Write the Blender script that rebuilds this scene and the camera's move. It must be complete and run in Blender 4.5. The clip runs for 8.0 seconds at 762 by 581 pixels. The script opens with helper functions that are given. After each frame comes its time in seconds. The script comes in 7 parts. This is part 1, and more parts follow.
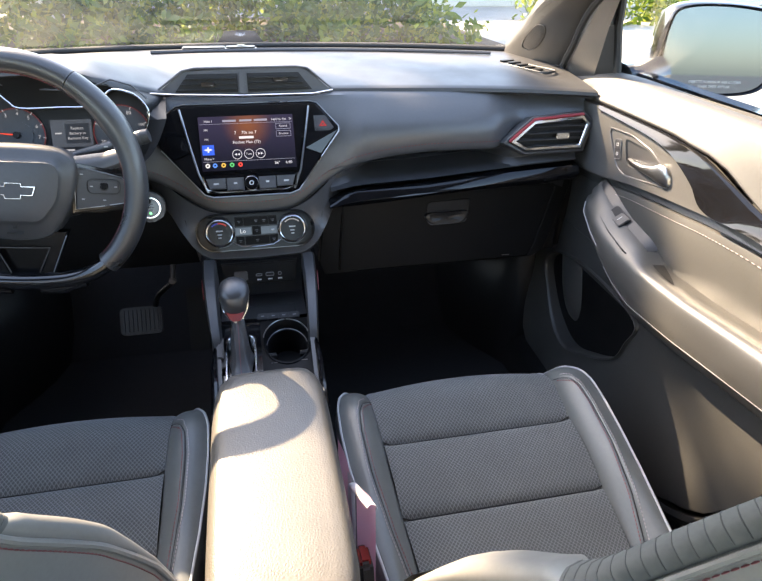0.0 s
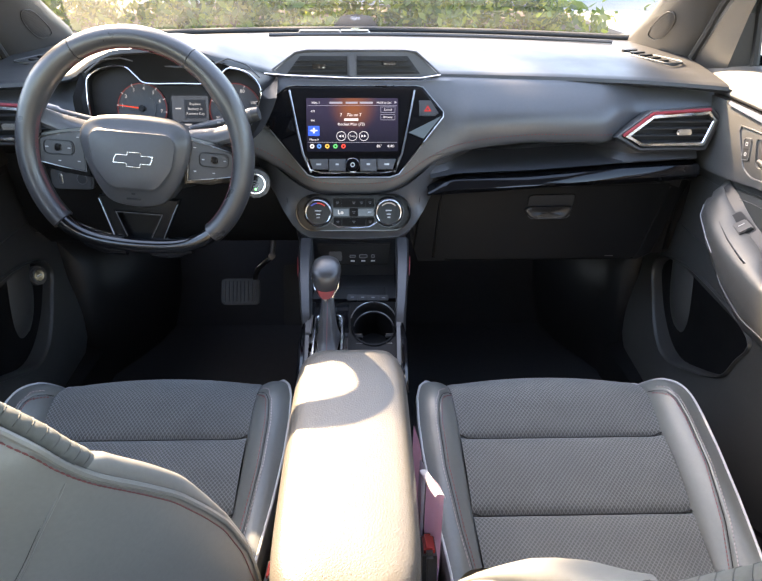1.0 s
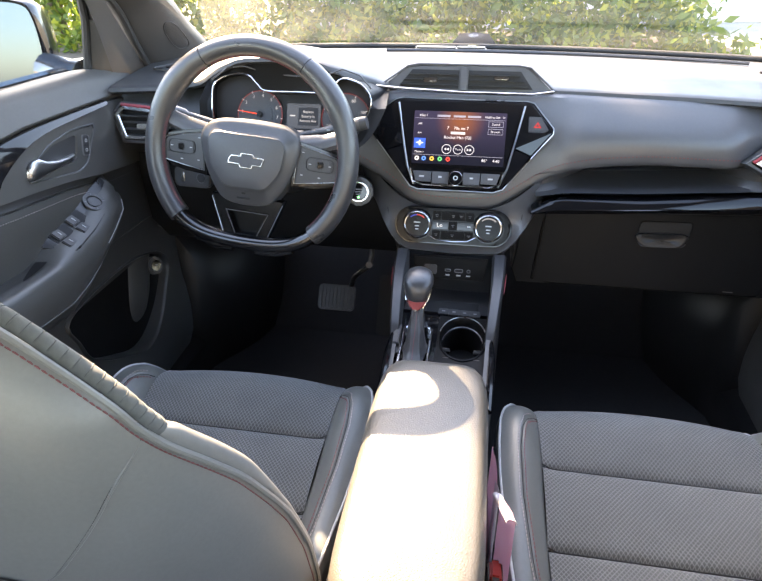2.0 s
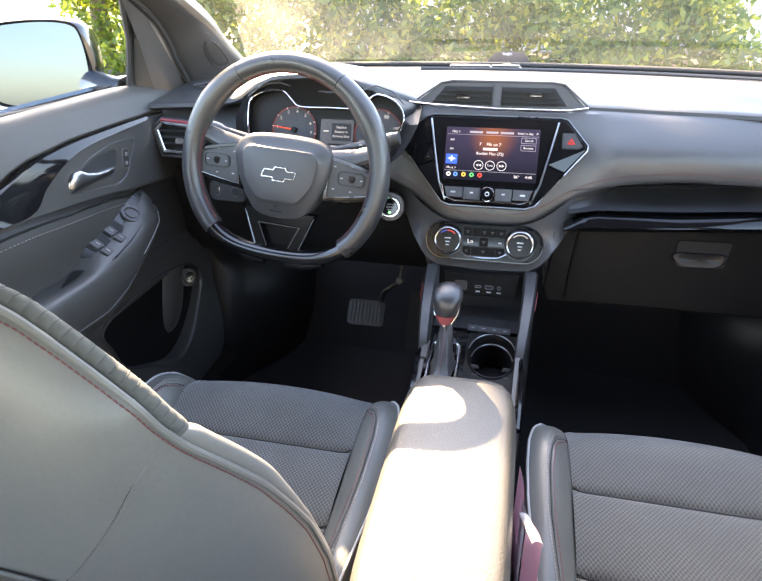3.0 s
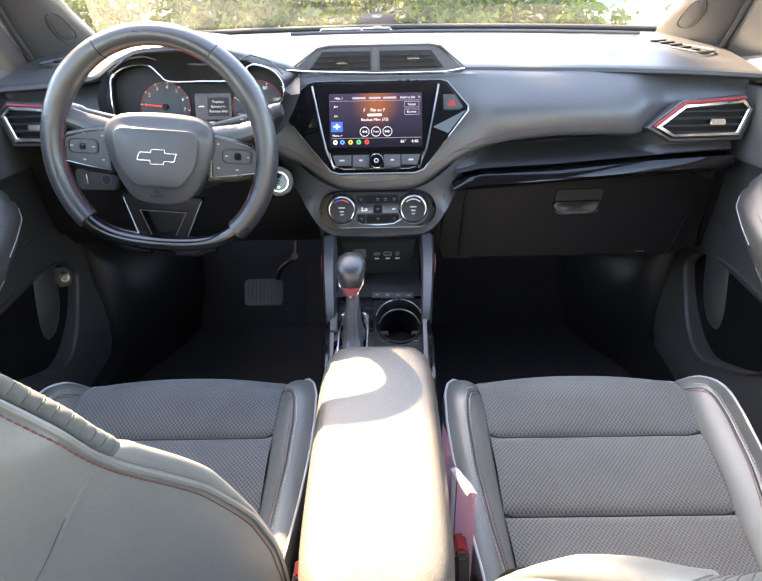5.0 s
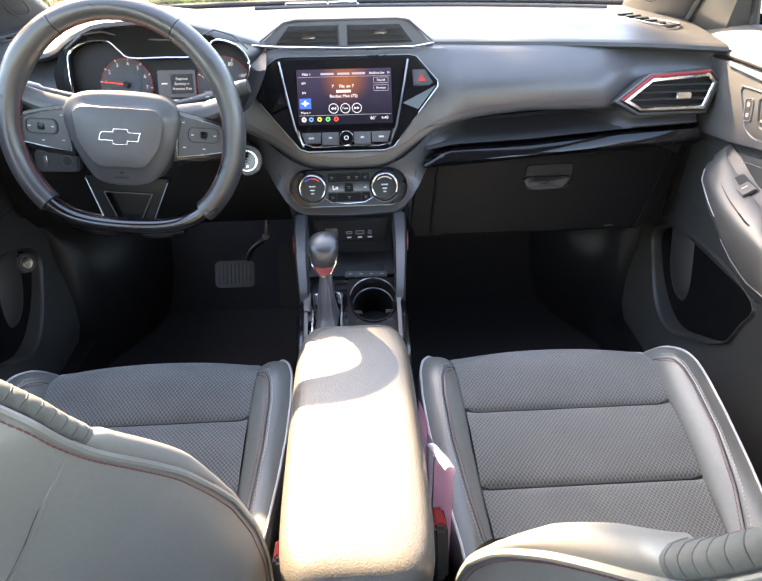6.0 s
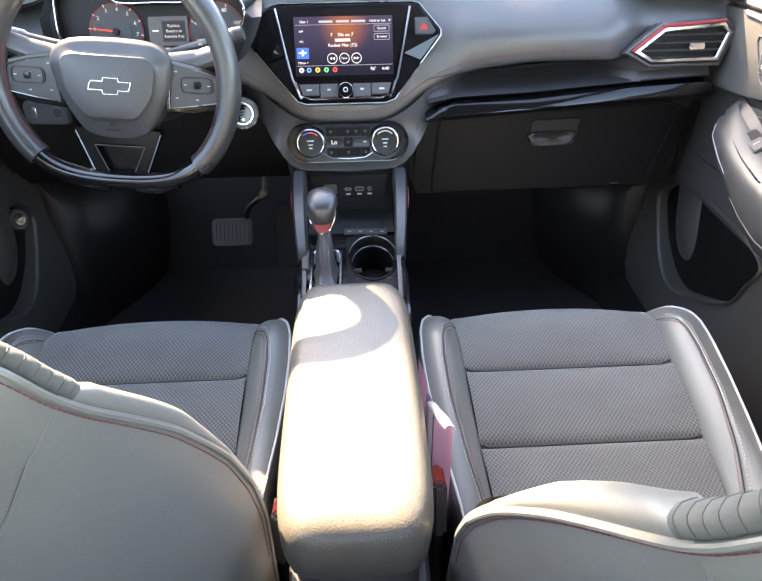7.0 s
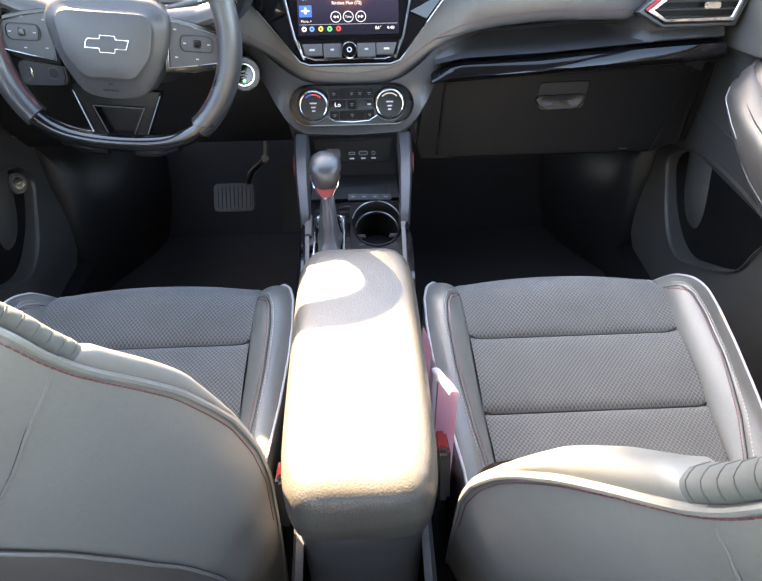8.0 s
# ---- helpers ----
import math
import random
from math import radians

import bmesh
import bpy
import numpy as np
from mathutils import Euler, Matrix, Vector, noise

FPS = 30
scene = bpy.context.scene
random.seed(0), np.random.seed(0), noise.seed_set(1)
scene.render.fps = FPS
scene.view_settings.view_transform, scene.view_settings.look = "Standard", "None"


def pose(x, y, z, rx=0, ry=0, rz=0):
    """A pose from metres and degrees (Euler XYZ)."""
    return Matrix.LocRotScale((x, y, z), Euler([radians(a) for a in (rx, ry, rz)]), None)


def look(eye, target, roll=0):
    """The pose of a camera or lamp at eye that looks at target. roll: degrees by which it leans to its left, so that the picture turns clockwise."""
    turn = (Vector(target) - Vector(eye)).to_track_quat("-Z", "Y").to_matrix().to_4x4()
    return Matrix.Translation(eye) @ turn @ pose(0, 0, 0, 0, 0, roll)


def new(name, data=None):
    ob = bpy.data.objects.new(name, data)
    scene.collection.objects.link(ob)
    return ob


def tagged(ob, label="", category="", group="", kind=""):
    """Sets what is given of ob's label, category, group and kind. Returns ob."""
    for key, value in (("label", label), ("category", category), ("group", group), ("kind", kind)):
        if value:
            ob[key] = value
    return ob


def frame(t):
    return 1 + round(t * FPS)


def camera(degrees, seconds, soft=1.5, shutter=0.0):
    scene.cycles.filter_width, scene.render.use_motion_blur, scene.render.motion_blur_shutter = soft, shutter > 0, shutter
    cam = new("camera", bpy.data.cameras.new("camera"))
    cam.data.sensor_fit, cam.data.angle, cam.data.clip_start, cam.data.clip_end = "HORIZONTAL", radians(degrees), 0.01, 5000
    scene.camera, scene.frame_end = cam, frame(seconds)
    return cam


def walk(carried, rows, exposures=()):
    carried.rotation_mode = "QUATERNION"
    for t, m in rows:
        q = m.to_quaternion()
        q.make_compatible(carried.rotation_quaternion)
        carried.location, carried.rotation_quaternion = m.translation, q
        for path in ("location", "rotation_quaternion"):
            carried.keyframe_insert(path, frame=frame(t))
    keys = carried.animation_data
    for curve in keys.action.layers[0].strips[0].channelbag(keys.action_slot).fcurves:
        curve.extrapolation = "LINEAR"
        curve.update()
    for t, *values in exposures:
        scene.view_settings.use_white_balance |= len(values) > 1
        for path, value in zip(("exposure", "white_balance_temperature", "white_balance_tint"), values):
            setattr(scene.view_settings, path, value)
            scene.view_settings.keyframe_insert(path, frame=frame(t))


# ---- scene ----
cam = camera(64.8, 8.0)
PATH = [
    (0, (0.011, 0.021, 1.385), (0.38, 1.708, 0.376), 1.0),
    (0.5, (0.017, 0.022, 1.38), (0.24, 1.722, 0.352), 0.7),
    (1, (0.024, 0.021, 1.377), (0.072, 1.729, 0.338), 0.4),
    (1.5, (0.032, 0.019, 1.373), (-0.102, 1.731, 0.348), -0.0),
    (2, (0.042, 0.02, 1.361), (-0.249, 1.738, 0.379), -0.2),
    (2.2, (0.05, 0.021, 1.352), (-0.297, 1.742, 0.395), -0.2),
    (3.3, (0.045, 0.019, 1.35), (-0.358, 1.747, 0.428), -0.7),
    (3.5, (0.042, 0.019, 1.348), (-0.327, 1.75, 0.417), -0.8),
    (4, (0.034, 0.026, 1.35), (-0.21, 1.758, 0.379), -1.0),
    (4.5, (0.021, 0.028, 1.353), (-0.097, 1.757, 0.355), -1.2),
    (6, (0.012, 0.031, 1.35), (0.085, 1.713, 0.27), -0.9),
    (6.5, (0.012, 0.036, 1.344), (0.087, 1.685, 0.215), -0.8),
    (7, (0.013, 0.043, 1.334), (0.081, 1.653, 0.15), -0.7),
    (7.5, (0.011, 0.047, 1.327), (0.074, 1.621, 0.095), -0.7),
    (8, (0.01, 0.048, 1.324), (0.068, 1.596, 0.059), -0.6),
]
walk(cam, [(t, look(eye, target, roll)) for t, eye, target, roll in PATH], [(0.0, 3.26, 7400, 15), (1.0, 3.64, 7700, 16), (1.5, 3.79, 7900, 17), (3.5, 4.05, 7900, 17), (4.5, 4.08, 7900, 16), (6.0, 4.05, 7950, 16), (7.0, 4.22, 7900, 16), (8.0, 4.32, 7950, 16)])

# ---- light ----
SUN_TO = Vector((-0.74, 1.04, 1.0)).normalized()
SUN_EL = math.asin(SUN_TO.z)
SUN_AZ = math.atan2(SUN_TO.x, SUN_TO.y)
world = bpy.data.worlds.new("world")
scene.world = world
world.use_nodes = True
wn = world.node_tree.nodes
sky = wn.new("ShaderNodeTexSky")
sky.sky_type = "NISHITA"
sky.sun_disc = False
sky.sun_elevation = SUN_EL
sky.sun_rotation = SUN_AZ
world.node_tree.links.new(sky.outputs[0], wn["Background"].inputs[0])
wn["Background"].inputs[1].default_value = 0.145
sun = new("sun", bpy.data.lights.new("sun", "SUN"))
sun.data.energy = 3.5
sun.data.angle = radians(0.5)
sun.data.color = (1.0, 0.85, 0.64)
sun.matrix_world = look(SUN_TO * 30, (0, 0, 0))


# ---- small builders ----
def V(*a):
    return Vector(a)


def thing(name, at, label="", category="", group="", kind=""):
    ob = new(name)
    ob.empty_display_size = 0.05
    ob.matrix_basis = Matrix.Translation(at)
    return tagged(ob, label, category, group, kind)


def part(name, bm, material, parent, label="", angle=38, kind=""):
    """Links a bmesh, built in world metres, as one mesh under a thing or part."""
    me = bpy.data.meshes.new(name)
    bmesh.ops.recalc_face_normals(bm, faces=bm.faces)
    bm.to_mesh(me)
    bm.free()
    return part_mesh(name, me, material, parent, label, angle, kind)


def part_mesh(name, me, material, parent, label="", angle=38, kind=""):
    me.materials.append(material)
    me.polygons.foreach_set("use_smooth", [True] * len(me.polygons))
    me.set_sharp_from_angle(angle=radians(angle))
    ob = new(name, me)
    if parent:
        m = parent.matrix_basis
        if parent.parent:
            m = parent.parent.matrix_basis @ parent.matrix_parent_inverse @ parent.matrix_basis
        ob.parent = parent
        ob.matrix_parent_inverse = m.inverted()
    return tagged(ob, label, kind=kind)


def plane(o, n):
    """A frame on a face: x to the right, y up along it, z out of it."""
    n = Vector(n).normalized()
    r = V(0, 0, 1).cross(n).normalized()
    u = n.cross(r)
    m = Matrix((r, u, n)).transposed().to_4x4()
    m.translation = Vector(o)
    return m


def spline(pts, n=6, closed=False):
    """Catmull-Rom points through pts."""
    pts = [Vector(p) for p in pts]
    k = len(pts)
    out = []
    for i in range(k if closed else k - 1):
        if closed:
            a, b, c, d = pts[i - 1], pts[i], pts[(i + 1) % k], pts[(i + 2) % k]
        else:
            b, c = pts[i], pts[i + 1]
            a = pts[i - 1] if i else b * 2 - c
            d = pts[i + 2] if i + 2 < k else c * 2 - b
        for j in range(n):
            s = j / n
            out.append(0.5 * (2 * b + (c - a) * s + (2 * a - 5 * b + 4 * c - d) * s * s + (3 * b - a - 3 * c + d) * s ** 3))
    if not closed:
        out.append(pts[-1])
    return out


def loft(secs, closed=False, cap=False, bm=None):
    """Skin over rows of points; closed: each row is a ring; cap: close the two ends."""
    bm = bm or bmesh.new()
    rows = [[bm.verts.new(p) for p in s] for s in secs]
    k = len(rows[0])
    for a, b in zip(rows, rows[1:]):
        for i in range(k if closed else k - 1):
            j = (i + 1) % k
            bm.faces.new((a[i], a[j], b[j], b[i]))
    if cap:
        bm.faces.new(rows[0])
        bm.faces.new(rows[-1][::-1])
    return bm


def tube(pts, r, seg=8, closed=False, bm=None, flat=1.0):
    """A round bar along pts; r may be one number or one for each point."""
    pts = [Vector(p) for p in pts]
    k = len(pts)
    rs = r if isinstance(r, (list, tuple)) else [r] * k
    secs = []
    side = None
    for i, p in enumerate(pts):
        if closed:
            d = pts[(i + 1) % k] - pts[i - 1]
        else:
            d = pts[min(i + 1, k - 1)] - pts[max(i - 1, 0)]
        d.normalize()
        if side is None:
            side = d.orthogonal().normalized()
        side = (side - d * side.dot(d)).normalized()
        up = d.cross(side)
        secs.append([p + (side * math.cos(a) + up * math.sin(a) * flat) * rs[i] for a in (2 * math.pi * q / seg for q in range(seg))])
    if closed:
        secs.append(secs[0])
        out = loft(secs, True, False, bm)
        bmesh.ops.remove_doubles(out, verts=out.verts, dist=1e-6)
        return out
    return loft(secs, True, True, bm)


def slab(poly, m, depth, bevel=0.0015, bm=None, top=0.0, segs=2):
    """A plate cut to poly, in the frame m, from -depth to top, with its outer edge rounded."""
    b2 = bmesh.new()
    lo = [b2.verts.new((p[0], p[1], -depth)) for p in poly]
    hi = [b2.verts.new((p[0], p[1], top)) for p in poly]
    k = len(poly)
    face = b2.faces.new(hi)
    b2.faces.new(lo[::-1])
    for i in range(k):
        j = (i + 1) % k
        b2.faces.new((lo[i], lo[j], hi[j], hi[i]))
    if bevel:
        bmesh.ops.bevel(b2, geom=list(face.edges), offset=bevel, segments=segs, affect="EDGES", clamp_overlap=True)
    b2.transform(m)
    if bm is None:
        return b2
    return merge(bm, b2)


def merge(bm, b2):
    me = bpy.data.meshes.new("tmp")
    b2.to_mesh(me)
    b2.free()
    bm.from_mesh(me)
    bpy.data.meshes.remove(me)
    return bm


def ring(outer, inner, m, depth, top=0.0, bevel=0.0008):
    """A frame between two outlines of the same count."""
    a = [m @ V(p[0], p[1], -depth) for p in outer]
    b = [m @ V(p[0], p[1], top) for p in outer]
    c = [m @ V(p[0], p[1], top) for p in inner]
    d = [m @ V(p[0], p[1], -depth) for p in inner]
    if bevel:
        def mix(p, q, s):
            return [x.lerp(y, min(0.45, s / max((y - x).length, 1e-5))) for x, y in zip(p, q)]
        rows = [a, mix(b, a, bevel), mix(b, c, bevel), mix(c, b, bevel), mix(c, d, bevel), d]
    else:
        rows = [a, b, c, d]
    return loft(rows, True)


def rrect(w, h, r, n=4, cx=0.0, cy=0.0):
    out = []
    for sx, sy, a0 in ((1, 1, 0), (-1, 1, 90), (-1, -1, 180), (1, -1, 270)):
        for i in range(n + 1):
            a = radians(a0 + 90 * i / n)
            out.append((cx + sx * (w / 2 - r) + r * math.cos(a), cy + sy * (h / 2 - r) + r * math.sin(a)))
    return out


def rpoly(pts, r, n=3):
    """An outline with its corners rounded by about r."""
    out = []
    k = len(pts)
    for i in range(k):
        p, q, s = (Vector(pts[j % k][:2]) for j in (i - 1, i, i + 1))
        a = q + (p - q).normalized() * min(r, (p - q).length * 0.45)
        b = q + (s - q).normalized() * min(r, (s - q).length * 0.45)
        for j in range(n + 1):
            t = j / n
            out.append(tuple(a * (1 - t) ** 2 + q * 2 * t * (1 - t) + b * t * t))
    return out


def disc(r, n=32, cx=0.0, cy=0.0, sy=1.0):
    return [(cx + r * math.cos(2 * math.pi * i / n), cy + sy * r * math.sin(2 * math.pi * i / n)) for i in range(n)]


def inset(poly, d):
    """poly moved inwards by d (counter-clockwise outlines)."""
    out = []
    k = len(poly)
    for i in range(k):
        p, q, s = (Vector(poly[j % k][:2]) for j in (i - 1, i, i + 1))
        e1, e2 = (q - p).normalized(), (s - q).normalized()
        n1, n2 = V(-e1.y, e1.x), V(-e2.y, e2.x)
        n = n1 + n2
        n = n.normalized() / max(0.5, math.sqrt(max(0.0, (1 + n1.dot(n2)) / 2))) if n.length > 1e-6 else n1
        out.append(tuple(q + n * d))
    return out


def box(m, sx, sy, sz, bevel=0.003, segs=2):
    bm = bmesh.new()
    bmesh.ops.create_cube(bm, size=1, matrix=Matrix.Diagonal((sx, sy, sz, 1)))
    if bevel:
        bmesh.ops.bevel(bm, geom=bm.edges[:], offset=bevel, segments=segs, affect="EDGES", clamp_overlap=True)
    bm.transform(m)
    return bm


def words(text, size, m, material, parent, name="lettering", align="CENTER", depth=0.0):
    cu = bpy.data.curves.new("text", "FONT")
    cu.body = text
    cu.size = size
    cu.align_x = align
    cu.align_y = "CENTER"
    cu.extrude = depth
    cu.resolution_u = 2
    tmp = bpy.data.objects.new("text", cu)
    me = bpy.data.meshes.new_from_object(tmp)
    bpy.data.objects.remove(tmp)
    bpy.data.curves.remove(cu)
    me.transform(m)
    return part_mesh(name, me, material, parent)


def at(m, x, y, z=0.0):
    return m @ Matrix.Translation((x, y, z))


# ---- materials ----
def bare(name):
    ma = bpy.data.materials.new(name)
    ma.use_nodes = True
    nt = ma.node_tree
    return ma, nt, nt.nodes["Principled BSDF"]


def surface(name, col, rough=0.5, metal=0.0, var=0.07, grain=0.0, grain_size=0.0012, spec=0.5, coat=0.0, blotch=0.06, rvar=0.05):
    """A procedural surface: two scales of colour change, fine relief, uneven gloss."""
    ma, nt, bs = bare(name)
    N, L = nt.nodes, nt.links
    tc = N.new("ShaderNodeTexCoord")
    big = N.new("ShaderNodeTexNoise")
    big.inputs["Scale"].default_value = 1 / blotch
    big.inputs["Detail"].default_value = 6
    L.new(tc.outputs["Object"], big.inputs["Vector"])
    fine = N.new("ShaderNodeTexNoise")
    fine.inputs["Scale"].default_value = 1 / max(grain_size * 4, 0.002)
    fine.inputs["Detail"].default_value = 3
    L.new(tc.outputs["Object"], fine.inputs["Vector"])
    mix = N.new("ShaderNodeMath")
    mix.operation = "ADD"
    L.new(big.outputs["Fac"], mix.inputs[0])
    L.new(fine.outputs["Fac"], mix.inputs[1])
    ramp = N.new("ShaderNodeMapRange")
    ramp.inputs[1].default_value, ramp.inputs[2].default_value = 0.6, 1.4
    ramp.inputs[3].default_value, ramp.inputs[4].default_value = 1 - var, 1 + var
    L.new(mix.outputs[0], ramp.inputs[0])
    hsv = N.new("ShaderNodeHueSaturation")
    hsv.inputs["Color"].default_value = (*col, 1)
    L.new(ramp.outputs[0], hsv.inputs["Value"])
    L.new(hsv.outputs[0], bs.inputs["Base Color"])
    rr = N.new("ShaderNodeMapRange")
    rr.inputs[1].default_value, rr.inputs[2].default_value = 0.3, 0.7
    rr.inputs[3].default_value, rr.inputs[4].default_value = max(0.02, rough - rvar), min(1, rough + rvar)
    L.new(big.outputs["Fac"], rr.inputs[0])
    L.new(rr.outputs[0], bs.inputs["Roughness"])
    bs.inputs["Metallic"].default_value = metal
    bs.inputs["Specular IOR Level"].default_value = spec
    bs.inputs["Coat Weight"].default_value = coat
    bs.inputs["Coat Roughness"].default_value = 0.06
    if grain:
        vo = N.new("ShaderNodeTexVoronoi")
        vo.feature = "DISTANCE_TO_EDGE"
        vo.inputs["Scale"].default_value = 1 / (grain_size * 1.6)
        L.new(tc.outputs["Object"], vo.inputs["Vector"])
        bp = N.new("ShaderNodeBump")
        bp.inputs["Strength"].default_value = grain * 0.35
        bp.inputs["Distance"].default_value = grain_size * 0.35
        L.new(vo.outputs["Distance"], bp.inputs["Height"])
        L.new(bp.outputs[0], bs.inputs["Normal"])
    return ma


def glow(name, col, strength, rough=0.3):
    ma, nt, bs = bare(name)
    bs.inputs["Base Color"].default_value = (*[c * 0.2 for c in col], 1)
    bs.inputs["Emission Color"].default_value = (*col, 1)
    bs.inputs["Emission Strength"].default_value = strength * 0.6
    bs.inputs["Roughness"].default_value = rough
    return ma


def woven(name, base, thread, period, rough=0.85):
    """Seat cloth: two crossing bands of thread, raised, over a darker ground."""
    ma, nt, bs = bare(name)
    N, L = nt.nodes, nt.links
    tc = N.new("ShaderNodeTexCoord")
    hs = []
    for turn in (42, -42):
        mp = N.new("ShaderNodeMapping")
        mp.inputs["Rotation"].default_value = (0, 0, radians(turn))
        L.new(tc.outputs["Object"], mp.inputs["Vector"])
        wv = N.new("ShaderNodeTexWave")
        wv.wave_type, wv.bands_direction, wv.wave_profile = "BANDS", "X" , "SIN"
        wv.inputs["Scale"].default_value = 0.314159 / period
        wv.inputs["Distortion"].default_value = 0.12
        wv.inputs["Detail"].default_value = 1
        wv.inputs["Detail Scale"].default_value = 6
        L.new(mp.outputs[0], wv.inputs["Vector"])
        hs.append(wv.outputs["Fac"])
    mx = N.new("ShaderNodeMath")
    mx.operation = "MAXIMUM"
    L.new(hs[0], mx.inputs[0])
    L.new(hs[1], mx.inputs[1])
    cr = N.new("ShaderNodeMapRange")
    cr.inputs[1].default_value, cr.inputs[2].default_value = 0.86, 0.995
    L.new(mx.outputs[0], cr.inputs[0])
    ns = N.new("ShaderNodeTexNoise")
    ns.inputs["Scale"].default_value = 14
    ns.inputs["Detail"].default_value = 8
    L.new(tc.outputs["Object"], ns.inputs["Vector"])
    fz = N.new("ShaderNodeTexNoise")
    fz.inputs["Scale"].default_value = 900
    L.new(tc.outputs["Object"], fz.inputs["Vector"])
    col = N.new("ShaderNodeMix")
    col.data_type = "RGBA"
    col.inputs[6].default_value = (*base, 1)
    col.inputs[7].default_value = (*thread, 1)
    L.new(cr.outputs[0], col.inputs[0])
    ad = N.new("ShaderNodeMath")
    ad.operation = "ADD"
    L.new(ns.outputs["Fac"], ad.inputs[0])
    L.new(fz.outputs["Fac"], ad.inputs[1])
    vr = N.new("ShaderNodeMapRange")
    vr.inputs[1].default_value, vr.inputs[2].default_value = 0.6, 1.4
    vr.inputs[3].default_value, vr.inputs[4].default_value = 0.8, 1.2
    L.new(ad.outputs[0], vr.inputs[0])
    hv = N.new("ShaderNodeHueSaturation")
    L.new(vr.outputs[0], hv.inputs["Value"])
    L.new(col.outputs[2], hv.inputs["Color"])
    L.new(hv.outputs[0], bs.inputs["Base Color"])
    bs.inputs["Roughness"].default_value = rough
    bs.inputs["Sheen Weight"].default_value = 0.25
    bp = N.new("ShaderNodeBump")
    bp.inputs["Strength"].default_value = 0.55
    bp.inputs["Distance"].default_value = 0.0012
    L.new(cr.outputs[0], bp.inputs["Height"])
    L.new(bp.outputs[0], bs.inputs["Normal"])
    return ma


def pane(name, tint, gloss, haze=0.0):
    """Clear glass: see-through, mirror-like at glancing angles, with a film that hazes the view."""
    ma = bpy.data.materials.new(name)
    ma.use_nodes = True
    nt = ma.node_tree
    N, L = nt.nodes, nt.links
    N.clear()
    out = N.new("ShaderNodeOutputMaterial")
    tr = N.new("ShaderNodeBsdfTransparent")
    tr.inputs[0].default_value = (*tint, 1)
    gl = N.new("ShaderNodeBsdfGlossy")
    gl.inputs["Roughness"].default_value = 0.02
    lw = N.new("ShaderNodeLayerWeight")
    lw.inputs["Blend"].default_value = 0.5
    pw = N.new("ShaderNodeMath")
    pw.operation = "POWER"
    pw.inputs[1].default_value = 5
    L.new(lw.outputs["Facing"], pw.inputs[0])
    fr = N.new("ShaderNodeMath")
    fr.operation = "MULTIPLY_ADD"
    fr.inputs[1].default_value, fr.inputs[2].default_value = gloss, 0.03
    L.new(pw.outputs[0], fr.inputs[0])
    m1 = N.new("ShaderNodeMixShader")
    L.new(fr.outputs[0], m1.inputs[0])
    L.new(tr.outputs[0], m1.inputs[1])
    L.new(gl.outputs[0], m1.inputs[2])
    last = m1.outputs[0]
    # pale scattering film adds a veil of light over the view
    if haze:
        df = N.new("ShaderNodeBsdfTranslucent")
        df.inputs[0].default_value = (0.75, 0.75, 0.72, 1)
        nz = N.new("ShaderNodeTexNoise")
        nz.inputs["Scale"].default_value = 5
        nz.inputs["Detail"].default_value = 6
        mr = N.new("ShaderNodeMapRange")
        mr.inputs[1].default_value, mr.inputs[2].default_value = 0.3, 0.7
        mr.inputs[3].default_value, mr.inputs[4].default_value = haze * 0.6, haze * 1.4
        L.new(nz.outputs["Fac"], mr.inputs[0])
        m2 = N.new("ShaderNodeMixShader")
        L.new(mr.outputs[0], m2.inputs[0])
        L.new(last, m2.inputs[1])
        L.new(df.outputs[0], m2.inputs[2])
        last = m2.outputs[0]
    L.new(last, out.inputs[0])
    return ma


DASH_SOFT = surface("black_soft_plastic", (0.074, 0.074, 0.077), 0.35, spec=0.65, grain=0.25, grain_size=0.0011)
DASH_TOP = surface("dash_top_plastic", (0.047, 0.047, 0.048), 0.46, spec=0.42, grain=0.3, grain_size=0.0012)
DASH_HARD = surface("black_hard_plastic", (0.046, 0.046, 0.048), 0.36, grain=0.12, grain_size=0.0009)
DARK_PLASTIC = surface("dark_plastic", (0.012, 0.012, 0.0128), 0.55, spec=0.35, grain=0.15)
DOOR_PLASTIC = surface("door_plastic", (0.074, 0.072, 0.069), 0.38, spec=0.7, grain=0.3, grain_size=0.0011)
DOOR_TOP = surface("door_top_vinyl", (0.062, 0.060, 0.057), 0.52, spec=0.4, grain=0.6, grain_size=0.0013)
DOOR_LOWER = surface("door_hard_plastic", (0.046, 0.045, 0.043), 0.42, spec=0.5, grain=0.3, grain_size=0.0011)
DOOR_LEATHER = surface("door_padded_vinyl", (0.060, 0.0585, 0.055), 0.36, spec=0.6, grain=0.3, grain_size=0.001)
PIANO = surface("piano_black", (0.006, 0.006, 0.007), 0.07, var=0.1, rvar=0.03, spec=0.35, coat=0.1)
CHROME = surface("chrome", (0.72, 0.72, 0.73), 0.12, 1.0, var=0.04, rvar=0.05)
SATIN = surface("satin_silver", (0.45, 0.45, 0.46), 0.3, 1.0, var=0.06)
RED = surface("red_trim", (0.24, 0.018, 0.022), 0.35, var=0.1)
STITCH = surface("red_stitching", (0.20, 0.065, 0.07), 0.8, var=0.3)
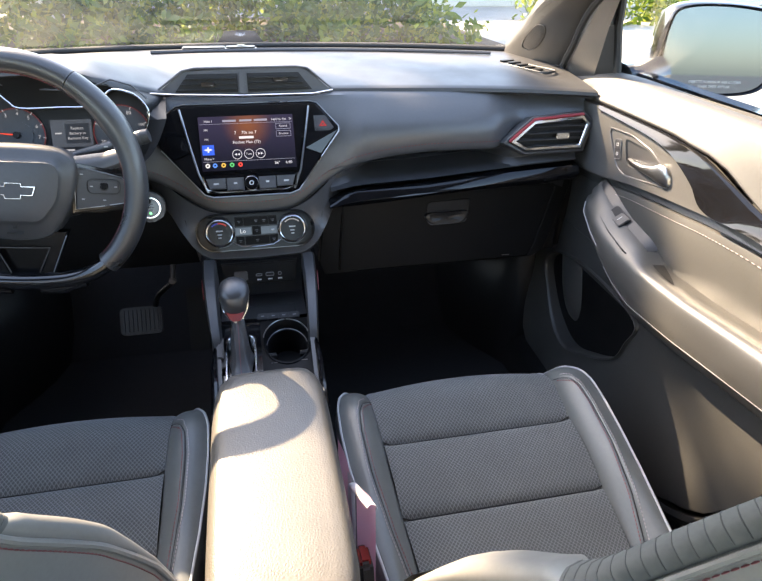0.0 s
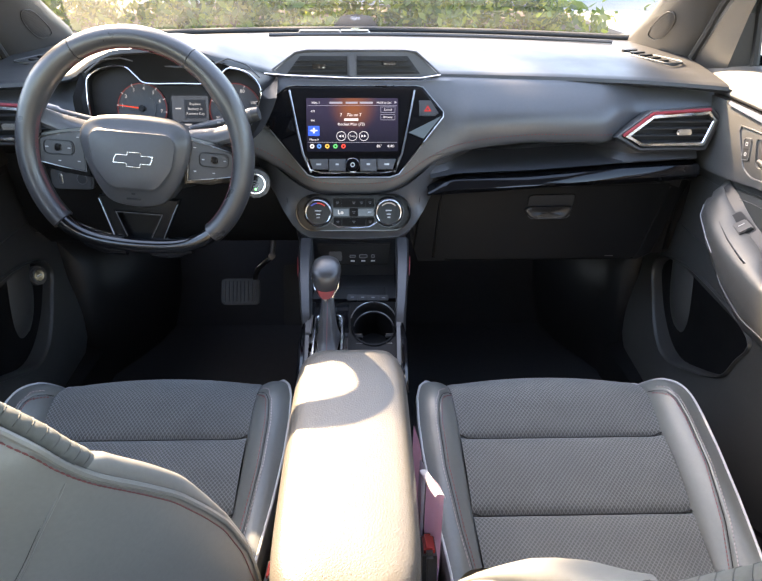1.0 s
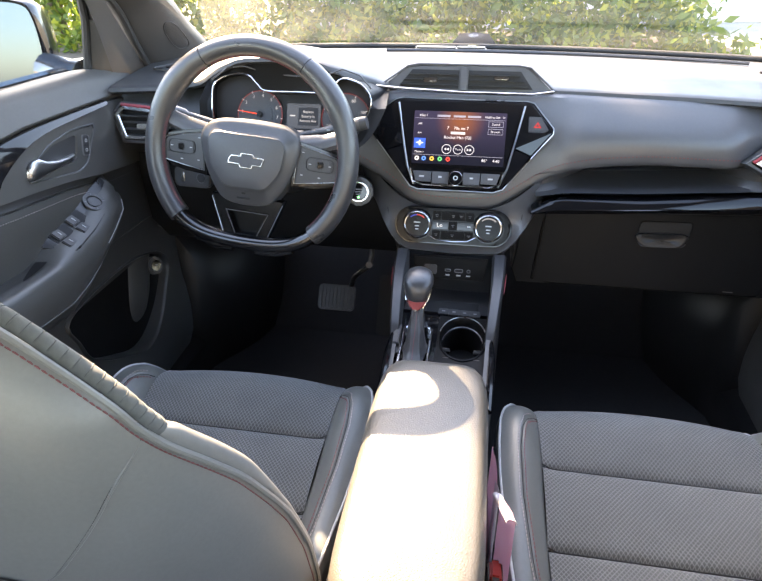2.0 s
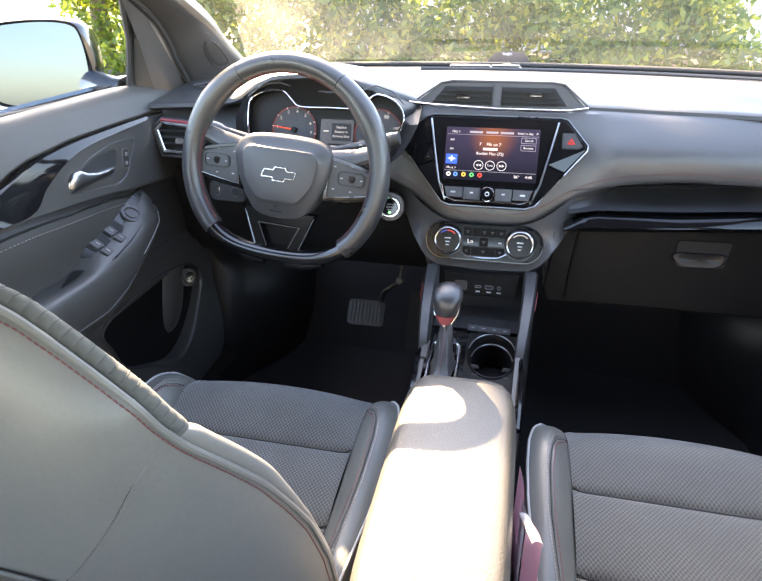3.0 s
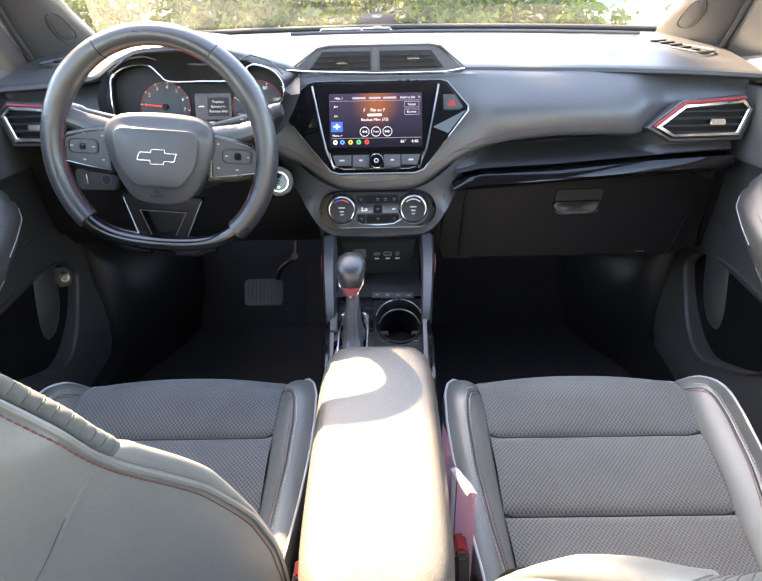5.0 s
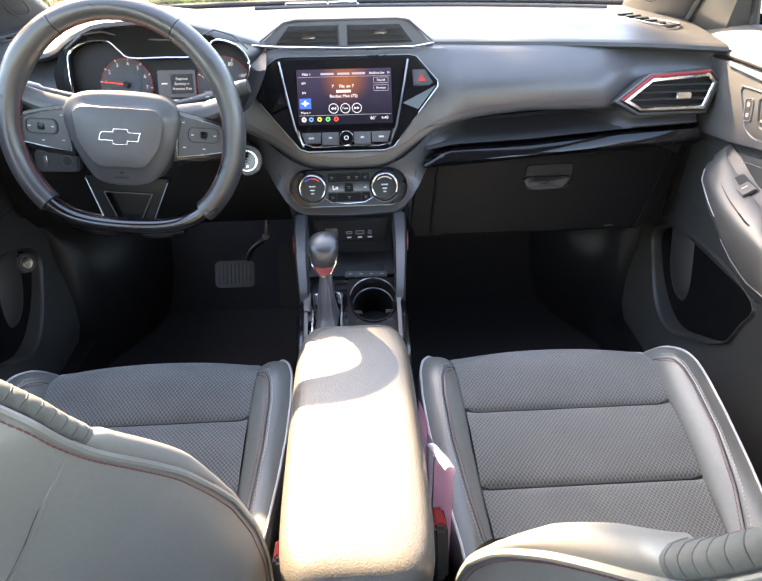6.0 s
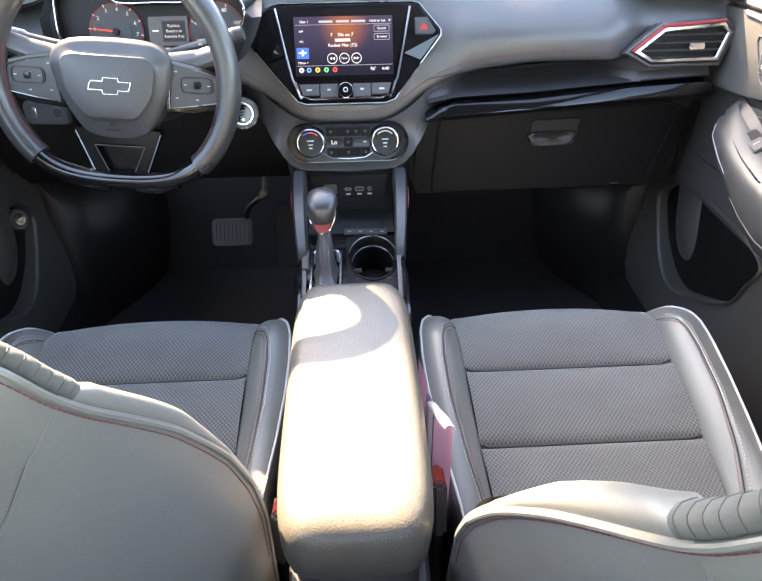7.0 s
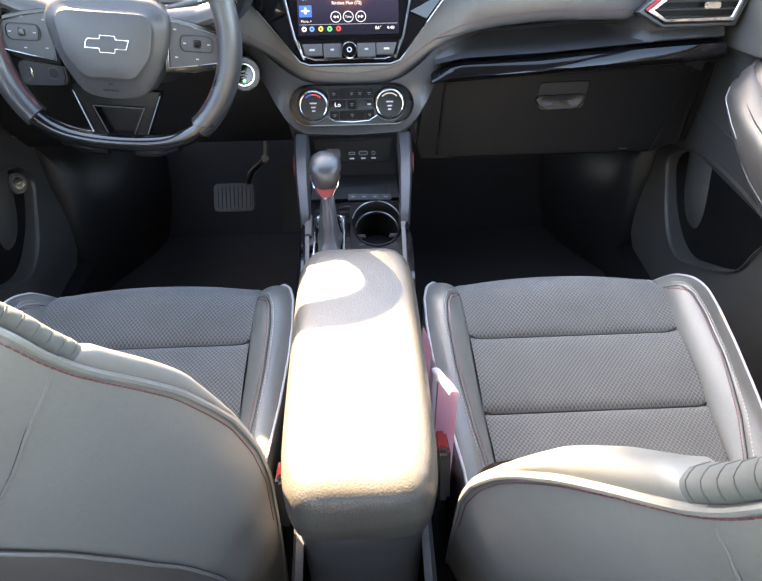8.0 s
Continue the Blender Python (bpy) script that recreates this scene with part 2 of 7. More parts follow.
STITCH_GREY = surface("grey_stitching", (0.36, 0.31, 0.31), 0.8, var=0.3)
LEATHER = surface("seat_leatherette", (0.126, 0.133, 0.127), 0.36, spec=0.6, grain=0.5, grain_size=0.0012)
BACK_VINYL = surface("seat_back_vinyl", (0.168, 0.166, 0.158), 0.40, grain=0.3, grain_size=0.0009)
# back vinyl made darker and browner for the shade below the pocket seam
POCKET_SHADE = surface("seat_pocket_shade", (0.085, 0.076, 0.070), 0.5, grain=0.3, grain_size=0.0009)
PIPING = surface("pale_piping", (0.45, 0.45, 0.45), 0.5, var=0.06)
CLOTH = woven("diamond_weave_cloth", (0.070, 0.074, 0.074), (0.175, 0.182, 0.182), 0.0047)
RIB_CLOTH = surface("ribbed_cloth", (0.095, 0.097, 0.094), 0.85, var=0.12, grain=0.6, grain_size=0.0008)
# darker than the ribbed cloth, for painted shade between the ribs
RIB_SHADE = surface("rib_shade_cloth", (0.082, 0.084, 0.082), 0.9)
HUB_VINYL = surface("airbag_vinyl", (0.062, 0.062, 0.064), 0.40, spec=0.6, grain=0.15)
SPOKE_BLACK = surface("spoke_black", (0.005, 0.005, 0.0055), 0.2, spec=0.2, rvar=0.03)
STEEL = surface("pedal_steel", (0.10, 0.10, 0.105), 0.45, 1.0)
ARM_VINYL = surface("armrest_vinyl", (0.098, 0.091, 0.079), 0.40, spec=0.6, grain=1.6, grain_size=0.0022)
WHEEL_LEATHER = surface("wheel_leather", (0.040, 0.040, 0.042), 0.31, spec=0.8, grain=1.3, grain_size=0.0016)
WHEEL_GLOSS = surface("wheel_gloss_black", (0.007, 0.007, 0.008), 0.09, var=0.1, rvar=0.03, spec=0.6, coat=0.4)
SWITCH_PLATE = surface("switch_plate_plastic", (0.018, 0.018, 0.019), 0.30, spec=0.5, grain=0.1)
RUBBER = surface("rubber", (0.018, 0.018, 0.018), 0.75, grain=0.2)
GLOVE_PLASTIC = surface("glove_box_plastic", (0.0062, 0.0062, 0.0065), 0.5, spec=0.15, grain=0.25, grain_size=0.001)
KICK = surface("kick_plastic", (0.010, 0.010, 0.0105), 0.40, spec=0.2, rvar=0.03, grain=0.1)
CARPET = surface("black_carpet", (0.030, 0.030, 0.032), 0.95, spec=0.1, grain=0.6, grain_size=0.003)
HEADLINER = surface("headliner_cloth", (0.16, 0.155, 0.15), 0.95, grain=0.3, grain_size=0.002)
PILLAR = surface("pillar_plastic", (0.045, 0.042, 0.040), 0.5, grain=0.25)
WINDSHIELD = pane("windshield_glass", (0.93, 0.95, 0.93), 0.8, 0.012)
SIDE_GLASS = pane("side_glass", (0.82, 0.86, 0.84), 0.5)
MIRROR = surface("mirror_silver", (0.072, 0.090, 0.115), 0.02, 1.0, var=0.01, rvar=0.01)
BODY_PAINT = surface("black_body_paint", (0.012, 0.012, 0.013), 0.12, coat=1.0, rvar=0.04)
ICON = glow("lit_icon_white", (0.8, 0.85, 0.9), 0.15)
MARK = surface("printed_white", (0.5, 0.5, 0.5), 0.6, var=0.05)
MARK_DIM = surface("printed_grey", (0.16, 0.16, 0.165), 0.6, var=0.05)


# ---- car shell ----
def lerp(a, b, s):
    return a + (b - a) * s


def table(x, pts):
    """Smooth reading of a short table of (x, value)."""
    if x <= pts[0][0]:
        return pts[0][1]
    for (a, u), (b, v) in zip(pts, pts[1:]):
        if x <= b:
            s = (x - a) / (b - a)
            return lerp(u, v, s * s * (3 - 2 * s))
    return pts[-1][1]


def straight(x, pts):
    return float(np.interp(x, [p[0] for p in pts], [p[1] for p in pts]))


FLOOR_Z = 0.36
cabin = thing("car_shell", (0, 0, FLOOR_Z), "dark car body shell with grey headliner and pillar trim", "car body", kind="structure")
# floor pan with tunnel, firewall and sills
rows = []
for y in [-1.6 + 0.1 * i for i in range(33)] + [1.66, 1.72, 1.78, 1.82]:
    row = []
    for x in np.linspace(-0.72, 0.72, 37):
        z = FLOOR_Z + (0.16 * math.exp(-(x / 0.10) ** 4) if abs(x) < 0.3 else 0)
        z += max(0, y - 1.5) ** 1.4 * 3.2 + 0.10 * max(0.0, (abs(x) - 0.62) / 0.1) ** 2
        row.append(V(x, y, z))
    rows.append(row)
part("floor", loft(rows), CARPET, cabin, "black carpeted footwell floor", kind="structure")
part("firewall", box(Matrix.Translation((0, 1.86, 0.72)), 1.46, 0.03, 0.62, 0.004), DARK_PLASTIC, cabin)

A_IN = [V(0.636, 1.508, 1.150), V(0.630, 1.40, 1.212), V(0.617, 1.27, 1.287), V(0.585, 0.86, 1.445), V(0.565, 0.70, 1.492)]
A_DOOR = [V(0.698, 1.345, 1.118), V(0.690, 1.285, 1.190), V(0.676, 1.175, 1.300), V(0.625, 0.80, 1.450), V(0.60, 0.62, 1.495)]


def mirror_x(pts, sx):
    return [V(p[0] * sx, p[1], p[2]) for p in pts]


def pillar_a(sx):
    """A-pillar trim: inner face curved, with the darker door seal beside it."""
    i_pts, d_pts = spline(A_IN, 8), spline(A_DOOR, 8)
    secs = []
    for p, q in zip(i_pts, d_pts):
        face = V(-0.8, -0.55, 0.25).normalized()
        sec = [p + V(0.03, 0.05, 0.02), p + V(0.004, 0.012, 0.004)]
        for s in (0.02, 0.12, 0.3, 0.5, 0.7, 0.88, 0.98):
            sec.append(p.lerp(q, s) + face * 0.016 * math.sin(math.pi * s) ** 0.6)
        sec += [q + V(0.012, -0.004, 0), q + V(0.05, 0.01, 0.01), p + V(0.07, 0.06, 0.03)]
        secs.append(mirror_x(sec, sx))
    ob = part("pillar_trim", loft(secs, True, True), PILLAR, cabin, "textured grey windscreen pillar trim")
    face = V(-0.8, -0.55, 0.25).normalized()

    def surf(u, w, lift):
        k = min(int(u), len(i_pts) - 2)
        p, q = i_pts[k].lerp(i_pts[k + 1], u - k), d_pts[k].lerp(d_pts[k + 1], u - k)
        p = p.lerp(q, w) + face * (0.016 * math.sin(math.pi * w) ** 0.6 + lift)
        return V(sx * p.x, p.y, p.z)

    # speaker grille sunk a hair into the foot of the pillar, with a raised rim and rows of holes
    u0, w0, du, dw = 7.2, 0.38, 3.2, 0.15
    rings = [[surf(u0 + y * k, w0 + x * k, l) for x, y in rrect(2, 2, 0.8, 6) for x, y in [(x * dw, y * du)]] for k, l in ((0.02, 0.0010), (0.5, 0.0012), (0.96, 0.0012), (1.0, 0.0004))]
    grille = part("speaker_grille", loft(rings, True), PILLAR, ob, "perforated pillar speaker grille")
    line = [surf(u0 + y * du * 1.06, w0 + x * dw * 1.06, 0.0012) for x, y in rrect(2, 2, 0.8, 6)]
    part("grille_rim", tube(line, 0.0012, 6, closed=True), PILLAR, grille)
    hole = bmesh.new()
    for i in range(-6, 7):
        for j in range(-10, 11):
            x, y = i / 6.8, j / 10.8
            if x ** 4 + y ** 4 < 0.8:
                o, e, f = surf(u0 + y * du, w0 + x * dw, 0.0016), surf(u0 + y * du, w0 + x * dw + 0.01, 0.0016), surf(u0 + y * du + 0.1, w0 + x * dw, 0.0016)
                e, f = (e - o).normalized() * 0.0007, (f - o).normalized() * 0.0007
                hole.faces.new([hole.verts.new(p) for p in (o - e - f, o + e - f, o + e + f, o - e + f)])
    part("perforation", hole, DARK_PLASTIC, grille)
    part("door_seal", tube([V(sx * (q.x + 0.004), q.y - 0.008, q.z) for q in d_pts], 0.008, 8), RUBBER, cabin, "black rubber door seal")
    return ob


for sx in (1, -1):
    pillar_a(sx)

# roof, side rails, rear of the cabin
roof = []
for y in np.linspace(0.70, -1.7, 14):
    roof.append([V(x, y - 0.04 * (x / 0.58) ** 2 * (1 if y > 0.5 else 0), 1.535 - 0.045 * (abs(x) / 0.6) ** 3 - 0.05 * max(0, -y - 0.9) ** 2 - 0.03 * max(0, y - 0.4)) for x in np.linspace(-0.6, 0.6, 13)])
bm = loft(roof)
bmesh.ops.solidify(bm, geom=bm.faces[:], thickness=-0.03)
skin_ = loft([[p + V(0, 0, 0.045) for p in r] for r in roof])
part("roof_skin", skin_, BODY_PAINT, cabin)
part("roof", bm, HEADLINER, cabin, "grey cloth headliner under the roof", kind="structure")
for sx in (1, -1):
    for y0, y1, name in ((0.02, -0.09, "pillar_middle"), (-0.85, -1.25, "pillar_rear")):
        secs = [[V(sx * (x + d), y, z) for y, d in ((y0, 0), (y1, 0), (y1, 0.05), (y0, 0.05))] for x, z in ((0.70, 1.14), (0.67, 1.3), (0.60, 1.50))]
        part(name, loft(secs, True, True), PILLAR, cabin)
    part("roof_rail", tube([V(sx * 0.60, 0.68, 1.49), V(sx * 0.605, 0.2, 1.505), V(sx * 0.6, -0.8, 1.49), V(sx * 0.58, -1.7, 1.44)], 0.03), PILLAR, cabin)
    part("rear_sill", box(Matrix.Translation((sx * 0.73, -0.85, 0.42)), 0.08, 1.7, 0.14, 0.02), DOOR_PLASTIC, cabin)
    part("rear_wheel_arch", box(Matrix.Translation((sx * 0.70, -1.42, 0.70)), 0.12, 0.5, 0.7, 0.05, 3), DOOR_PLASTIC, cabin)
part("rear_bench", box(Matrix.Translation((0, -0.78, 0.56)), 1.22, 0.5, 0.28, 0.06, 3), LEATHER, cabin)
part("rear_bench_back", box(Matrix.Translation((0, -1.08, 0.86)) @ Matrix.Rotation(radians(22), 4, "X"), 1.22, 0.14, 0.56, 0.05, 3), LEATHER, cabin)
# unseen rear doors, quarters and tailgate, added to block light from behind
for sx in (1, -1):
    part("rear_door", box(Matrix.Translation((sx * 0.765, -0.62, 0.80)), 0.07, 1.05, 0.72, 0.02), DOOR_LOWER, cabin, "dark rear door trim")
    part("rear_quarter", box(Matrix.Translation((sx * 0.765, -1.45, 0.80)), 0.07, 0.60, 0.72, 0.02), DOOR_LOWER, cabin)
part("tailgate", box(Matrix.Translation((0, -1.76, 0.75)), 1.46, 0.05, 0.72, 0.02), DOOR_LOWER, cabin, "closed tailgate lower panel")
part("boot_sill", box(Matrix.Translation((0, -1.72, 0.50)), 1.46, 0.05, 0.3, 0.01), DARK_PLASTIC, cabin)

# windshield
ws = []
for i in range(9):
    s = i / 8
    row = []
    for x in np.linspace(-1, 1, 17):
        base = V(x * 0.645, 1.645 - 0.125 * x * x, 1.150)
        top = V(x * 0.575, 0.755 - 0.07 * x * x, 1.492 - 0.012 * x * x)
        p = base.lerp(top, s)
        p.z += 0.012 * math.sin(math.pi * s)
        row.append(p)
    ws.append(row)
bm = loft(ws)
glass = part("windshield", bm, WINDSHIELD, None, "lightly hazed curved windscreen glass above the dashboard")
tagged(glass, category="windshield", kind="structure")
glass.visible_shadow = False
# dark frit band and cowl seal along the foot of the glass
part("cowl_seal", tube([V(x * 0.648, 1.632 - 0.125 * x * x, 1.1555) for x in np.linspace(-1, 1, 25)], 0.008, 8), RUBBER, cabin, "black rubber seal at the windscreen foot")
cowl = [[V(x * 0.80, 1.64 + d - 0.13 * x * x, 1.15 - d * 0.35) for d in (0.0, 0.05, 0.12, 0.2)] for x in np.linspace(-1, 1, 15)]
part("cowl_panel", loft(cowl), DARK_PLASTIC, cabin)
hood = []
for y in np.linspace(1.84, 2.75, 10):
    hood.append([V(x * 0.84, y - 0.13 * x * x, 1.085 - 0.22 * ((y - 1.84) / 0.9) ** 2 - 0.05 * x * x + 0.012 * math.exp(-((abs(x) - 0.55) / 0.1) ** 2)) for x in np.linspace(-1, 1, 21)])
bm = loft(hood)
bmesh.ops.solidify(bm, geom=bm.faces[:], thickness=0.01)
part("bonnet", bm, BODY_PAINT, cabin)


# ---- doors ----
def polar(poly, cen, n=72, turn=0.0):
    """The outline poly, read at n even angles round cen."""
    out = []
    k = len(poly)
    for i in range(n):
        a = turn + 2 * math.pi * i / n
        dx, dy = math.cos(a), math.sin(a)
        best = None
        for j in range(k):
            (ax, ay), (bx, by) = poly[j][:2], poly[(j + 1) % k][:2]
            ex, ey = bx - ax, by - ay
            det = dx * -ey + ex * dy
            if abs(det) < 1e-12:
                continue
            px_, py_ = ax - cen[0], ay - cen[1]
            t = (px_ * -ey + ex * py_) / det
            u = (dx * py_ - dy * px_) / det
            if t > 0 and -1e-6 <= u <= 1 + 1e-6 and (best is None or t > best):
                best = t
        out.append((cen[0] + dx * best, cen[1] + dy * best))
    return out


def door(sx):
    d = thing("side_door", (sx * 0.72, 0.65, 0.42), "black plastic and vinyl trimmed car door with window glass", "door")

    def skin(rows, cap=False):
        return loft([[V(sx * x, y, z) for x, y, z in r] for r in rows], cap=cap)

    # upper pad under the window, from the belt line down to a crease
    rows = []
    for y in list(np.linspace(0.03, 1.2, 27)) + [1.24, 1.27, 1.295]:
        f = max(0, (y - 1.05) / 0.26)
        dip = 0.026 * f * f
        zc = table(y, [(0.30, 1.02), (0.62, 1.058), (0.80, 1.108), (0.90, 1.115)]) - 0.5 * dip
        rows.append([(0.752, y, 1.150 - dip), (0.746, y, 1.166 - dip), (0.728, y, 1.1675 - dip), (0.714, y, 1.161 - dip), (0.704, y, 1.146 - dip), (0.697, y, lerp(zc, 1.14 - dip, 0.45)), (0.6905, y, zc + 0.006), (0.6895, y, zc + 0.002), (0.692, y, zc - 0.002), (0.716, y, zc - 0.006), (0.724, y, zc - 0.03)])
    part("upper_pad", skin(rows), DOOR_TOP, d, "soft grained door top pad")
    part("inner_shell", box(Matrix.Translation((sx * 0.748, 0.88, 0.80)), 0.016, 0.82, 0.70, 0.01), DARK_PLASTIC, d)
    part("door_skin", box(Matrix.Translation((sx * 0.80, 0.66, 0.80)), 0.06, 1.28, 0.72, 0.015), BODY_PAINT, d)

    # handle panel: a proud plate with a cut for the pull cup
    cen = (0.945, 1.050)
    edge = [(1.290, 1.085), (1.235, 1.103), (1.10, 1.109), (0.90, 1.109), (0.80, 1.100), (0.70, 1.066), (0.60, 1.044), (0.45, 1.012), (0.45, 1.006), (0.60, 1.027), (0.65, 1.029), (0.757, 1.023), (0.865, 1.013), (0.965, 1.001), (1.044, 0.986), (1.14, 0.974), (1.235, 0.965), (1.285, 0.965)]
    bez = rpoly([(1.064, 1.082), (1.016, 1.017), (0.985, 1.0095), (0.850, 1.031), (0.874, 1.058), (0.922, 1.078), (0.985, 1.087)], 0.010)
    cup = rpoly([(1.006, 1.075), (0.986, 1.030), (0.872, 1.036), (0.890, 1.060), (0.935, 1.074)], 0.009)
    n = 90
    pe, pb, pc = polar(edge, cen, n), polar(bez, cen, n), polar(cup, cen, n)

    def face(y, z):
        return 0.6835 + 0.006 * max(0.0, (y - 1.12) / 0.15) ** 2 - 0.0035 * math.exp(-((z - 0.99) / 0.02) ** 2)

    rings = [[(0.700, y, z) for y, z in pe], [(face(y, z) + 0.004, y, z) for y, z in pe]]
    for s in (0.02, 0.06, 0.2, 0.45, 0.7, 0.9, 1.0):
        ring_ = []
        for (y0, z0), (y1, z1) in zip(pe, pb):
            y, z = lerp(y0, y1, s), lerp(z0, z1, s)
            ring_.append((face(y, z), y, z))
        rings.append(ring_)
    rings.append([(0.692, y, z) for y, z in pb])
    part("handle_panel", loft([[V(sx * x, y, z) for x, y, z in r] for r in rings], True), DOOR_PLASTIC, d, "moulded panel round the door handle")
    m = Matrix(((0, 0, -sx, sx * 0.684), (1, 0, 0, 0), (0, 1, 0, 0), (0, 0, 0, 1)))
    pi = [(lerp(y, cen[0], 0.045), lerp(z, cen[1], 0.06)) for y, z in pb]
    b = part("handle_bezel", ring(pb, pi, m, 0.010, 0.0022, 0.001), DASH_SOFT, d, "raised bezel line")
    part("bezel_plate", loft([[V(sx * 0.6845, y, z) for y, z in pi], [V(sx * 0.6845, y, z) for y, z in pc], [V(sx * 0.688, lerp(y, cen[0], 0.03), lerp(z, cen[1], 0.03)) for y, z in pc]], True), DOOR_PLASTIC, b)
    rings = [[V(sx * x, lerp(y, cen[0], s), lerp(z, cen[1], s)) for y, z in pc] for s, x in ((0.03, 0.6875), (0.06, 0.700), (0.12, 0.711), (0.25, 0.7165), (0.6, 0.718), (0.97, 0.718))]
    # darker plastic than the panel, in place of the shade inside the cup
    part("pull_cup", loft(rings, True, True), DASH_HARD, b, "hollow behind the pull lever")
    rows = []
    for y, z0, z1, x in ((0.853, 1.036, 1.046, 0.684), (0.857, 1.034, 1.056, 0.677), (0.868, 1.034, 1.066, 0.673), (0.882, 1.035, 1.066, 0.672), (0.900, 1.036, 1.056, 0.673), (0.928, 1.036, 1.049, 0.674), (0.958, 1.036, 1.046, 0.677), (0.985, 1.036, 1.044, 0.684)):
        zm, h = (z0 + z1) / 2, (z1 - z0) / 2
        rows.append([V(sx * (x + 0.0045 - 0.0045 * math.cos(a) * (1 if math.cos(a) > 0 else 2.0)), y, zm + h * math.sin(a)) for a in np.linspace(0, 2 * math.pi, 18, endpoint=False)])
    part("door_handle", loft(rows, True, True), SATIN, d, "chrome inside door handle", angle=60)
    lm = at(m, 1.020, 1.050, 0.0005) @ Matrix.Rotation(radians(-14), 4, "Z")
    sw = part("lock_switch", slab(rrect(0.0175, 0.034, 0.004), lm, 0.004, 0.001, top=0.001), DASH_HARD, d)
    part("switch_outline", ring(rrect(0.0205, 0.0375, 0.005), rrect(0.0185, 0.0355, 0.0042), lm, 0.003, 0.0014, 0), MARK_DIM, sw)
    part("switch_split", box(at(lm, 0, 0, 0.0012), 0.017, 0.0008, 0.0006, 0), DARK_PLASTIC, sw)
    for dy in (-0.0085, 0.0085):
        part("icon", ring(rrect(0.006, 0.006, 0.0015, 2, 0, dy), rrect(0.004, 0.004, 0.001, 2, 0, dy), at(lm, 0, 0, 0.0016), 0.001, 0, 0), MARK, sw)

    # gloss blade that widens towards the rear
    up = spline([(1.112, 1.111), (1.0, 1.112), (0.89, 1.111), (0.807, 1.104), (0.748, 1.089), (0.669, 1.066), (0.56, 1.042), (0.45, 1.020)], 6)
    lo = spline([(1.108, 1.105), (1.0, 1.102), (0.915, 1.098), (0.858, 1.087), (0.800, 1.060), (0.757, 1.030), (0.64, 1.034), (0.45, 1.010)], 6)
    rows = []
    for a, b2 in zip(up, lo):
        q = [a.lerp(b2, s) for s in (0, 0.06, 0.3, 0.6, 0.94, 1)]
        w = min((a - b2).length, 0.06)
        rows.append([(x, p.x, p.y) for p, x in zip(q, (0.690, 0.6825, 0.6815 - 0.03 * w, 0.6795 - 0.06 * w, 0.6785 - 0.10 * w, 0.690))])
    part("gloss_trim", skin(rows), PIANO, d, "glossy black curved door trim blade")

    # padded insert above the armrest
    top = [(1.060, 0.958), (1.045, 0.970), (1.0, 0.978), (0.958, 0.985), (0.896, 0.991), (0.82, 0.998), (0.75, 1.005), (0.64, 1.009), (0.45, 1.004)]
    line = spline(top, 5)
    rows = []
    for p in line:
        rows.append([(0.700 if s == 0 else 0.693 - 0.008 * math.sin(math.pi * min(1, s * 1.1)) ** 0.6, p.x, lerp(p.y, 0.885, s)) for s in (0, 0.015, 0.05, 0.12, 0.25, 0.45, 0.7, 1.0)])
    part("padded_insert", skin(rows), DOOR_LEATHER, d, "finely ribbed padded vinyl door insert")
    rows = [[(0.704, p.x, p.y + 0.024), (0.700, p.x, p.y + 0.010), (0.696, p.x, p.y + 0.002), (0.700, p.x, p.y - 0.004)] for p in spline([(1.29, 0.94)] + top, 4)]
    part("insert_gap", skin(rows), DASH_HARD, d)
    part("front_fill", skin([[(0.7005 - 0.004 * (z > 0.9), y, z) for z in (0.985, 0.94, 0.90, 0.86, 0.80, 0.76)] for y in np.linspace(1.295, 0.86, 10)]), DOOR_LOWER, d)
    ln = [V(sx * 0.6868, p.x, p.y - 0.012) for p in spline(top[1:], 24)]
    st = bmesh.new()
    for i in range(0, len(ln) - 1, 2):
        tube([ln[i], ln[i + 1]], 0.0006, 5, bm=st)
    part("stitching", st, STITCH_GREY, d, kind="stuff")

    # armrest, its nose running up to the switch plate
    path = [(1.060, 0.949, 0.938, 0.676), (1.052, 0.949, 0.922, 0.658), (1.030, 0.943, 0.900, 0.644), (0.98, 0.930, 0.874, 0.635), (0.935, 0.916, 0.852, 0.631), (0.88, 0.905, 0.826, 0.629), (0.82, 0.901, 0.806, 0.629), (0.70, 0.905, 0.812, 0.630), (0.60, 0.913, 0.821, 0.632), (0.46, 0.922, 0.832, 0.636)]

    def rise(y):
        return table(y, [(0.79, 0.0), (0.88, 0.030)])

    def section(y):
        zt, zb, xi = (straight(y, sorted((p[0], p[k]) for p in path)) for k in (1, 2, 3))
        h, r = zt - zb, rise(y)
        return [(0.702, y, zb + 0.004), (lerp(xi, 0.70, 0.5), y, zb), (xi + 0.012, y, zb + 0.006), (xi + 0.003, y, zb + 0.28 * h), (xi, y, zb + 0.5 * h), (xi + 0.0005, y, zb + 0.68 * h), (xi + 0.004, y, zt - 0.09 * h), (xi + 0.010, y, zt - 0.012 * h), (lerp(xi, 0.692, 0.3), y, zt + 0.003 + 0.22 * r), (lerp(xi, 0.692, 0.65), y, zt + 0.002 + 0.6 * r), (0.692, y, zt + r), (0.702, y, zt + r)]

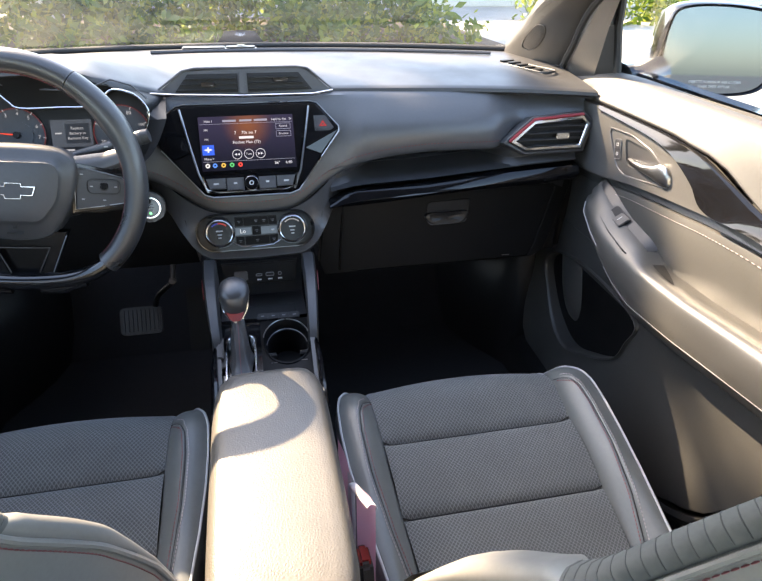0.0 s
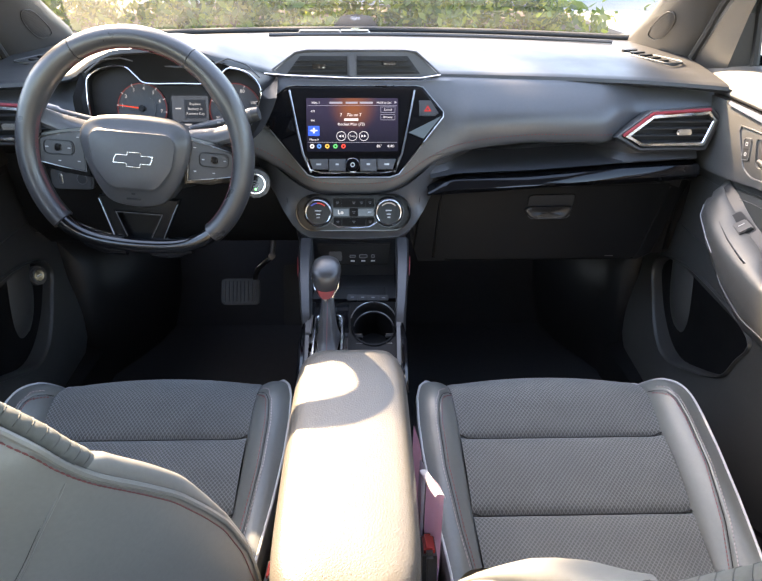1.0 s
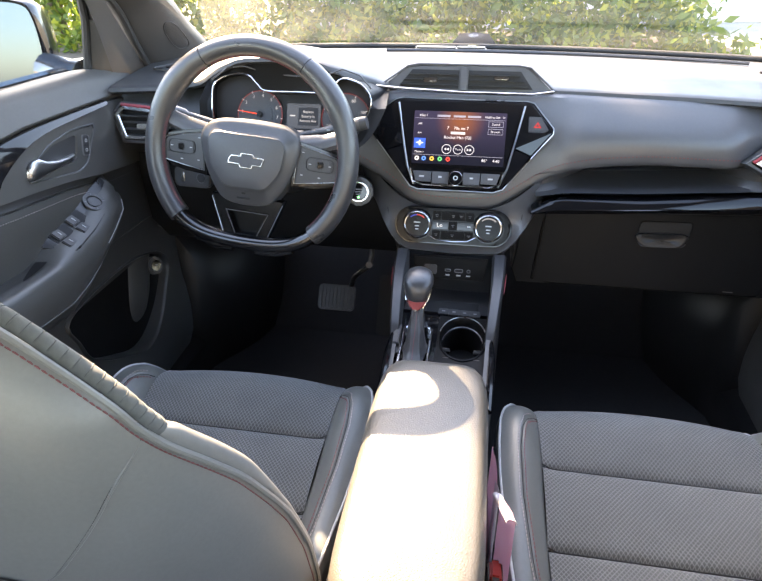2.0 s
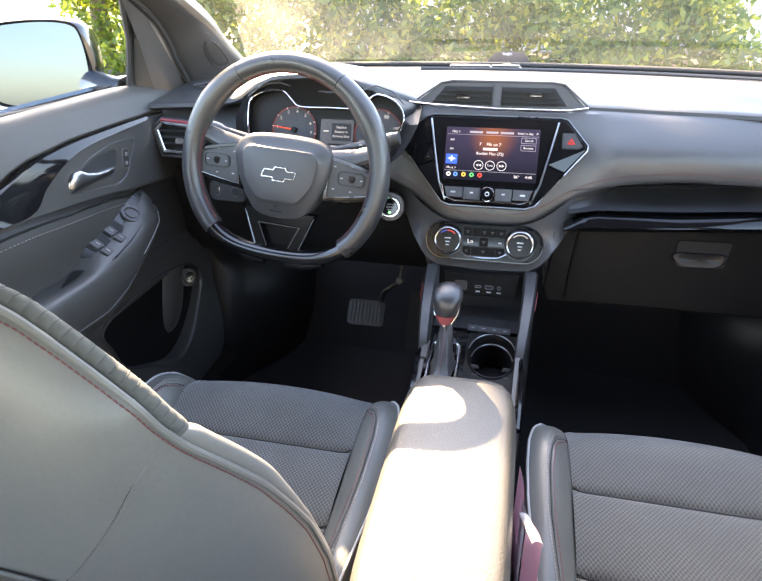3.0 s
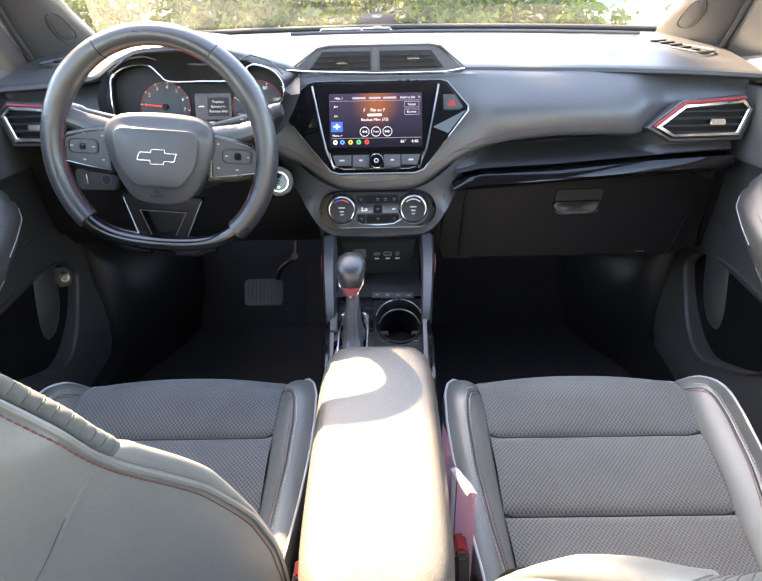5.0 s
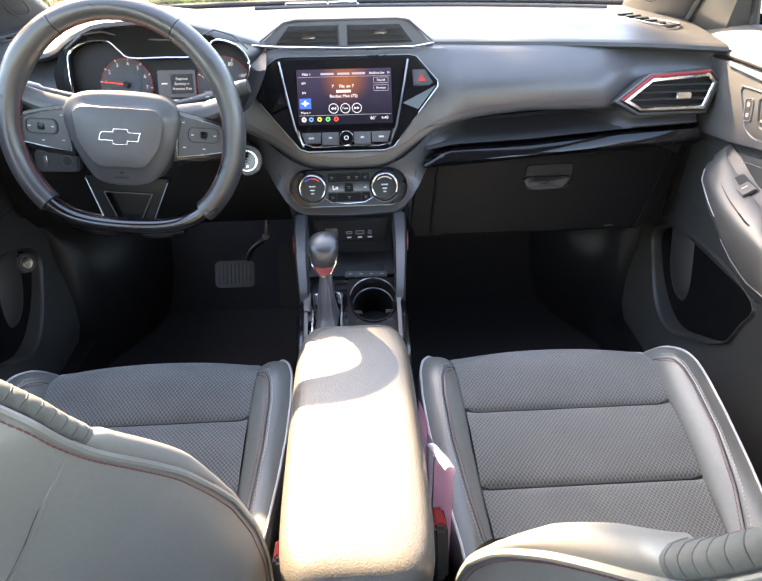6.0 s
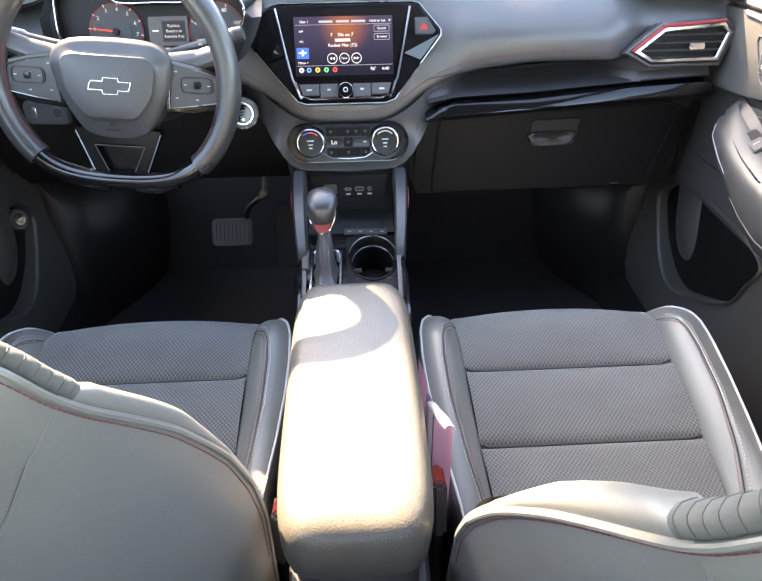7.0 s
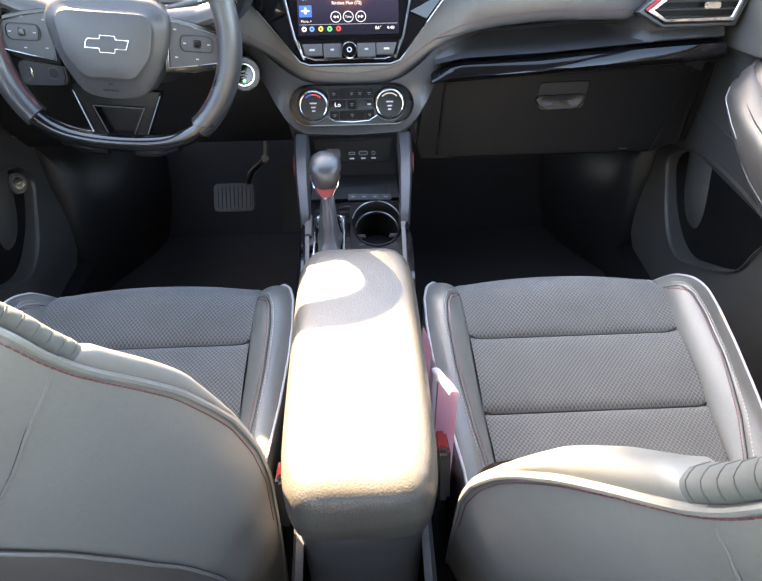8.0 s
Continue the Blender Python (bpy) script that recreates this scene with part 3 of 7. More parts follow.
    ys = sorted(set([p[0] for p in path] + [round(v, 4) for v in np.linspace(0.46, 1.05, 40)]))
    arm = part("armrest", loft([[V(sx * x, y, z) for x, y, z in section(y)] for y in ys], True, True), DOOR_LEATHER, d, "padded black vinyl door armrest", angle=60)
    for y0, y1, k, mt in ((0.46, 0.912, 3, MARK_DIM), (0.945, 1.05, 4, MARK)):
        part("armrest_seam", tube([V(sx * (section(y)[k][0] - 0.0006), y, section(y)[k][2]) for y in np.linspace(y0, y1, 24)], 0.0007, 5), mt, arm)

    def deck(y, s, lift=0.0):
        sec = section(y)
        xi, zt, r = sec[4][0], sec[7][2], rise(y)
        return V(sx * lerp(xi + 0.012, 0.690, s), y, zt + 0.003 + r * s ** 1.2 + lift)

    rows = []
    for i, y in enumerate(np.linspace(0.842, 1.046, 24)):
        e = min(1.0, (i + 0.4) / 3.0)
        rows.append([deck(y, lerp(1.0, s, e), 0.0016 if 0 < s < 1 else -0.002) for s in (0, 0.03, 0.25, 0.5, 0.75, 0.97, 1.0)])
    plt = part("switch_plate", loft(rows), SWITCH_PLATE, arm, "smooth black switch plate")

    def base(y, s, turn=0.0):
        o, ex, ey = deck(y, s, 0.002), deck(y, s + 0.1, 0.002), deck(y + 0.02, s, 0.002)
        u, w = (ey - o).normalized(), (ex - o).normalized() * sx
        w = (w - u * w.dot(u)).normalized()
        mm = Matrix((w, u, w.cross(u))).transposed().to_4x4()
        mm.translation = o
        return mm @ Matrix.Rotation(radians(turn), 4, "Z")

    def switch(y, s, w, l):
        mm = base(y, s, sx * 8)
        well = part("switch_well", slab(rrect(w + 0.006, l + 0.008, 0.003), mm, 0.003, 0.0006, top=0.0008), DARK_PLASTIC, plt)
        part("window_switch", slab(rrect(w, l * 0.62, 0.003), mm @ Matrix.Translation((0, -l * 0.17, 0.0022)) @ Matrix.Rotation(radians(-9), 4, "X"), 0.003, 0.0016, top=0.002), DASH_HARD, well, "black rocker window switch")
        part("icon", box(mm @ Matrix.Translation((0, -l * 0.12, 0.0046)) @ Matrix.Rotation(radians(-9), 4, "X"), w * 0.42, 0.0013, 0.0004, 0), MARK, well)
    if sx < 0:
        for y in (0.928, 0.884):
            for s in (0.34, 0.72):
                switch(y, s, 0.019, 0.036)
        mm = base(0.985, 0.56)
        mc = part("mirror_control", ring(disc(0.021, 28), disc(0.0135, 28), mm, 0.004, 0.0035), DASH_HARD, plt)
        part("mirror_joystick", slab(disc(0.012, 20), mm, 0.003, 0.001, top=0.0032), DASH_HARD, mc)
        for a in range(4):
            part("icon", box(mm @ Matrix.Rotation(radians(45 + 90 * a), 4, "Z") @ Matrix.Translation((0.017, 0, 0.0038)), 0.004, 0.0012, 0.0004, 0), MARK_DIM, mc)
    else:
        switch(0.950, 0.55, 0.024, 0.046)
    # flat dark sheet painted where the grab slot would be in shade
    pts = spline([V(sx * x, y, 0.9075) for y, x in ((0.840, 0.672), (0.80, 0.660), (0.752, 0.657), (0.772, 0.668), (0.815, 0.683), (0.838, 0.685))], 4, True)
    bm = bmesh.new()
    f = bm.faces.new([bm.verts.new(p) for p in pts])
    bmesh.ops.solidify(bm, geom=[f], thickness=0.004)
    part("grab_slot_shade", bm, DARK_PLASTIC, arm)

    # lower panel with the map pocket sunk into it
    cen = (1.03, 0.665)
    low = rpoly([(1.296, 0.83), (0.478, 0.85), (0.480, 0.76), (0.505, 0.655), (0.565, 0.565), (0.66, 0.505), (0.80, 0.465), (1.0, 0.445), (1.24, 0.445), (1.296, 0.50)], 0.02)
    opn = [tuple(p[:2]) for p in spline([V(*p, 0) for p in ((1.182, 0.752), (1.222, 0.728), (1.236, 0.696), (1.212, 0.655), (1.170, 0.608), (1.110, 0.570), (1.050, 0.564), (0.985, 0.592), (0.923, 0.626), (0.885, 0.660), (0.868, 0.706), (0.852, 0.760), (0.95, 0.776), (1.09, 0.774))], 5, True)]
    n = 96
    po, pp = polar(low, cen, n), polar(opn, cen, n)

    def wall(y, z):
        return 0.6985 - 0.016 * table(-z, [(-0.66, 0.0), (-0.52, 1.0)]) - 0.006 * math.exp(-((y - 0.72) / 0.2) ** 2)

    rings = []
    for s in (0, 0.015, 0.08, 0.2, 0.35, 0.5, 0.65, 0.8, 0.92, 1.0):
        ring_ = []
        for (y0, z0), (y1, z1) in zip(po, pp):
            y, z = lerp(y0, y1, s), lerp(z0, z1, s)
            ring_.append(V(sx * (wall(y, z) + (0.02 if s == 0 else 0)), y, z))
        rings.append(ring_)
    part("lower_panel", loft(rings, True), DOOR_LOWER, d, "hard grained lower door panel", angle=60)
    rings = [[V(sx * (wall(*pp[i]) + x), lerp(pp[i][0], cen[0], s), lerp(pp[i][1], cen[1], s)) for i in range(n)] for s, x in ((-0.012, 0.002), (-0.008, -0.004), (0.004, -0.0065), (0.022, -0.005), (0.030, 0.002), (0.036, 0.020), (0.045, 0.030))]
    part("pocket_rim", loft(rings, True), DOOR_LOWER, d, "moulded black plastic map pocket rim", angle=60)
    # pocket's inner shade is painted in with a blacker plastic than the panel
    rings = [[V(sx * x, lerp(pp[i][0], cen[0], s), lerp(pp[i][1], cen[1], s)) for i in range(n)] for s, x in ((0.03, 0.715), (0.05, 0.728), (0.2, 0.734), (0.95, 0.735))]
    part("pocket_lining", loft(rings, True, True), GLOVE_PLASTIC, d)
    # bottle bulge at the front of the pocket
    rows = []
    for z in np.linspace(0.765, 0.60, 12):
        k = math.sqrt(max(0.0, 1 - max(0.0, (0.70 - z) / 0.105) ** 2))
        yc = lerp(1.10, 1.155, (z - 0.60) / 0.165)
        rows.append([(0.733 - 0.034 * k * math.sin(math.pi * q), yc + 0.055 * math.cos(math.pi * q) * (0.5 + 0.5 * k), z) for q in np.linspace(0, 1, 11)])
    part("bottle_holder", skin(rows), DOOR_LOWER, d, "rounded bottle holder in the pocket")
    if sx < 0:
        mm = plane((sx * 0.690, 1.172, 0.722), (-sx * 0.9, -0.35, 0.3))
        bz = part("boot_release_bezel", slab(disc(0.021, 28), mm, 0.012, 0.002, top=0.001), DASH_HARD, d)
        part("boot_release", slab(disc(0.0125, 24), mm, 0.01, 0.001, top=0.0035), PIANO, bz, "round black release switch")
        part("release_ring", ring(disc(0.0148, 28), disc(0.0125, 28), mm, 0.004, 0.004, 0.0006), DASH_SOFT, bz)
        part("release_mark", box(at(mm, 0, 0, 0.0038), 0.011, 0.003, 0.0005, 0), SATIN, bz)
        part("icon", box(at(mm, 0, 0, 0.004), 0.012, 0.003, 0.0006, 0), MARK, bz)
    # sail panel ahead of the glass, glass and its seal
    secs = [[V(sx * x, y, z) for x, y, z in ((0.706, 1.330, 1.122), (0.682, 1.165, 1.296), (0.664, 1.075, 1.345))], [V(sx * x, y, z) for x, y, z in ((0.712, 1.20, 1.148), (0.69, 1.14, 1.25), (0.672, 1.08, 1.33))],
            [V(sx * x, y, z) for x, y, z in ((0.730, 1.155, 1.152), (0.712, 1.158, 1.25), (0.690, 1.13, 1.33))]]
    bm = loft(secs)
    bmesh.ops.solidify(bm, geom=bm.faces[:], thickness=0.015)
    part("sail_panel", bm, DOOR_PLASTIC, d, "dark plastic corner panel by the mirror")
    part("window_post", tube([V(sx * 0.735, 1.150, 1.15), V(sx * 0.716, 1.152, 1.25), V(sx * 0.694, 1.12, 1.34), V(sx * 0.65, 1.0, 1.45)], 0.008, 8), RUBBER, d)
    secs = [[V(sx * x, y, z) for y in np.linspace(1.5 - 1.0 * (z > 1.3) * 0.45 - 0.25, 0.03, 6)] for x, z in ((0.748, 1.14), (0.735, 1.25), (0.69, 1.38), (0.625, 1.495))]
    g = part("window_glass", loft(secs), SIDE_GLASS, d, "clear side window glass")
    g.visible_shadow = False
    part("belt_seal", tube([V(sx * 0.737, 0.03, 1.168), V(sx * 0.738, 0.6, 1.169), V(sx * 0.736, 1.15, 1.158)], 0.006, 6), RUBBER, d)
    return d


def door_mirror(sx):
    t = thing("door_mirror", (sx * 0.80, 1.17, 1.12), "black door mirror with chrome-edged reflecting glass", "mirror", "door mirrors")
    c = V(sx * 1.005, 1.20, 1.190)
    m = plane(c, (-sx * 0.25, -0.965, 0.085))
    out = [tuple(p[:2]) for p in spline([(-0.125, 0.055, 0), (-0.10, 0.088, 0), (0.0, 0.092, 0), (0.10, 0.075, 0), (0.13, 0.03, 0), (0.118, -0.05, 0), (0.08, -0.085, 0), (-0.02, -0.092, 0), (-0.105, -0.08, 0), (-0.128, -0.03, 0)], 5, True)]
    if sx < 0:
        out = [(-p[0], p[1]) for p in out][::-1]
    secs = []
    for s, z in ((0.94, -0.012), (0.985, 0.0), (1.02, -0.006), (1.05, -0.03), (0.98, -0.08), (0.75, -0.12), (0.35, -0.14)):
        secs.append([m @ V(p[0] * s, p[1] * s, z) for p in out])
    bm = loft(secs, True)
    bm.faces.new([bm.verts.new(p) for p in secs[-1]])
    part("mirror_housing", bm, BODY_PAINT, t, "glossy black mirror housing")
    gl = part("mirror_glass", slab([(p[0] * 0.93, p[1] * 0.93) for p in out], at(m, 0, 0, -0.008), 0.004, 0), MIRROR, t, "reflecting mirror glass")
    if sx > 0:
        for k, s in enumerate(("OBJECTS IN MIRROR ARE CLOSER", "THAN THEY APPEAR")):
            words(s, 0.0075, at(m, 0.0, -0.062 - 0.0095 * k, -0.0073), MARK, gl)
    part("mirror_arm", tube([V(sx * 0.75, 1.16, 1.155), V(sx * 0.80, 1.19, 1.150), V(sx * 0.88, 1.22, 1.155)], [0.03, 0.026, 0.03], 10, flat=0.7), BODY_PAINT, t)


for sx in (1, -1):
    door(sx)
    door_mirror(sx)
    # lower middle-pillar trim and the black door seal round the door's rear corner
    rows = [[V(sx * (0.704 + 0.010 * math.sin(math.pi * q)), y, z) for y, q in ((0.70, 0), (0.56, 0.1), (0.45, 0.4), (0.30, 0.7), (0.10, 1.0), (-0.12, 1.0))] for z in (1.17, 1.0, 0.8, 0.6, 0.5, 0.44)]
    part("pillar_lower_trim", loft(rows), DOOR_PLASTIC, cabin, "grained lower pillar trim")
    part("door_seal", tube(spline([V(sx * 0.700, 0.468, 1.10), V(sx * 0.700, 0.470, 0.78), V(sx * 0.698, 0.495, 0.65), V(sx * 0.694, 0.555, 0.555), V(sx * 0.690, 0.65, 0.492), V(sx * 0.688, 0.80, 0.452), V(sx * 0.688, 1.1, 0.435)], 6), 0.013, 8), RUBBER, cabin, "black rubber door seal")
    # kick panel and sill bulge in the footwell
    secs = []
    for yy, xx, hi in ((1.80, 0.52, 1), (1.55, 0.54, 1), (1.42, 0.575, 1), (1.36, 0.605, 1), (1.315, 0.63, 1), (1.27, 0.650, 0), (1.0, 0.665, 0), (0.3, 0.67, 0), (-0.4, 0.67, 0)):
        zs = (0.75, 0.66, 0.55, 0.45, 0.34) if hi else (0.47, 0.455, 0.44, 0.40, 0.34)
        secs.append([V(sx * x, yy, z) for x, z in zip((0.72, xx + 0.03, xx, xx - 0.01, xx - 0.015), zs)])
    part("kick_panel", loft(secs), KICK, cabin, "black plastic footwell side trim")


# ---- dashboard ----
dash = thing("dashboard", (0, 1.3, 0.70), "black soft-touch car dashboard with vents, screen and red stitching", "dashboard")
HOOD = [(-0.56, 0.0), (-0.50, 0.012), (-0.444, 0.044), (-0.403, 0.060), (-0.326, 0.064), (-0.252, 0.053), (-0.189, 0.024), (-0.155, 0.006), (-0.12, 0.0)]
LIP_Y = [(-0.70, 1.135), (-0.62, 1.15), (-0.52, 1.165), (-0.46, 1.12), (-0.33, 1.10), (-0.22, 1.12), (-0.17, 1.18), (-0.12, 1.205), (0.0, 1.212), (0.2, 1.203), (0.4, 1.19), (0.55, 1.172), (0.64, 1.15), (0.70, 1.13)]


def lip_z(x):
    return 1.139 - 0.008 * (x / 0.65) ** 2 + straight(x, HOOD)


def top_z(x, y):
    yb = 1.622 - 0.125 * (x / 0.64) ** 2
    yl = straight(x, LIP_Y)
    s = min(1, max(0, (y - yl) / (yb - yl)))
    z = lerp(1.139 - 0.008 * (x / 0.65) ** 2, 1.152, s) + 0.007 * math.sin(math.pi * s)
    f = max(0.0, 1 - max(0, (y - 1.16)) / 0.36)
    return z + straight(x, HOOD) * f * f * (3 - 2 * f)


rows = []
xs = sorted(set([round(v, 4) for v in np.linspace(-0.69, 0.69, 70)]))
for s in [0, 0.006, 0.02, 0.05] + list(np.linspace(0.1, 1, 19)):
    row = []
    for x in xs:
        yb = 1.622 - 0.125 * (x / 0.64) ** 2
        yl = straight(x, LIP_Y)
        y = lerp(yl, yb, s)
        z = top_z(x, y) - (0.008 if s == 0 else 0.002 if s < 0.01 else 0)
        row.append(V(x, y, z))
    rows.append(row)
under = [[V(p.x, p.y + 0.010, p.z - 0.006) for p in rows[0]], [V(p.x, p.y + 0.03, p.z - 0.004) for p in rows[0]]]
part("top_pad", loft(under[::-1] + rows), DASH_TOP, dash, "grained dark grey dashboard top pad")
# raised rear shelf edge near the glass, and light sensor
part("shelf_groove", tube([V(x, 1.553 - 0.125 * (x / 0.64) ** 2, 1.1565) for x in np.linspace(-0.20, 0.58, 30)], 0.0045, 6, flat=0.7), DASH_HARD, dash)
sens = part("light_sensor", slab(rrect(0.075, 0.032, 0.012), Matrix.Translation((0.0, 1.580, 1.162)), 0.012, 0.004), DASH_HARD, dash)
part("sensor_lens", slab(disc(0.012, 20, 0, 0, 0.6), Matrix.Translation((0.002, 1.580, 1.166)), 0.006, 0.002), CHROME, sens)
part("sensor_shelf", slab(rrect(0.10, 0.03, 0.01), Matrix.Translation((-0.085, 1.588, 1.1605)), 0.008, 0.002), DASH_HARD, dash)
# defroster outlets at both ends
for sx in (1, -1):
    for k in range(6):
        p = V(sx * (0.590 + 0.009 * k), 1.372 - 0.022 * k, 0)
        z = top_z(p.x, p.y)
        mm = Matrix.Translation((p.x, p.y, z + 0.0035)) @ Matrix.Rotation(radians(sx * -14), 4, "Z")
        part("defrost_slot", slab(rrect(0.036 - 0.003 * k, 0.0125, 0.005), mm @ Matrix.Rotation(radians(sx * 30), 4, 'Z'), 0.004, 0), DARK_PLASTIC, dash)
    mm = Matrix.Translation((sx * 0.612, 1.318, top_z(0.612, 1.318) + 0.002)) @ Matrix.Rotation(radians(sx * 22), 4, "Z")
    part("defrost_rim", ring(rrect(0.046, 0.150, 0.015), rrect(0.041, 0.145, 0.013), mm, 0.004, 0.0), DASH_TOP, dash)

# padded band below the lip, down to the stitched edge
STZ = [(-0.70, 1.03), (-0.52, 1.035), (-0.34, 1.036), (-0.253, 1.027), (-0.19, 1.012), (-0.14, 0.984), (-0.096, 0.95), (-0.06, 0.939), (0.0, 0.936), (0.06, 0.939), (0.096, 0.95), (0.14, 0.984), (0.19, 1.012), (0.253, 1.027), (0.34, 1.036), (0.52, 1.035), (0.70, 1.03)]


def stitch_z(x):
    return sum(straight(x + d, STZ) for d in (-0.02, -0.01, 0, 0.01, 0.02)) / 5


def stitch_y(x):
    return 1.138 - 0.012 * (x / 0.6) ** 2 - 0.022 * math.exp(-(x / 0.12) ** 4)


def band_point(x, s):
    z0, z1 = 1.128, stitch_z(x)
    y0, y1 = straight(x, [(-0.7, 1.15), (-0.5, 1.19), (0.5, 1.19), (0.7, 1.15)]), stitch_y(x)
    z = lerp(z0, z1, s)
    y = lerp(y0, y1, s) - 0.022 * math.sin(math.pi * s) * (1 if abs(x) > 0.2 else 0.5)
    y += 0.045 * table(abs(x), [(0.47, 0.0), (0.56, 1.0)])
    return V(x, y, z)


rows = [[band_point(x, s) for x in np.linspace(-0.69, 0.69, 90)] for s in np.linspace(0, 1, 12)]
edge = rows[-1]
rows += [[p + V(0, d, e) for p in edge] for d, e in ((0.001, -0.006), (0.006, -0.011), (0.018, -0.014), (0.05, -0.016))]
rows = [[p + V(0, 0.015, 0.004) for p in rows[0]]] + rows
part("padded_band", loft(rows), DASH_SOFT, dash, "padded black dashboard band with red stitching")
st = bmesh.new()
ln = [band_point(x, 0.93) + V(0, -0.0014, 0.0004) for x in np.linspace(-0.49, 0.49, 300)]
for i in range(0, len(ln) - 1, 2):
    tube([ln[i], ln[i + 1]], 0.0008, 4, bm=st)
part("stitching", st, STITCH, dash, "red thread stitching", kind="stuff")

# centre stack lower pod
rows = []
for s in np.linspace(0, 1, 14):
    row = []
    for x in np.linspace(-0.70, 0.70, 81):
        zt = stitch_z(x) - 0.008
        zb = straight(abs(x), [(0.0, 0.846), (0.09, 0.850), (0.115, 0.866), (0.13, 0.888), (0.16, 0.925), (0.205, 0.945), (0.22, 0.86), (0.7, 0.80)])
        z = lerp(zt, zb, s)
        w = math.exp(-(x / 0.165) ** 8)
        y = lerp(1.175 + 0.03 * s, 1.112 - 0.022 * s + 0.010 * math.sin(math.pi * s), w)
        if abs(x) > 0.21:
            y = 1.225
        row.append(V(x, y, z))
    rows.append(row)
last = rows[-1]
rows += [[p + V(0, 0.02, -0.014) for p in last], [p + V(0, 0.10, -0.03) for p in last]]
part("lower_panel", loft(rows), DASH_SOFT, dash)
for sx in (1, -1):
    part("pod_seam", tube([V(sx * 0.127, 1.140, 0.965), V(sx * 0.130, 1.122, 0.92), V(sx * 0.124, 1.110, 0.885), V(sx * 0.112, 1.098, 0.862)], 0.0012, 5), DARK_PLASTIC, dash)
# hard lower trim either side of the pod and down to the knees
part("knee_panel", loft([[V(x, y, z) for y, z in ((1.185, 0.99), (1.19, 0.92), (1.20, 0.83), (1.26, 0.76), (1.45, 0.74))] for x in np.linspace(-0.69, -0.13, 12)]), DARK_PLASTIC, dash, "black knee panel under the steering column")

# ---- climate controls ----
CM = plane((0, 1.1, 0.90), (0, -0.95, 0.30))
clim = part("climate_panel", slab(rrect(0.218, 0.066, 0.033, 8), at(CM, 0, -0.001, 0.004), 0.03, 0.004), SPOKE_BLACK, dash)
part("panel_groove", ring(rrect(0.224, 0.072, 0.036, 8), rrect(0.2175, 0.0655, 0.0327, 8), at(CM, 0, -0.001, 0.004), 0.01, 0), PIANO, clim)
for sx in (-1, 1):
    km = at(CM, sx * 0.068, 0, 0)
    k = part("climate_knob", slab(disc(0.0221, 40), km, 0.02, 0.001, top=0.0125), SPOKE_BLACK, clim, "round knob with chrome ring")
    part("knob_ring", loft([[km @ V(r * math.cos(q), r * math.sin(q), z) for q in np.linspace(0, 2 * math.pi, 48, endpoint=False)] for r, z in ((0.0280, -0.01), (0.0280, 0.006), (0.0272, 0.0105), (0.0258, 0.0135), (0.0242, 0.0145), (0.0228, 0.0140), (0.0220, 0.0120))], True), CHROME, k)
    part("knob_collar", ring(disc(0.0302, 40), disc(0.0277, 40), km, 0.02, 0.006, 0.0008), PIANO, k)
    for i in range(9):
        a = radians(50 + i * 10)
        col = ((0.02, 0.05, 0.5) if i > 4 else (0.5, 0.02, 0.02)) if sx < 0 else (0.4, 0.4, 0.4)
        if i == 0 or (i in (5,) and sx < 0):
            mt = glow("dial_tick_%s" % ("red" if i == 0 and sx < 0 else "blue" if sx < 0 else "white"), col if i or sx > 0 else (0.6, 0.03, 0.02), 0.12)
        part("dial_tick", box(at(km, 0.0185 * math.cos(a), 0.0185 * math.sin(a), 0.0128) @ Matrix.Rotation(a, 4, "Z"), 0.0022, 0.0030, 0.0006, 0), mt, k)
    for i, (w, y) in enumerate(((0.012, 0.004), (0.008, -0.003), (0.006, -0.009))):
        part("icon", box(at(km, 0, y, 0.0129), w, 0.0022, 0.0006, 0), MARK, k)
for r, y in enumerate((0.0185, 0.0, -0.0185)):
    for c, x in enumerate((-0.031, -0.0145, 0.0005, 0.0155, 0.032)):
        if r == 1 and c != 2:
            continue
        b = part("climate_button", slab(rrect(0.0155, 0.0165, 0.0015), at(CM, x, y, 0.0055), 0.004, 0.0008), GLOVE_PLASTIC, clim)
        if not (c in (1, 3) and r != 0) and not (c == 1):
            part("icon", box(at(CM, x, y + 0.0012, 0.0061), 0.0060, 0.0011, 0.0004, 0), MARK_DIM, b)
            part("icon", box(at(CM, x, y - 0.0016, 0.0061), 0.0036, 0.0011, 0.0004, 0), MARK_DIM, b)
for sx in (-1, 1):
    dp = part("climate_display", slab(rrect(0.031, 0.0145, 0.001), at(CM, sx * 0.0245, 0, 0.0055), 0.004, 0.0005), PIANO, clim)
    if sx < 0:
        words("Lo", 0.011, at(CM, -0.025, 0, 0.0062), ICON, dp)
    else:
        part("icon", box(at(CM, 0.031, 0.0, 0.0062), 0.006, 0.0025, 0.0004, 0), MARK, dp)
part("climate_trim", tube([CM @ V(-0.045, -0.020, 0.006), CM @ V(-0.03, -0.0285, 0.006), CM @ V(0, -0.0305, 0.006), CM @ V(0.03, -0.0285, 0.006), CM @ V(0.045, -0.020, 0.006)], 0.0011, 6), CHROME, clim)

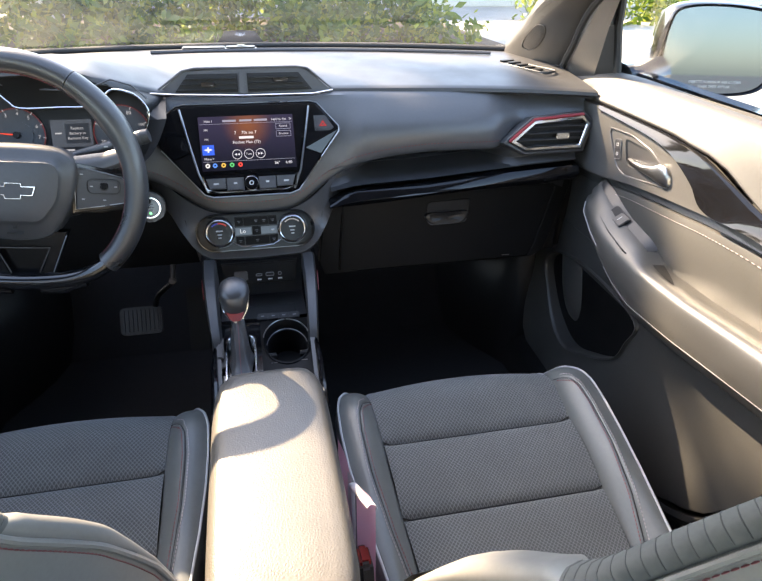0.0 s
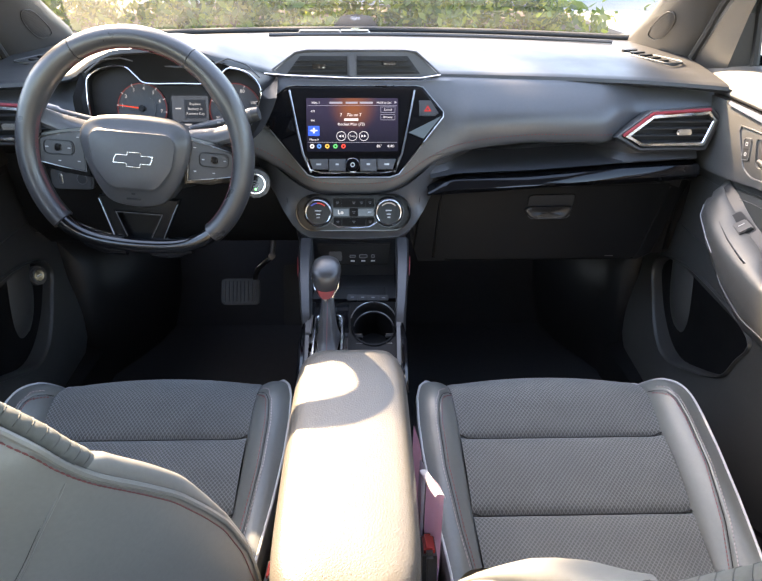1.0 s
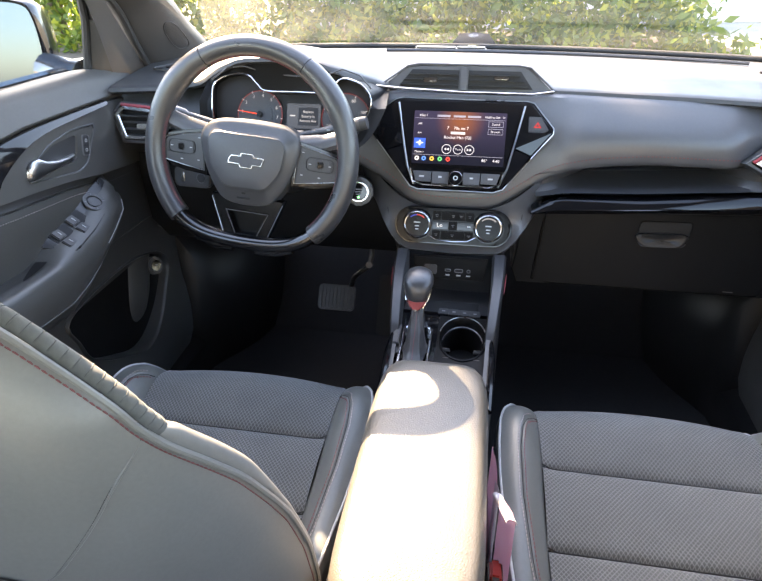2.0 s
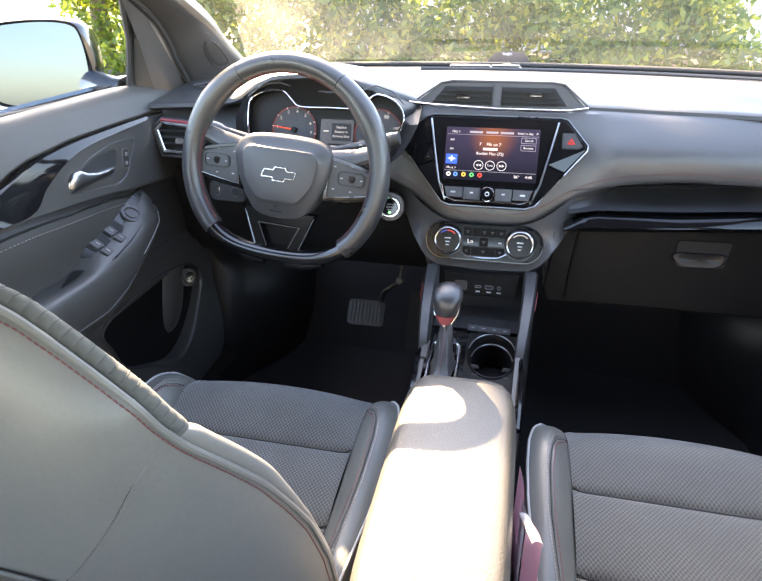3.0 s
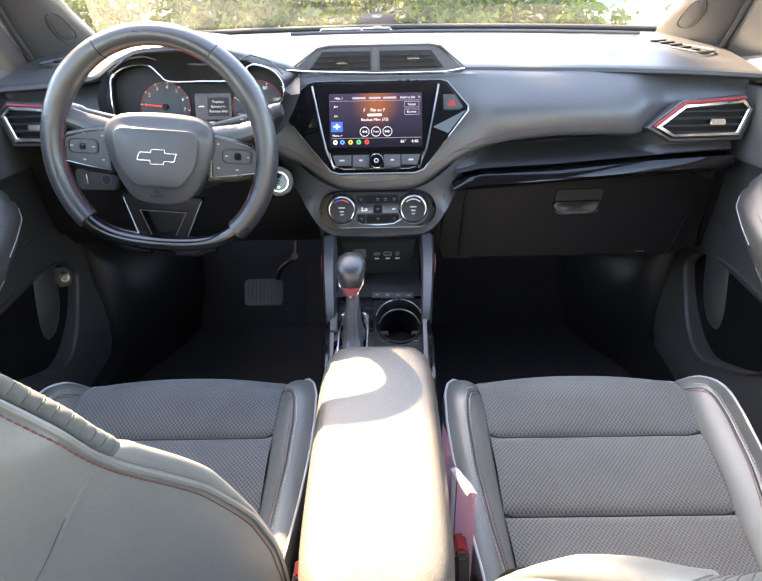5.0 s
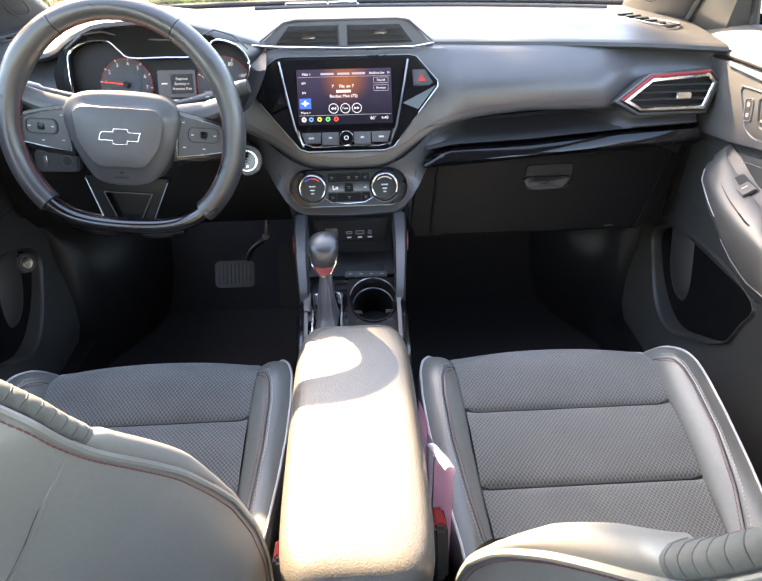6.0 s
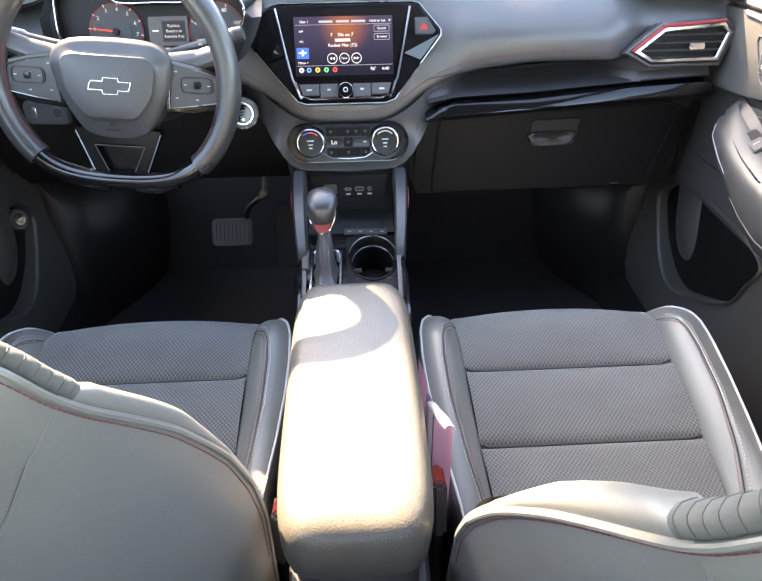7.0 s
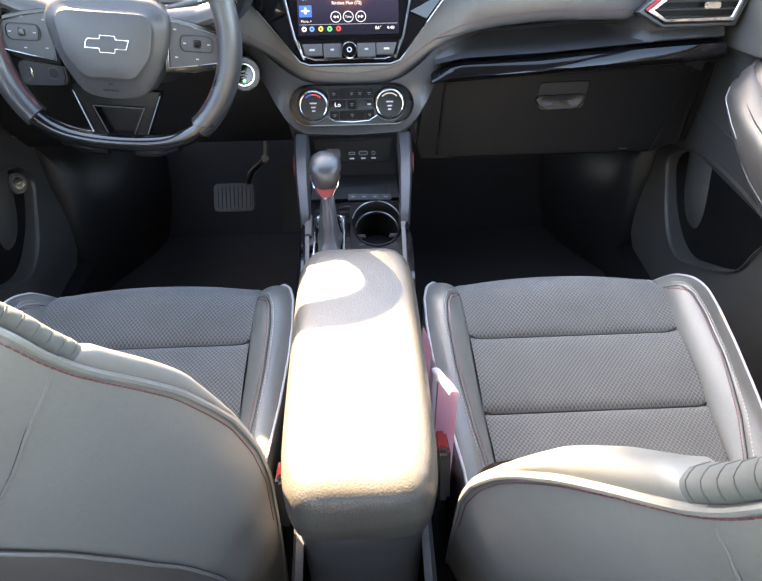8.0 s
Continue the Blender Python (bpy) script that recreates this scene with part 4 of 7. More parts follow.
# ---- centre air vents ----
VM = plane((0, 1.208, 1.150), (0, -0.95, 0.30))
outer = [(-0.160, -0.018), (-0.115, -0.0235), (0.0, -0.024), (0.128, -0.0235), (0.165, -0.017), (0.121, 0.0235), (0.10, 0.0265), (-0.085, 0.0265), (-0.106, 0.0225)]
hous = part("vent_housing", slab(outer, at(VM, 0, 0, 0.004), 0.02, 0.003), DASH_SOFT, dash)
top = [[VM @ V(x, 0.0262 - 0.004 * (abs(x) > 0.1), z) for x in np.linspace(-0.112, 0.125, 20)] for z in (0.003, -0.01, -0.03, -0.06, -0.09)]
for k, row in enumerate(top):
    f = k / 4
    for p in row:
        p.z = lerp(p.z, top_z(p.x, p.y + 0.02) - 0.002, f * f)
        p.y += 0.05 * f
part("vent_hood", loft(top), DASH_TOP, hous)
part("vent_trim", tube([VM @ V(x, y, 0.020) for x, y in ((-0.163, -0.0165), (-0.120, -0.0200), (0.0, -0.0245), (0.128, -0.0245), (0.165, -0.0190))], 0.0028, 8), CHROME, hous, "thin chrome vent trim")
part("vent_rim", tube([VM @ V(x, y, 0.004) for x, y in ((-0.163, -0.0165), (-0.106, 0.0235), (-0.085, 0.0275), (0.10, 0.0275), (0.121, 0.0245), (0.168, -0.0155))], 0.0022, 6), DASH_SOFT, hous)
for sx in (-1, 1):
    op = [(0.009, -0.016), (0.128, -0.014), (0.104, 0.0175), (0.009, 0.0175)] if sx > 0 else [(-0.009, 0.0175), (-0.097, 0.0175), (-0.122, -0.014), (-0.009, -0.016)]
    op = [tuple(p) for p in op]
    o = part("vent_opening", slab(op, at(VM, 0, 0, 0.0052), 0.002, 0), DARK_PLASTIC, hous)
    for i in range(3):
        y = -0.010 + 0.0095 * i
        x1 = 0.120 - 0.009 * i * 0.9
        b = box(at(VM, sx * (0.010 + x1) / 2, y, 0.0065) @ Matrix.Rotation(radians(18), 4, "X"), x1 - 0.012, 0.0018, 0.007, 0.0005)
        part("vent_slat", b, DARK_PLASTIC, hous)
    part("vent_tab", slab(rrect(0.027, 0.0085, 0.004), at(VM, sx * 0.066 + 0.004, 0.002 + 0.003 * sx, 0.010), 0.006, 0.002), CHROME, hous, "chrome vent tab")
part("vent_divider", box(at(VM, 0.0008, 0.0005, 0.004), 0.0155, 0.042, 0.012, 0.002), DASH_SOFT, hous)


def end_vent(sx):
    m = plane((sx * 0.60, 1.125, 1.05 if sx > 0 else 1.062), (0, -0.97, 0.25))
    out = [(-0.0925, -0.009), (-0.042, 0.0295), (0.0635, 0.0375), (0.0800, 0.0205), (0.062, -0.0265), (-0.058, -0.0280)][::-1]
    if sx < 0:
        out = [(-p[0], p[1]) for p in out][::-1]
    d2 = [tuple(p[:2]) for p in out]
    h = part("end_vent", ring(d2, inset(d2, 0.0075), at(m, 0, 0, 0.006), 0.03, 0.0, 0.0018), CHROME, dash, "chrome-framed side air vent")
    part("vent_backing", slab(inset(d2, 0.006), at(m, 0, 0, -0.012), 0.004, 0), DARK_PLASTIC, h)
    part("vent_shroud", ring(inset(d2, -0.008), inset(d2, -0.001), at(m, 0, 0, 0.003), 0.03, 0.0, 0.002), DASH_HARD, h)
    tl = sorted(d2, key=lambda p: p[1])[-2:]
    left = [p for p in d2 if abs(p[0] + sx * 0.0925) < 1e-6][0]
    a, b = sorted(tl, key=lambda p: p[0] * sx)
    pts = [m @ V(left[0] - sx * 0.002, left[1] + 0.001, 0.007), m @ V(a[0], a[1] + 0.0025, 0.007), m @ V(b[0], b[1] + 0.002, 0.007)]
    part("red_accent", tube(pts, 0.0032, 6, flat=0.6), RED, h, "red accent line round the vent")
    for i in range(4):
        y = -0.019 + 0.0125 * i
        xl = (-0.055, -0.073, -0.068, -0.050)[i]
        xr = (0.058, 0.063, 0.068, 0.070)[i]
        bx = box(at(m, sx * (xl + xr) / 2, y, -0.002) @ Matrix.Rotation(radians(20), 4, "X"), xr - xl, 0.0022, 0.010, 0.0007)
        part("vent_slat", bx, DASH_HARD, h)
    part("vent_tab", slab(rrect(0.028, 0.011, 0.004), at(m, sx * 0.022, -0.002, 0.004), 0.006, 0.002), CHROME, h, "chrome vent tab")


for sx in (1, -1):
    end_vent(sx)

# ---- glove box side ----
shelf = []
for x in np.linspace(0.15, 0.66, 30):
    zt = straight(x, [(0.15, 0.962), (0.2, 0.972), (0.34, 0.978), (0.52, 0.992), (0.66, 1.0)])
    f = table(x, [(0.17, 0.0), (0.26, 1.0), (0.45, 1.0), (0.53, 0.0)])
    g = table(x, [(0.49, 0.0), (0.53, 0.016)])
    shelf.append([V(x, 1.135, zt + 0.038), V(x, 1.15 + 0.03 * f - g, zt + 0.026 + 0.004 * f), V(x, 1.15 + 0.07 * f - g, zt + 0.012), V(x, 1.14 + 0.05 * f - g, zt + 0.0), V(x, 1.125, zt - 0.003)])
part("shelf_recess", loft(shelf), DASH_HARD, dash, "narrow open tray in the dashboard")
gs = []
for x in np.linspace(0.145, 0.665, 40):
    zt = straight(x, [(0.145, 0.936), (0.17, 0.950), (0.192, 0.958), (0.34, 0.963), (0.52, 0.980), (0.665, 0.988)])
    zb = straight(x, [(0.145, 0.926), (0.256, 0.9325), (0.436, 0.946), (0.616, 0.955), (0.665, 0.962)])
    gs.append([V(x, 1.14, zt + 0.002), V(x, 1.118, zt), V(x, 1.112, lerp(zt, zb, 0.25)), V(x, 1.109, lerp(zt, zb, 0.6)), V(x, 1.114, zb + 0.002), V(x, 1.125, zb - 0.002), V(x, 1.15, zb - 0.003)])
part("gloss_strip", loft(gs), PIANO, dash, "glossy black dashboard strip")
gb = thing("glove_box", (0.37, 1.17, 0.77), "closed black plastic glove box with recessed latch", "glove box")
GM = plane((0.37, 1.165, 0.85), (0, -0.985, 0.17))
lid_r = rpoly([(-0.205, -0.086), (0.232, -0.085), (0.288, 0.082), (-0.190, 0.066)], 0.012)
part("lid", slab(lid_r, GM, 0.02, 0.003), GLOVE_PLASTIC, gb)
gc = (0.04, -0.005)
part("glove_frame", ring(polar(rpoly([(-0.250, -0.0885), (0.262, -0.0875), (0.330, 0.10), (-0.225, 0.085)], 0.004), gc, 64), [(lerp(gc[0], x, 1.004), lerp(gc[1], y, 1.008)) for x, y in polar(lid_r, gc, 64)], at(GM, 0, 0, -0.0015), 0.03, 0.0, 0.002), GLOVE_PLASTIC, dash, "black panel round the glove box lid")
hp = rpoly([(-0.014, 0.012), (0.083, 0.014), (0.090, 0.057), (-0.010, 0.055)], 0.010)
part("latch_recess", ring(hp, inset(hp, 0.0025), at(GM, 0, 0, 0.0012), 0.002, 0.0), GLOVE_PLASTIC, gb)
# dark plate paints the shadow in the latch hollow
part("latch_shadow_gap", slab(inset(hp, 0.0025), at(GM, 0, 0, 0.0006), 0.001, 0), DARK_PLASTIC, gb)
pc = (0.034, 0.018)
LATCH = surface("latch_plastic", (0.016, 0.016, 0.017), 0.34, spec=0.45, grain=0.1)
edge = polar(rpoly([(-0.003, 0.0045), (0.073, 0.0065), (0.0835, 0.026), (0.078, 0.033), (-0.012, 0.031), (-0.018, 0.024)], 0.006), pc, 48)
paddle = part("latch_paddle", loft([[GM @ V(lerp(pc[0], x, k), lerp(pc[1], y, k), z + 0.0030 * (y < pc[1]) * (1 - k)) for x, y in edge] for k, z in ((1.0, 0.0), (1.0, 0.0050), (0.975, 0.0072), (0.93, 0.0080), (0.80, 0.0074), (0.55, 0.0060), (0.05, 0.0052))], True), LATCH, gb, "curved latch paddle")
# lighter tube paints the lit lower edge of the paddle
part("paddle_lip_glint", tube([GM @ V(x, y, 0.0068) for x, y in ((-0.010, 0.012), (-0.003, 0.0062), (0.010, 0.0054), (0.060, 0.0068), (0.072, 0.0082), (0.078, 0.014))], 0.0010, 6), DASH_SOFT, paddle)
part("lower_tag", box(at(GM, 0.175, -0.078, 0.001), 0.018, 0.0012, 0.0008, 0), MARK_DIM, gb)
fr = [[V(x, y, z) for y, z in ((1.15, 0.955), (1.185, 0.93), (1.19, 0.85), (1.20, 0.765), (1.30, 0.74), (1.6, 0.72))] for x in np.linspace(0.13, 0.70, 10)]
part("glove_surround", loft(fr), DARK_PLASTIC, dash)
cheek = [[V(x, y, z) for x, y in ((0.58, 1.188), (0.64, 1.180), (0.672, 1.178), (0.688, 1.195), (0.697, 1.23), (0.70, 1.30))] for z in np.linspace(1.0, 0.766, 9)]
part("end_cheek", loft(cheek), DARK_PLASTIC, dash)
# lower edge of the dash closing the gap under the glove box
fl = [[V(x, y, z) for y, z in ((1.182, 0.772), (1.195, 0.758), (1.26, 0.745), (1.4, 0.735))] for x in np.linspace(0.14, 0.69, 12)]
part("lower_edge", loft(fl), DASH_HARD, dash)

# ---- touch screen ----
SM = plane((0, 1.142, 1.058), (0, -0.897, 0.442))
house = [(-0.085, -0.092), (-0.07, -0.097), (0.07, -0.097), (0.087, -0.091), (0.170, 0.014), (0.170, 0.024), (0.132, 0.068), (0.12, 0.071), (-0.11, 0.071), (-0.123, 0.068), (-0.176, 0.030), (-0.177, 0.020)]
scr = thing("touch_screen", SM.translation, "glossy black infotainment unit with lit touch screen and buttons", "screen")
part("surround", slab(house, at(SM, 0, 0, 0.002), 0.03, 0.004, segs=3), PIANO, scr)
part("rim", tube([SM @ V(x, y, 0.002) for x, y in house], 0.0011, 6, closed=True), SATIN, scr)
for sx in (1, -1):
    part("side_blade", tube([SM @ V(sx * 0.116, 0.062, 0.005), SM @ V(sx * 0.104, 0.0, 0.008), SM @ V(sx * 0.092, -0.055, 0.008), SM @ V(sx * 0.078, -0.088, 0.006)], 0.0019, 6), SATIN, scr)
    for shape in (((0.109, 0.012, 0.012), (0.167, 0.016, 0.0030), (0.133, -0.026, 0.0035), (0.104, -0.016, 0.0120)), ((0.104, -0.018, 0.0095), (0.131, -0.030, 0.0095), (0.094, -0.080, 0.004), (0.088, -0.055, 0.006))):
        q = [SM @ V(sx * x, y, z) for x, y, z in shape]
        q2 = [p - SM.to_3x3() @ V(0, 0, 0.02) for p in q]
        part("facet", loft([q2, q], True, True), PIANO, scr, angle=20)
bezel = [(-0.0885, -0.056), (0.0885, -0.056), (0.112, 0.060), (-0.112, 0.060)]
part("bezel", slab(bezel, at(SM, 0, 0, 0.006), 0.008, 0.002), PIANO, scr)


def lcd_material():
    ma, nt, bs = bare("screen_picture")
    N, L = nt.nodes, nt.links
    tc = N.new("ShaderNodeTexCoord")
    mp = N.new("ShaderNodeMapping")
    mp.inputs["Location"].default_value = (0, -1.142, -1.058)
    L.new(tc.outputs["Object"], mp.inputs["Vector"])
    sp = N.new("ShaderNodeSeparateXYZ")
    L.new(mp.outputs[0], sp.inputs[0])
    up = N.new("ShaderNodeMapRange")
    up.inputs[1].default_value, up.inputs[2].default_value = -0.035, 0.034
    L.new(sp.outputs["Z"], up.inputs[0])
    cr = N.new("ShaderNodeValToRGB")
    cr.color_ramp.elements[0].color = (0.004, 0.004, 0.010, 1)
    cr.color_ramp.elements[1].color = (0.030, 0.026, 0.060, 1)
    L.new(up.outputs[0], cr.inputs[0])
    ln = N.new("ShaderNodeVectorMath")
    ln.operation = "DISTANCE"
    ln.inputs[1].default_value = (0.002, 0.012, 0.028)
    L.new(mp.outputs[0], ln.inputs[0])
    gw = N.new("ShaderNodeMapRange")
    gw.interpolation_type = "SMOOTHSTEP"
    gw.inputs[1].default_value, gw.inputs[2].default_value = 0.052, 0.0
    L.new(ln.outputs["Value"], gw.inputs[0])
    mx = N.new("ShaderNodeMix")
    mx.data_type = "RGBA"
    mx.inputs[7].default_value = (0.22, 0.075, 0.025, 1)
    L.new(gw.outputs[0], mx.inputs[0])
    L.new(cr.outputs[0], mx.inputs[6])
    L.new(mx.outputs[2], bs.inputs["Emission Color"])
    bs.inputs["Emission Strength"].default_value = 0.13
    bs.inputs["Base Color"].default_value = (0.01, 0.01, 0.012, 1)
    bs.inputs["Roughness"].default_value = 0.12
    bs.inputs["Specular IOR Level"].default_value = 0.2
    return ma


LCD = lcd_material()
lcd = part("display", slab(rrect(0.170, 0.097, 0.002), at(SM, 0, -0.0015, 0.0085), 0.002, 0), LCD, scr, "lit screen with radio menu")
LM = at(SM, 0, 0, 0.0091)
TXT = glow("screen_text", (0.9, 0.9, 0.95), 0.16)
TXT2 = glow("screen_text_dim", (0.5, 0.5, 0.6), 0.1)
BLUE = glow("screen_blue", (0.03, 0.12, 0.75), 0.2)
for text, x, y, s, al in (("Hits 1", -0.067, 0.0385, 0.0062, "CENTER"), ("Hold to Set", 0.059, 0.0385, 0.0058, "CENTER"), ("AM", -0.073, 0.023, 0.0052, "CENTER"), ("FM", -0.073, 0.006, 0.0052, "CENTER"), ("More >", -0.071, -0.0285, 0.0058, "CENTER"),
                          ("7    70s on 7", -0.003, 0.0165, 0.0078, "CENTER"), ("Rocket Man (72)", -0.002, -0.0005, 0.0074, "CENTER"), ("Sound", 0.066, 0.026, 0.0058, "CENTER"), ("Browse", 0.066, 0.0125, 0.0056, "CENTER"),
                          ("Tune", 0.000, -0.0220, 0.0052, "CENTER"), ("86\u00b0", 0.050, -0.0405, 0.0075, "CENTER"), ("4:40", 0.071, -0.0405, 0.0075, "CENTER"), (">", 0.080, 0.0385, 0.008, "CENTER")):
    words(text, s, at(LM, x, y), TXT, lcd)
for x, w in ((-0.030, 0.024), (-0.001, 0.022), (0.026, 0.024)):
    part("menu_bar", box(at(LM, x, 0.0385), w, 0.0036, 0.0003, 0), TXT2, lcd)
part("menu_bar", box(at(LM, -0.002, 0.008), 0.026, 0.0042, 0.0003, 0), TXT, lcd)
part("divider_line", box(at(LM, 0.0, -0.0335), 0.166, 0.0006, 0.0003, 0), TXT2, lcd)
part("divider_line", box(at(LM, 0.0, 0.0335), 0.166, 0.0005, 0.0003, 0), TXT2, lcd)
for y in (0.026, 0.0125):
    part("menu_frame", ring(rrect(0.027, 0.0105, 0.001, 2, 0.066, y), rrect(0.0258, 0.0093, 0.0006, 2, 0.066, y), LM, 0.0002, 0.0002, 0), TXT2, lcd)
bt = part("preset_tile", box(at(LM, -0.0715, -0.0125), 0.021, 0.018, 0.0003, 0), BLUE, lcd)
for a, b in ((0.010, 0.003), (0.003, 0.010), (0.014, 0.0015)):
    part("icon", box(at(LM, -0.0715, -0.012, 0.0003), a, b, 0.0002, 0), TXT, bt)
for x in (-0.021, 0.0, 0.021):
    part("round_key", ring(disc(0.0088, 28, x, -0.022), disc(0.0079, 28, x, -0.022), LM, 0.0002, 0.0002, 0), TXT, lcd)
    if x:
        for k in (-1, 1):
            tri = [(x + k * 0.0025 - 0.002, -0.0245), (x + k * 0.0025 + 0.002, -0.022), (x + k * 0.0025 - 0.002, -0.0195)]
            if x < 0:
                tri = [(2 * (x + k * 0.0025) - p[0], p[1]) for p in tri][::-1]
            part("icon", slab(tri, LM, 0.0001, 0, top=0.0002), TXT, lcd)
for x, c in ((-0.075, (0.8, 0.8, 0.8)), (-0.062, (0.1, 0.3, 0.9)), (-0.047, (0.8, 0.5, 0.1)), (-0.032, (0.1, 0.6, 0.2)), (-0.017, (0.9, 0.08, 0.06))):
    part("app_icon", slab(disc(0.0042, 16, x, -0.0405), LM, 0.0001, 0, top=0.0002), glow("app_icon_glow", c, 0.18), lcd)
    part("icon", box(at(LM, x, -0.0405, 0.0003), 0.0028, 0.0028, 0.0002, 0), PIANO, lcd)
# key row below the screen
row_o = [(-0.0865, -0.060), (-0.080, -0.083), (-0.06, -0.0885), (0.06, -0.0885), (0.080, -0.083), (0.0865, -0.060)]
part("key_row_frame", tube([SM @ V(x, y, 0.008) for x, y in row_o], 0.0015, 6), CHROME, scr)
for i, (x0, x1) in enumerate(((-0.081, -0.046), (-0.0445, -0.0135), (0.0135, 0.0445), (0.046, 0.081))):
    k = part("key", slab([(x0 + (0.006 if i == 0 else 0), -0.0825 if i in (0, 3) else -0.086), (x1 - (0.006 if i == 3 else 0), -0.0825 if i in (0, 3) else -0.086), (x1, -0.0635), (x0, -0.0635)], at(SM, 0, 0, 0.008), 0.006, 0.0012), DASH_SOFT, scr)
    part("icon", box(at(SM, (x0 + x1) / 2, -0.0735, 0.0083), 0.006 if i in (1, 2) else 0.009, 0.0028, 0.0004, 0), MARK, k)
kn = part("volume_knob", slab(disc(0.0115, 32, 0, -0.0755), at(SM, 0, 0, 0.006), 0.004, 0.002, top=0.012), PIANO, scr)
part("knob_ring", ring(disc(0.0128, 32, 0, -0.0755), disc(0.0112, 32, 0, -0.0755), at(SM, 0, 0, 0.006), 0.003, 0.010, 0.0006), CHROME, kn)
part("icon", ring(disc(0.0042, 20, 0, -0.0755), disc(0.0027, 20, 0, -0.0755), at(SM, 0, 0, 0.0183), 0.0004, 0, 0), MARK, kn)
# hazard key
hz = [(0.124, 0.044), (0.125, 0.016), (0.152, 0.014), (0.161, 0.021), (0.146, 0.044)]
hk = part("hazard_key", slab(hz[::-1], at(SM, 0, 0, 0.0055), 0.006, 0.002), DASH_HARD, scr)
tri = [(0.1335, 0.0235), (0.1475, 0.0235), (0.1405, 0.0345)]
part("triangle_icon", ring(tri, inset(tri, 0.0022), at(SM, 0, 0, 0.0062), 0.0004, 0, 0), glow("red_lit", (0.75, 0.05, 0.04), 0.12), hk)


# ---- instrument cluster ----
KM = plane((-0.33, 1.10, 1.09), (0, -0.93, 0.37))
clus = thing("instrument_cluster", KM.translation, "lit instrument cluster with red-needled dials and small display", "gauges")
line = [(-0.118, -0.055), (-0.128, 0.0), (-0.130, 0.035), (-0.126, 0.062), (-0.098, 0.0775), (-0.064, 0.0785), (-0.044, 0.062), (-0.027, 0.0505), (0.03, 0.050), (0.082, 0.0505), (0.10, 0.064), (0.118, 0.076), (0.150, 0.067), (0.170, 0.041), (0.163, 0.008), (0.145, -0.03), (0.12, -0.055)]
sm = [tuple(p[:2]) for p in spline([V(*p, 0) for p in line], 4)]
part("face", slab(sm[::-1], at(KM, 0, 0, -0.012), 0.004, 0), DARK_PLASTIC, clus)
part("chrome_line", tube([KM @ V(*p, 0.006) for p in sm], 0.0019, 8), CHROME, clus)
# near-black plastic stands for the shade round the dials
part("surround", loft([[KM @ V(p[0], p[1], z) for p in sm] for z in (-0.012, 0.005)]), GLOVE_PLASTIC, clus)
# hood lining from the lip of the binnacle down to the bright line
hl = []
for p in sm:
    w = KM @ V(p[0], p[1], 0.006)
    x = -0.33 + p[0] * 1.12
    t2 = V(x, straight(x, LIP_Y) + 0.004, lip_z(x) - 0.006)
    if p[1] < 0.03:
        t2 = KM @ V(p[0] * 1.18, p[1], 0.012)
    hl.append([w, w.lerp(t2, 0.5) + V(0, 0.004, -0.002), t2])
# shade under the hood is put into this lining's near-black colour
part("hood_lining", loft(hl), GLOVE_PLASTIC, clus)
part("upper_line", tube([KM @ V(x, y, 0.016) for x, y in ((-0.128, 0.066), (-0.098, 0.088), (-0.066, 0.091), (-0.02, 0.080), (0.03, 0.076), (0.082, 0.077), (0.118, 0.090), (0.150, 0.080), (0.172, 0.058))], 0.0016, 6), DASH_SOFT, clus)
NUM = glow("dial_numbers", (0.7, 0.7, 0.72), 0.12)
REDLIT = glow("dial_red", (0.45, 0.05, 0.04), 0.03)
for cx, cy, labels, a0, a1, rr in ((-0.0425, 0.010, "1234567", 172, -8, 0.044), (0.122, 0.008, ("20", "40", "60", "80", "100"), 205, 20, 0.046)):
    g = part("dial", slab(disc(rr, 40, cx, cy), at(KM, 0, 0, -0.010), 0.002, 0.001), DASH_HARD, clus)
    part("dial_ring", ring(disc(rr, 48, cx, cy), disc(rr - 0.0016, 48, cx, cy), at(KM, 0, 0, -0.0088), 0.001, 0, 0), REDLIT, g)
    part("dial_core", slab(disc(rr * 0.48, 30, cx + 0.004, cy), at(KM, 0, 0, -0.0092), 0.001, 0), DASH_HARD, g)
    for i, s in enumerate(labels):
        a = radians(lerp(a0, a1, i / (len(labels) - 1)))
        words(s, 0.0085 if len(s) < 3 else 0.007, at(KM, cx + 0.0345 * math.cos(a), cy + 0.0345 * math.sin(a), -0.0086), NUM, g)
        part("tick", box(at(KM, cx + 0.0425 * math.cos(a), cy + 0.0425 * math.sin(a), -0.0086) @ Matrix.Rotation(a, 4, "Z"), 0.0045, 0.001, 0.0004, 0), NUM, g)
    na = radians(172 if cx < 0 else 232)
    part("needle", tube([KM @ V(cx, cy, -0.006), KM @ V(cx + 0.040 * math.cos(na), cy + 0.040 * math.sin(na), -0.006)], [0.0014, 0.0005], 5), glow("needle_red", (0.9, 0.08, 0.04), 0.2), g)
    part("hub", slab(disc(0.0055, 20, cx, cy), at(KM, 0, 0, -0.004), 0.005, 0.001), DARK_PLASTIC, g)
info = part("info_display", slab(rrect(0.064, 0.056, 0.002, 4, 0.0425, 0.004), at(KM, 0, 0, -0.008), 0.003, 0), glow("info_glow", (0.16, 0.18, 0.21), 0.06, 0.25), clus)
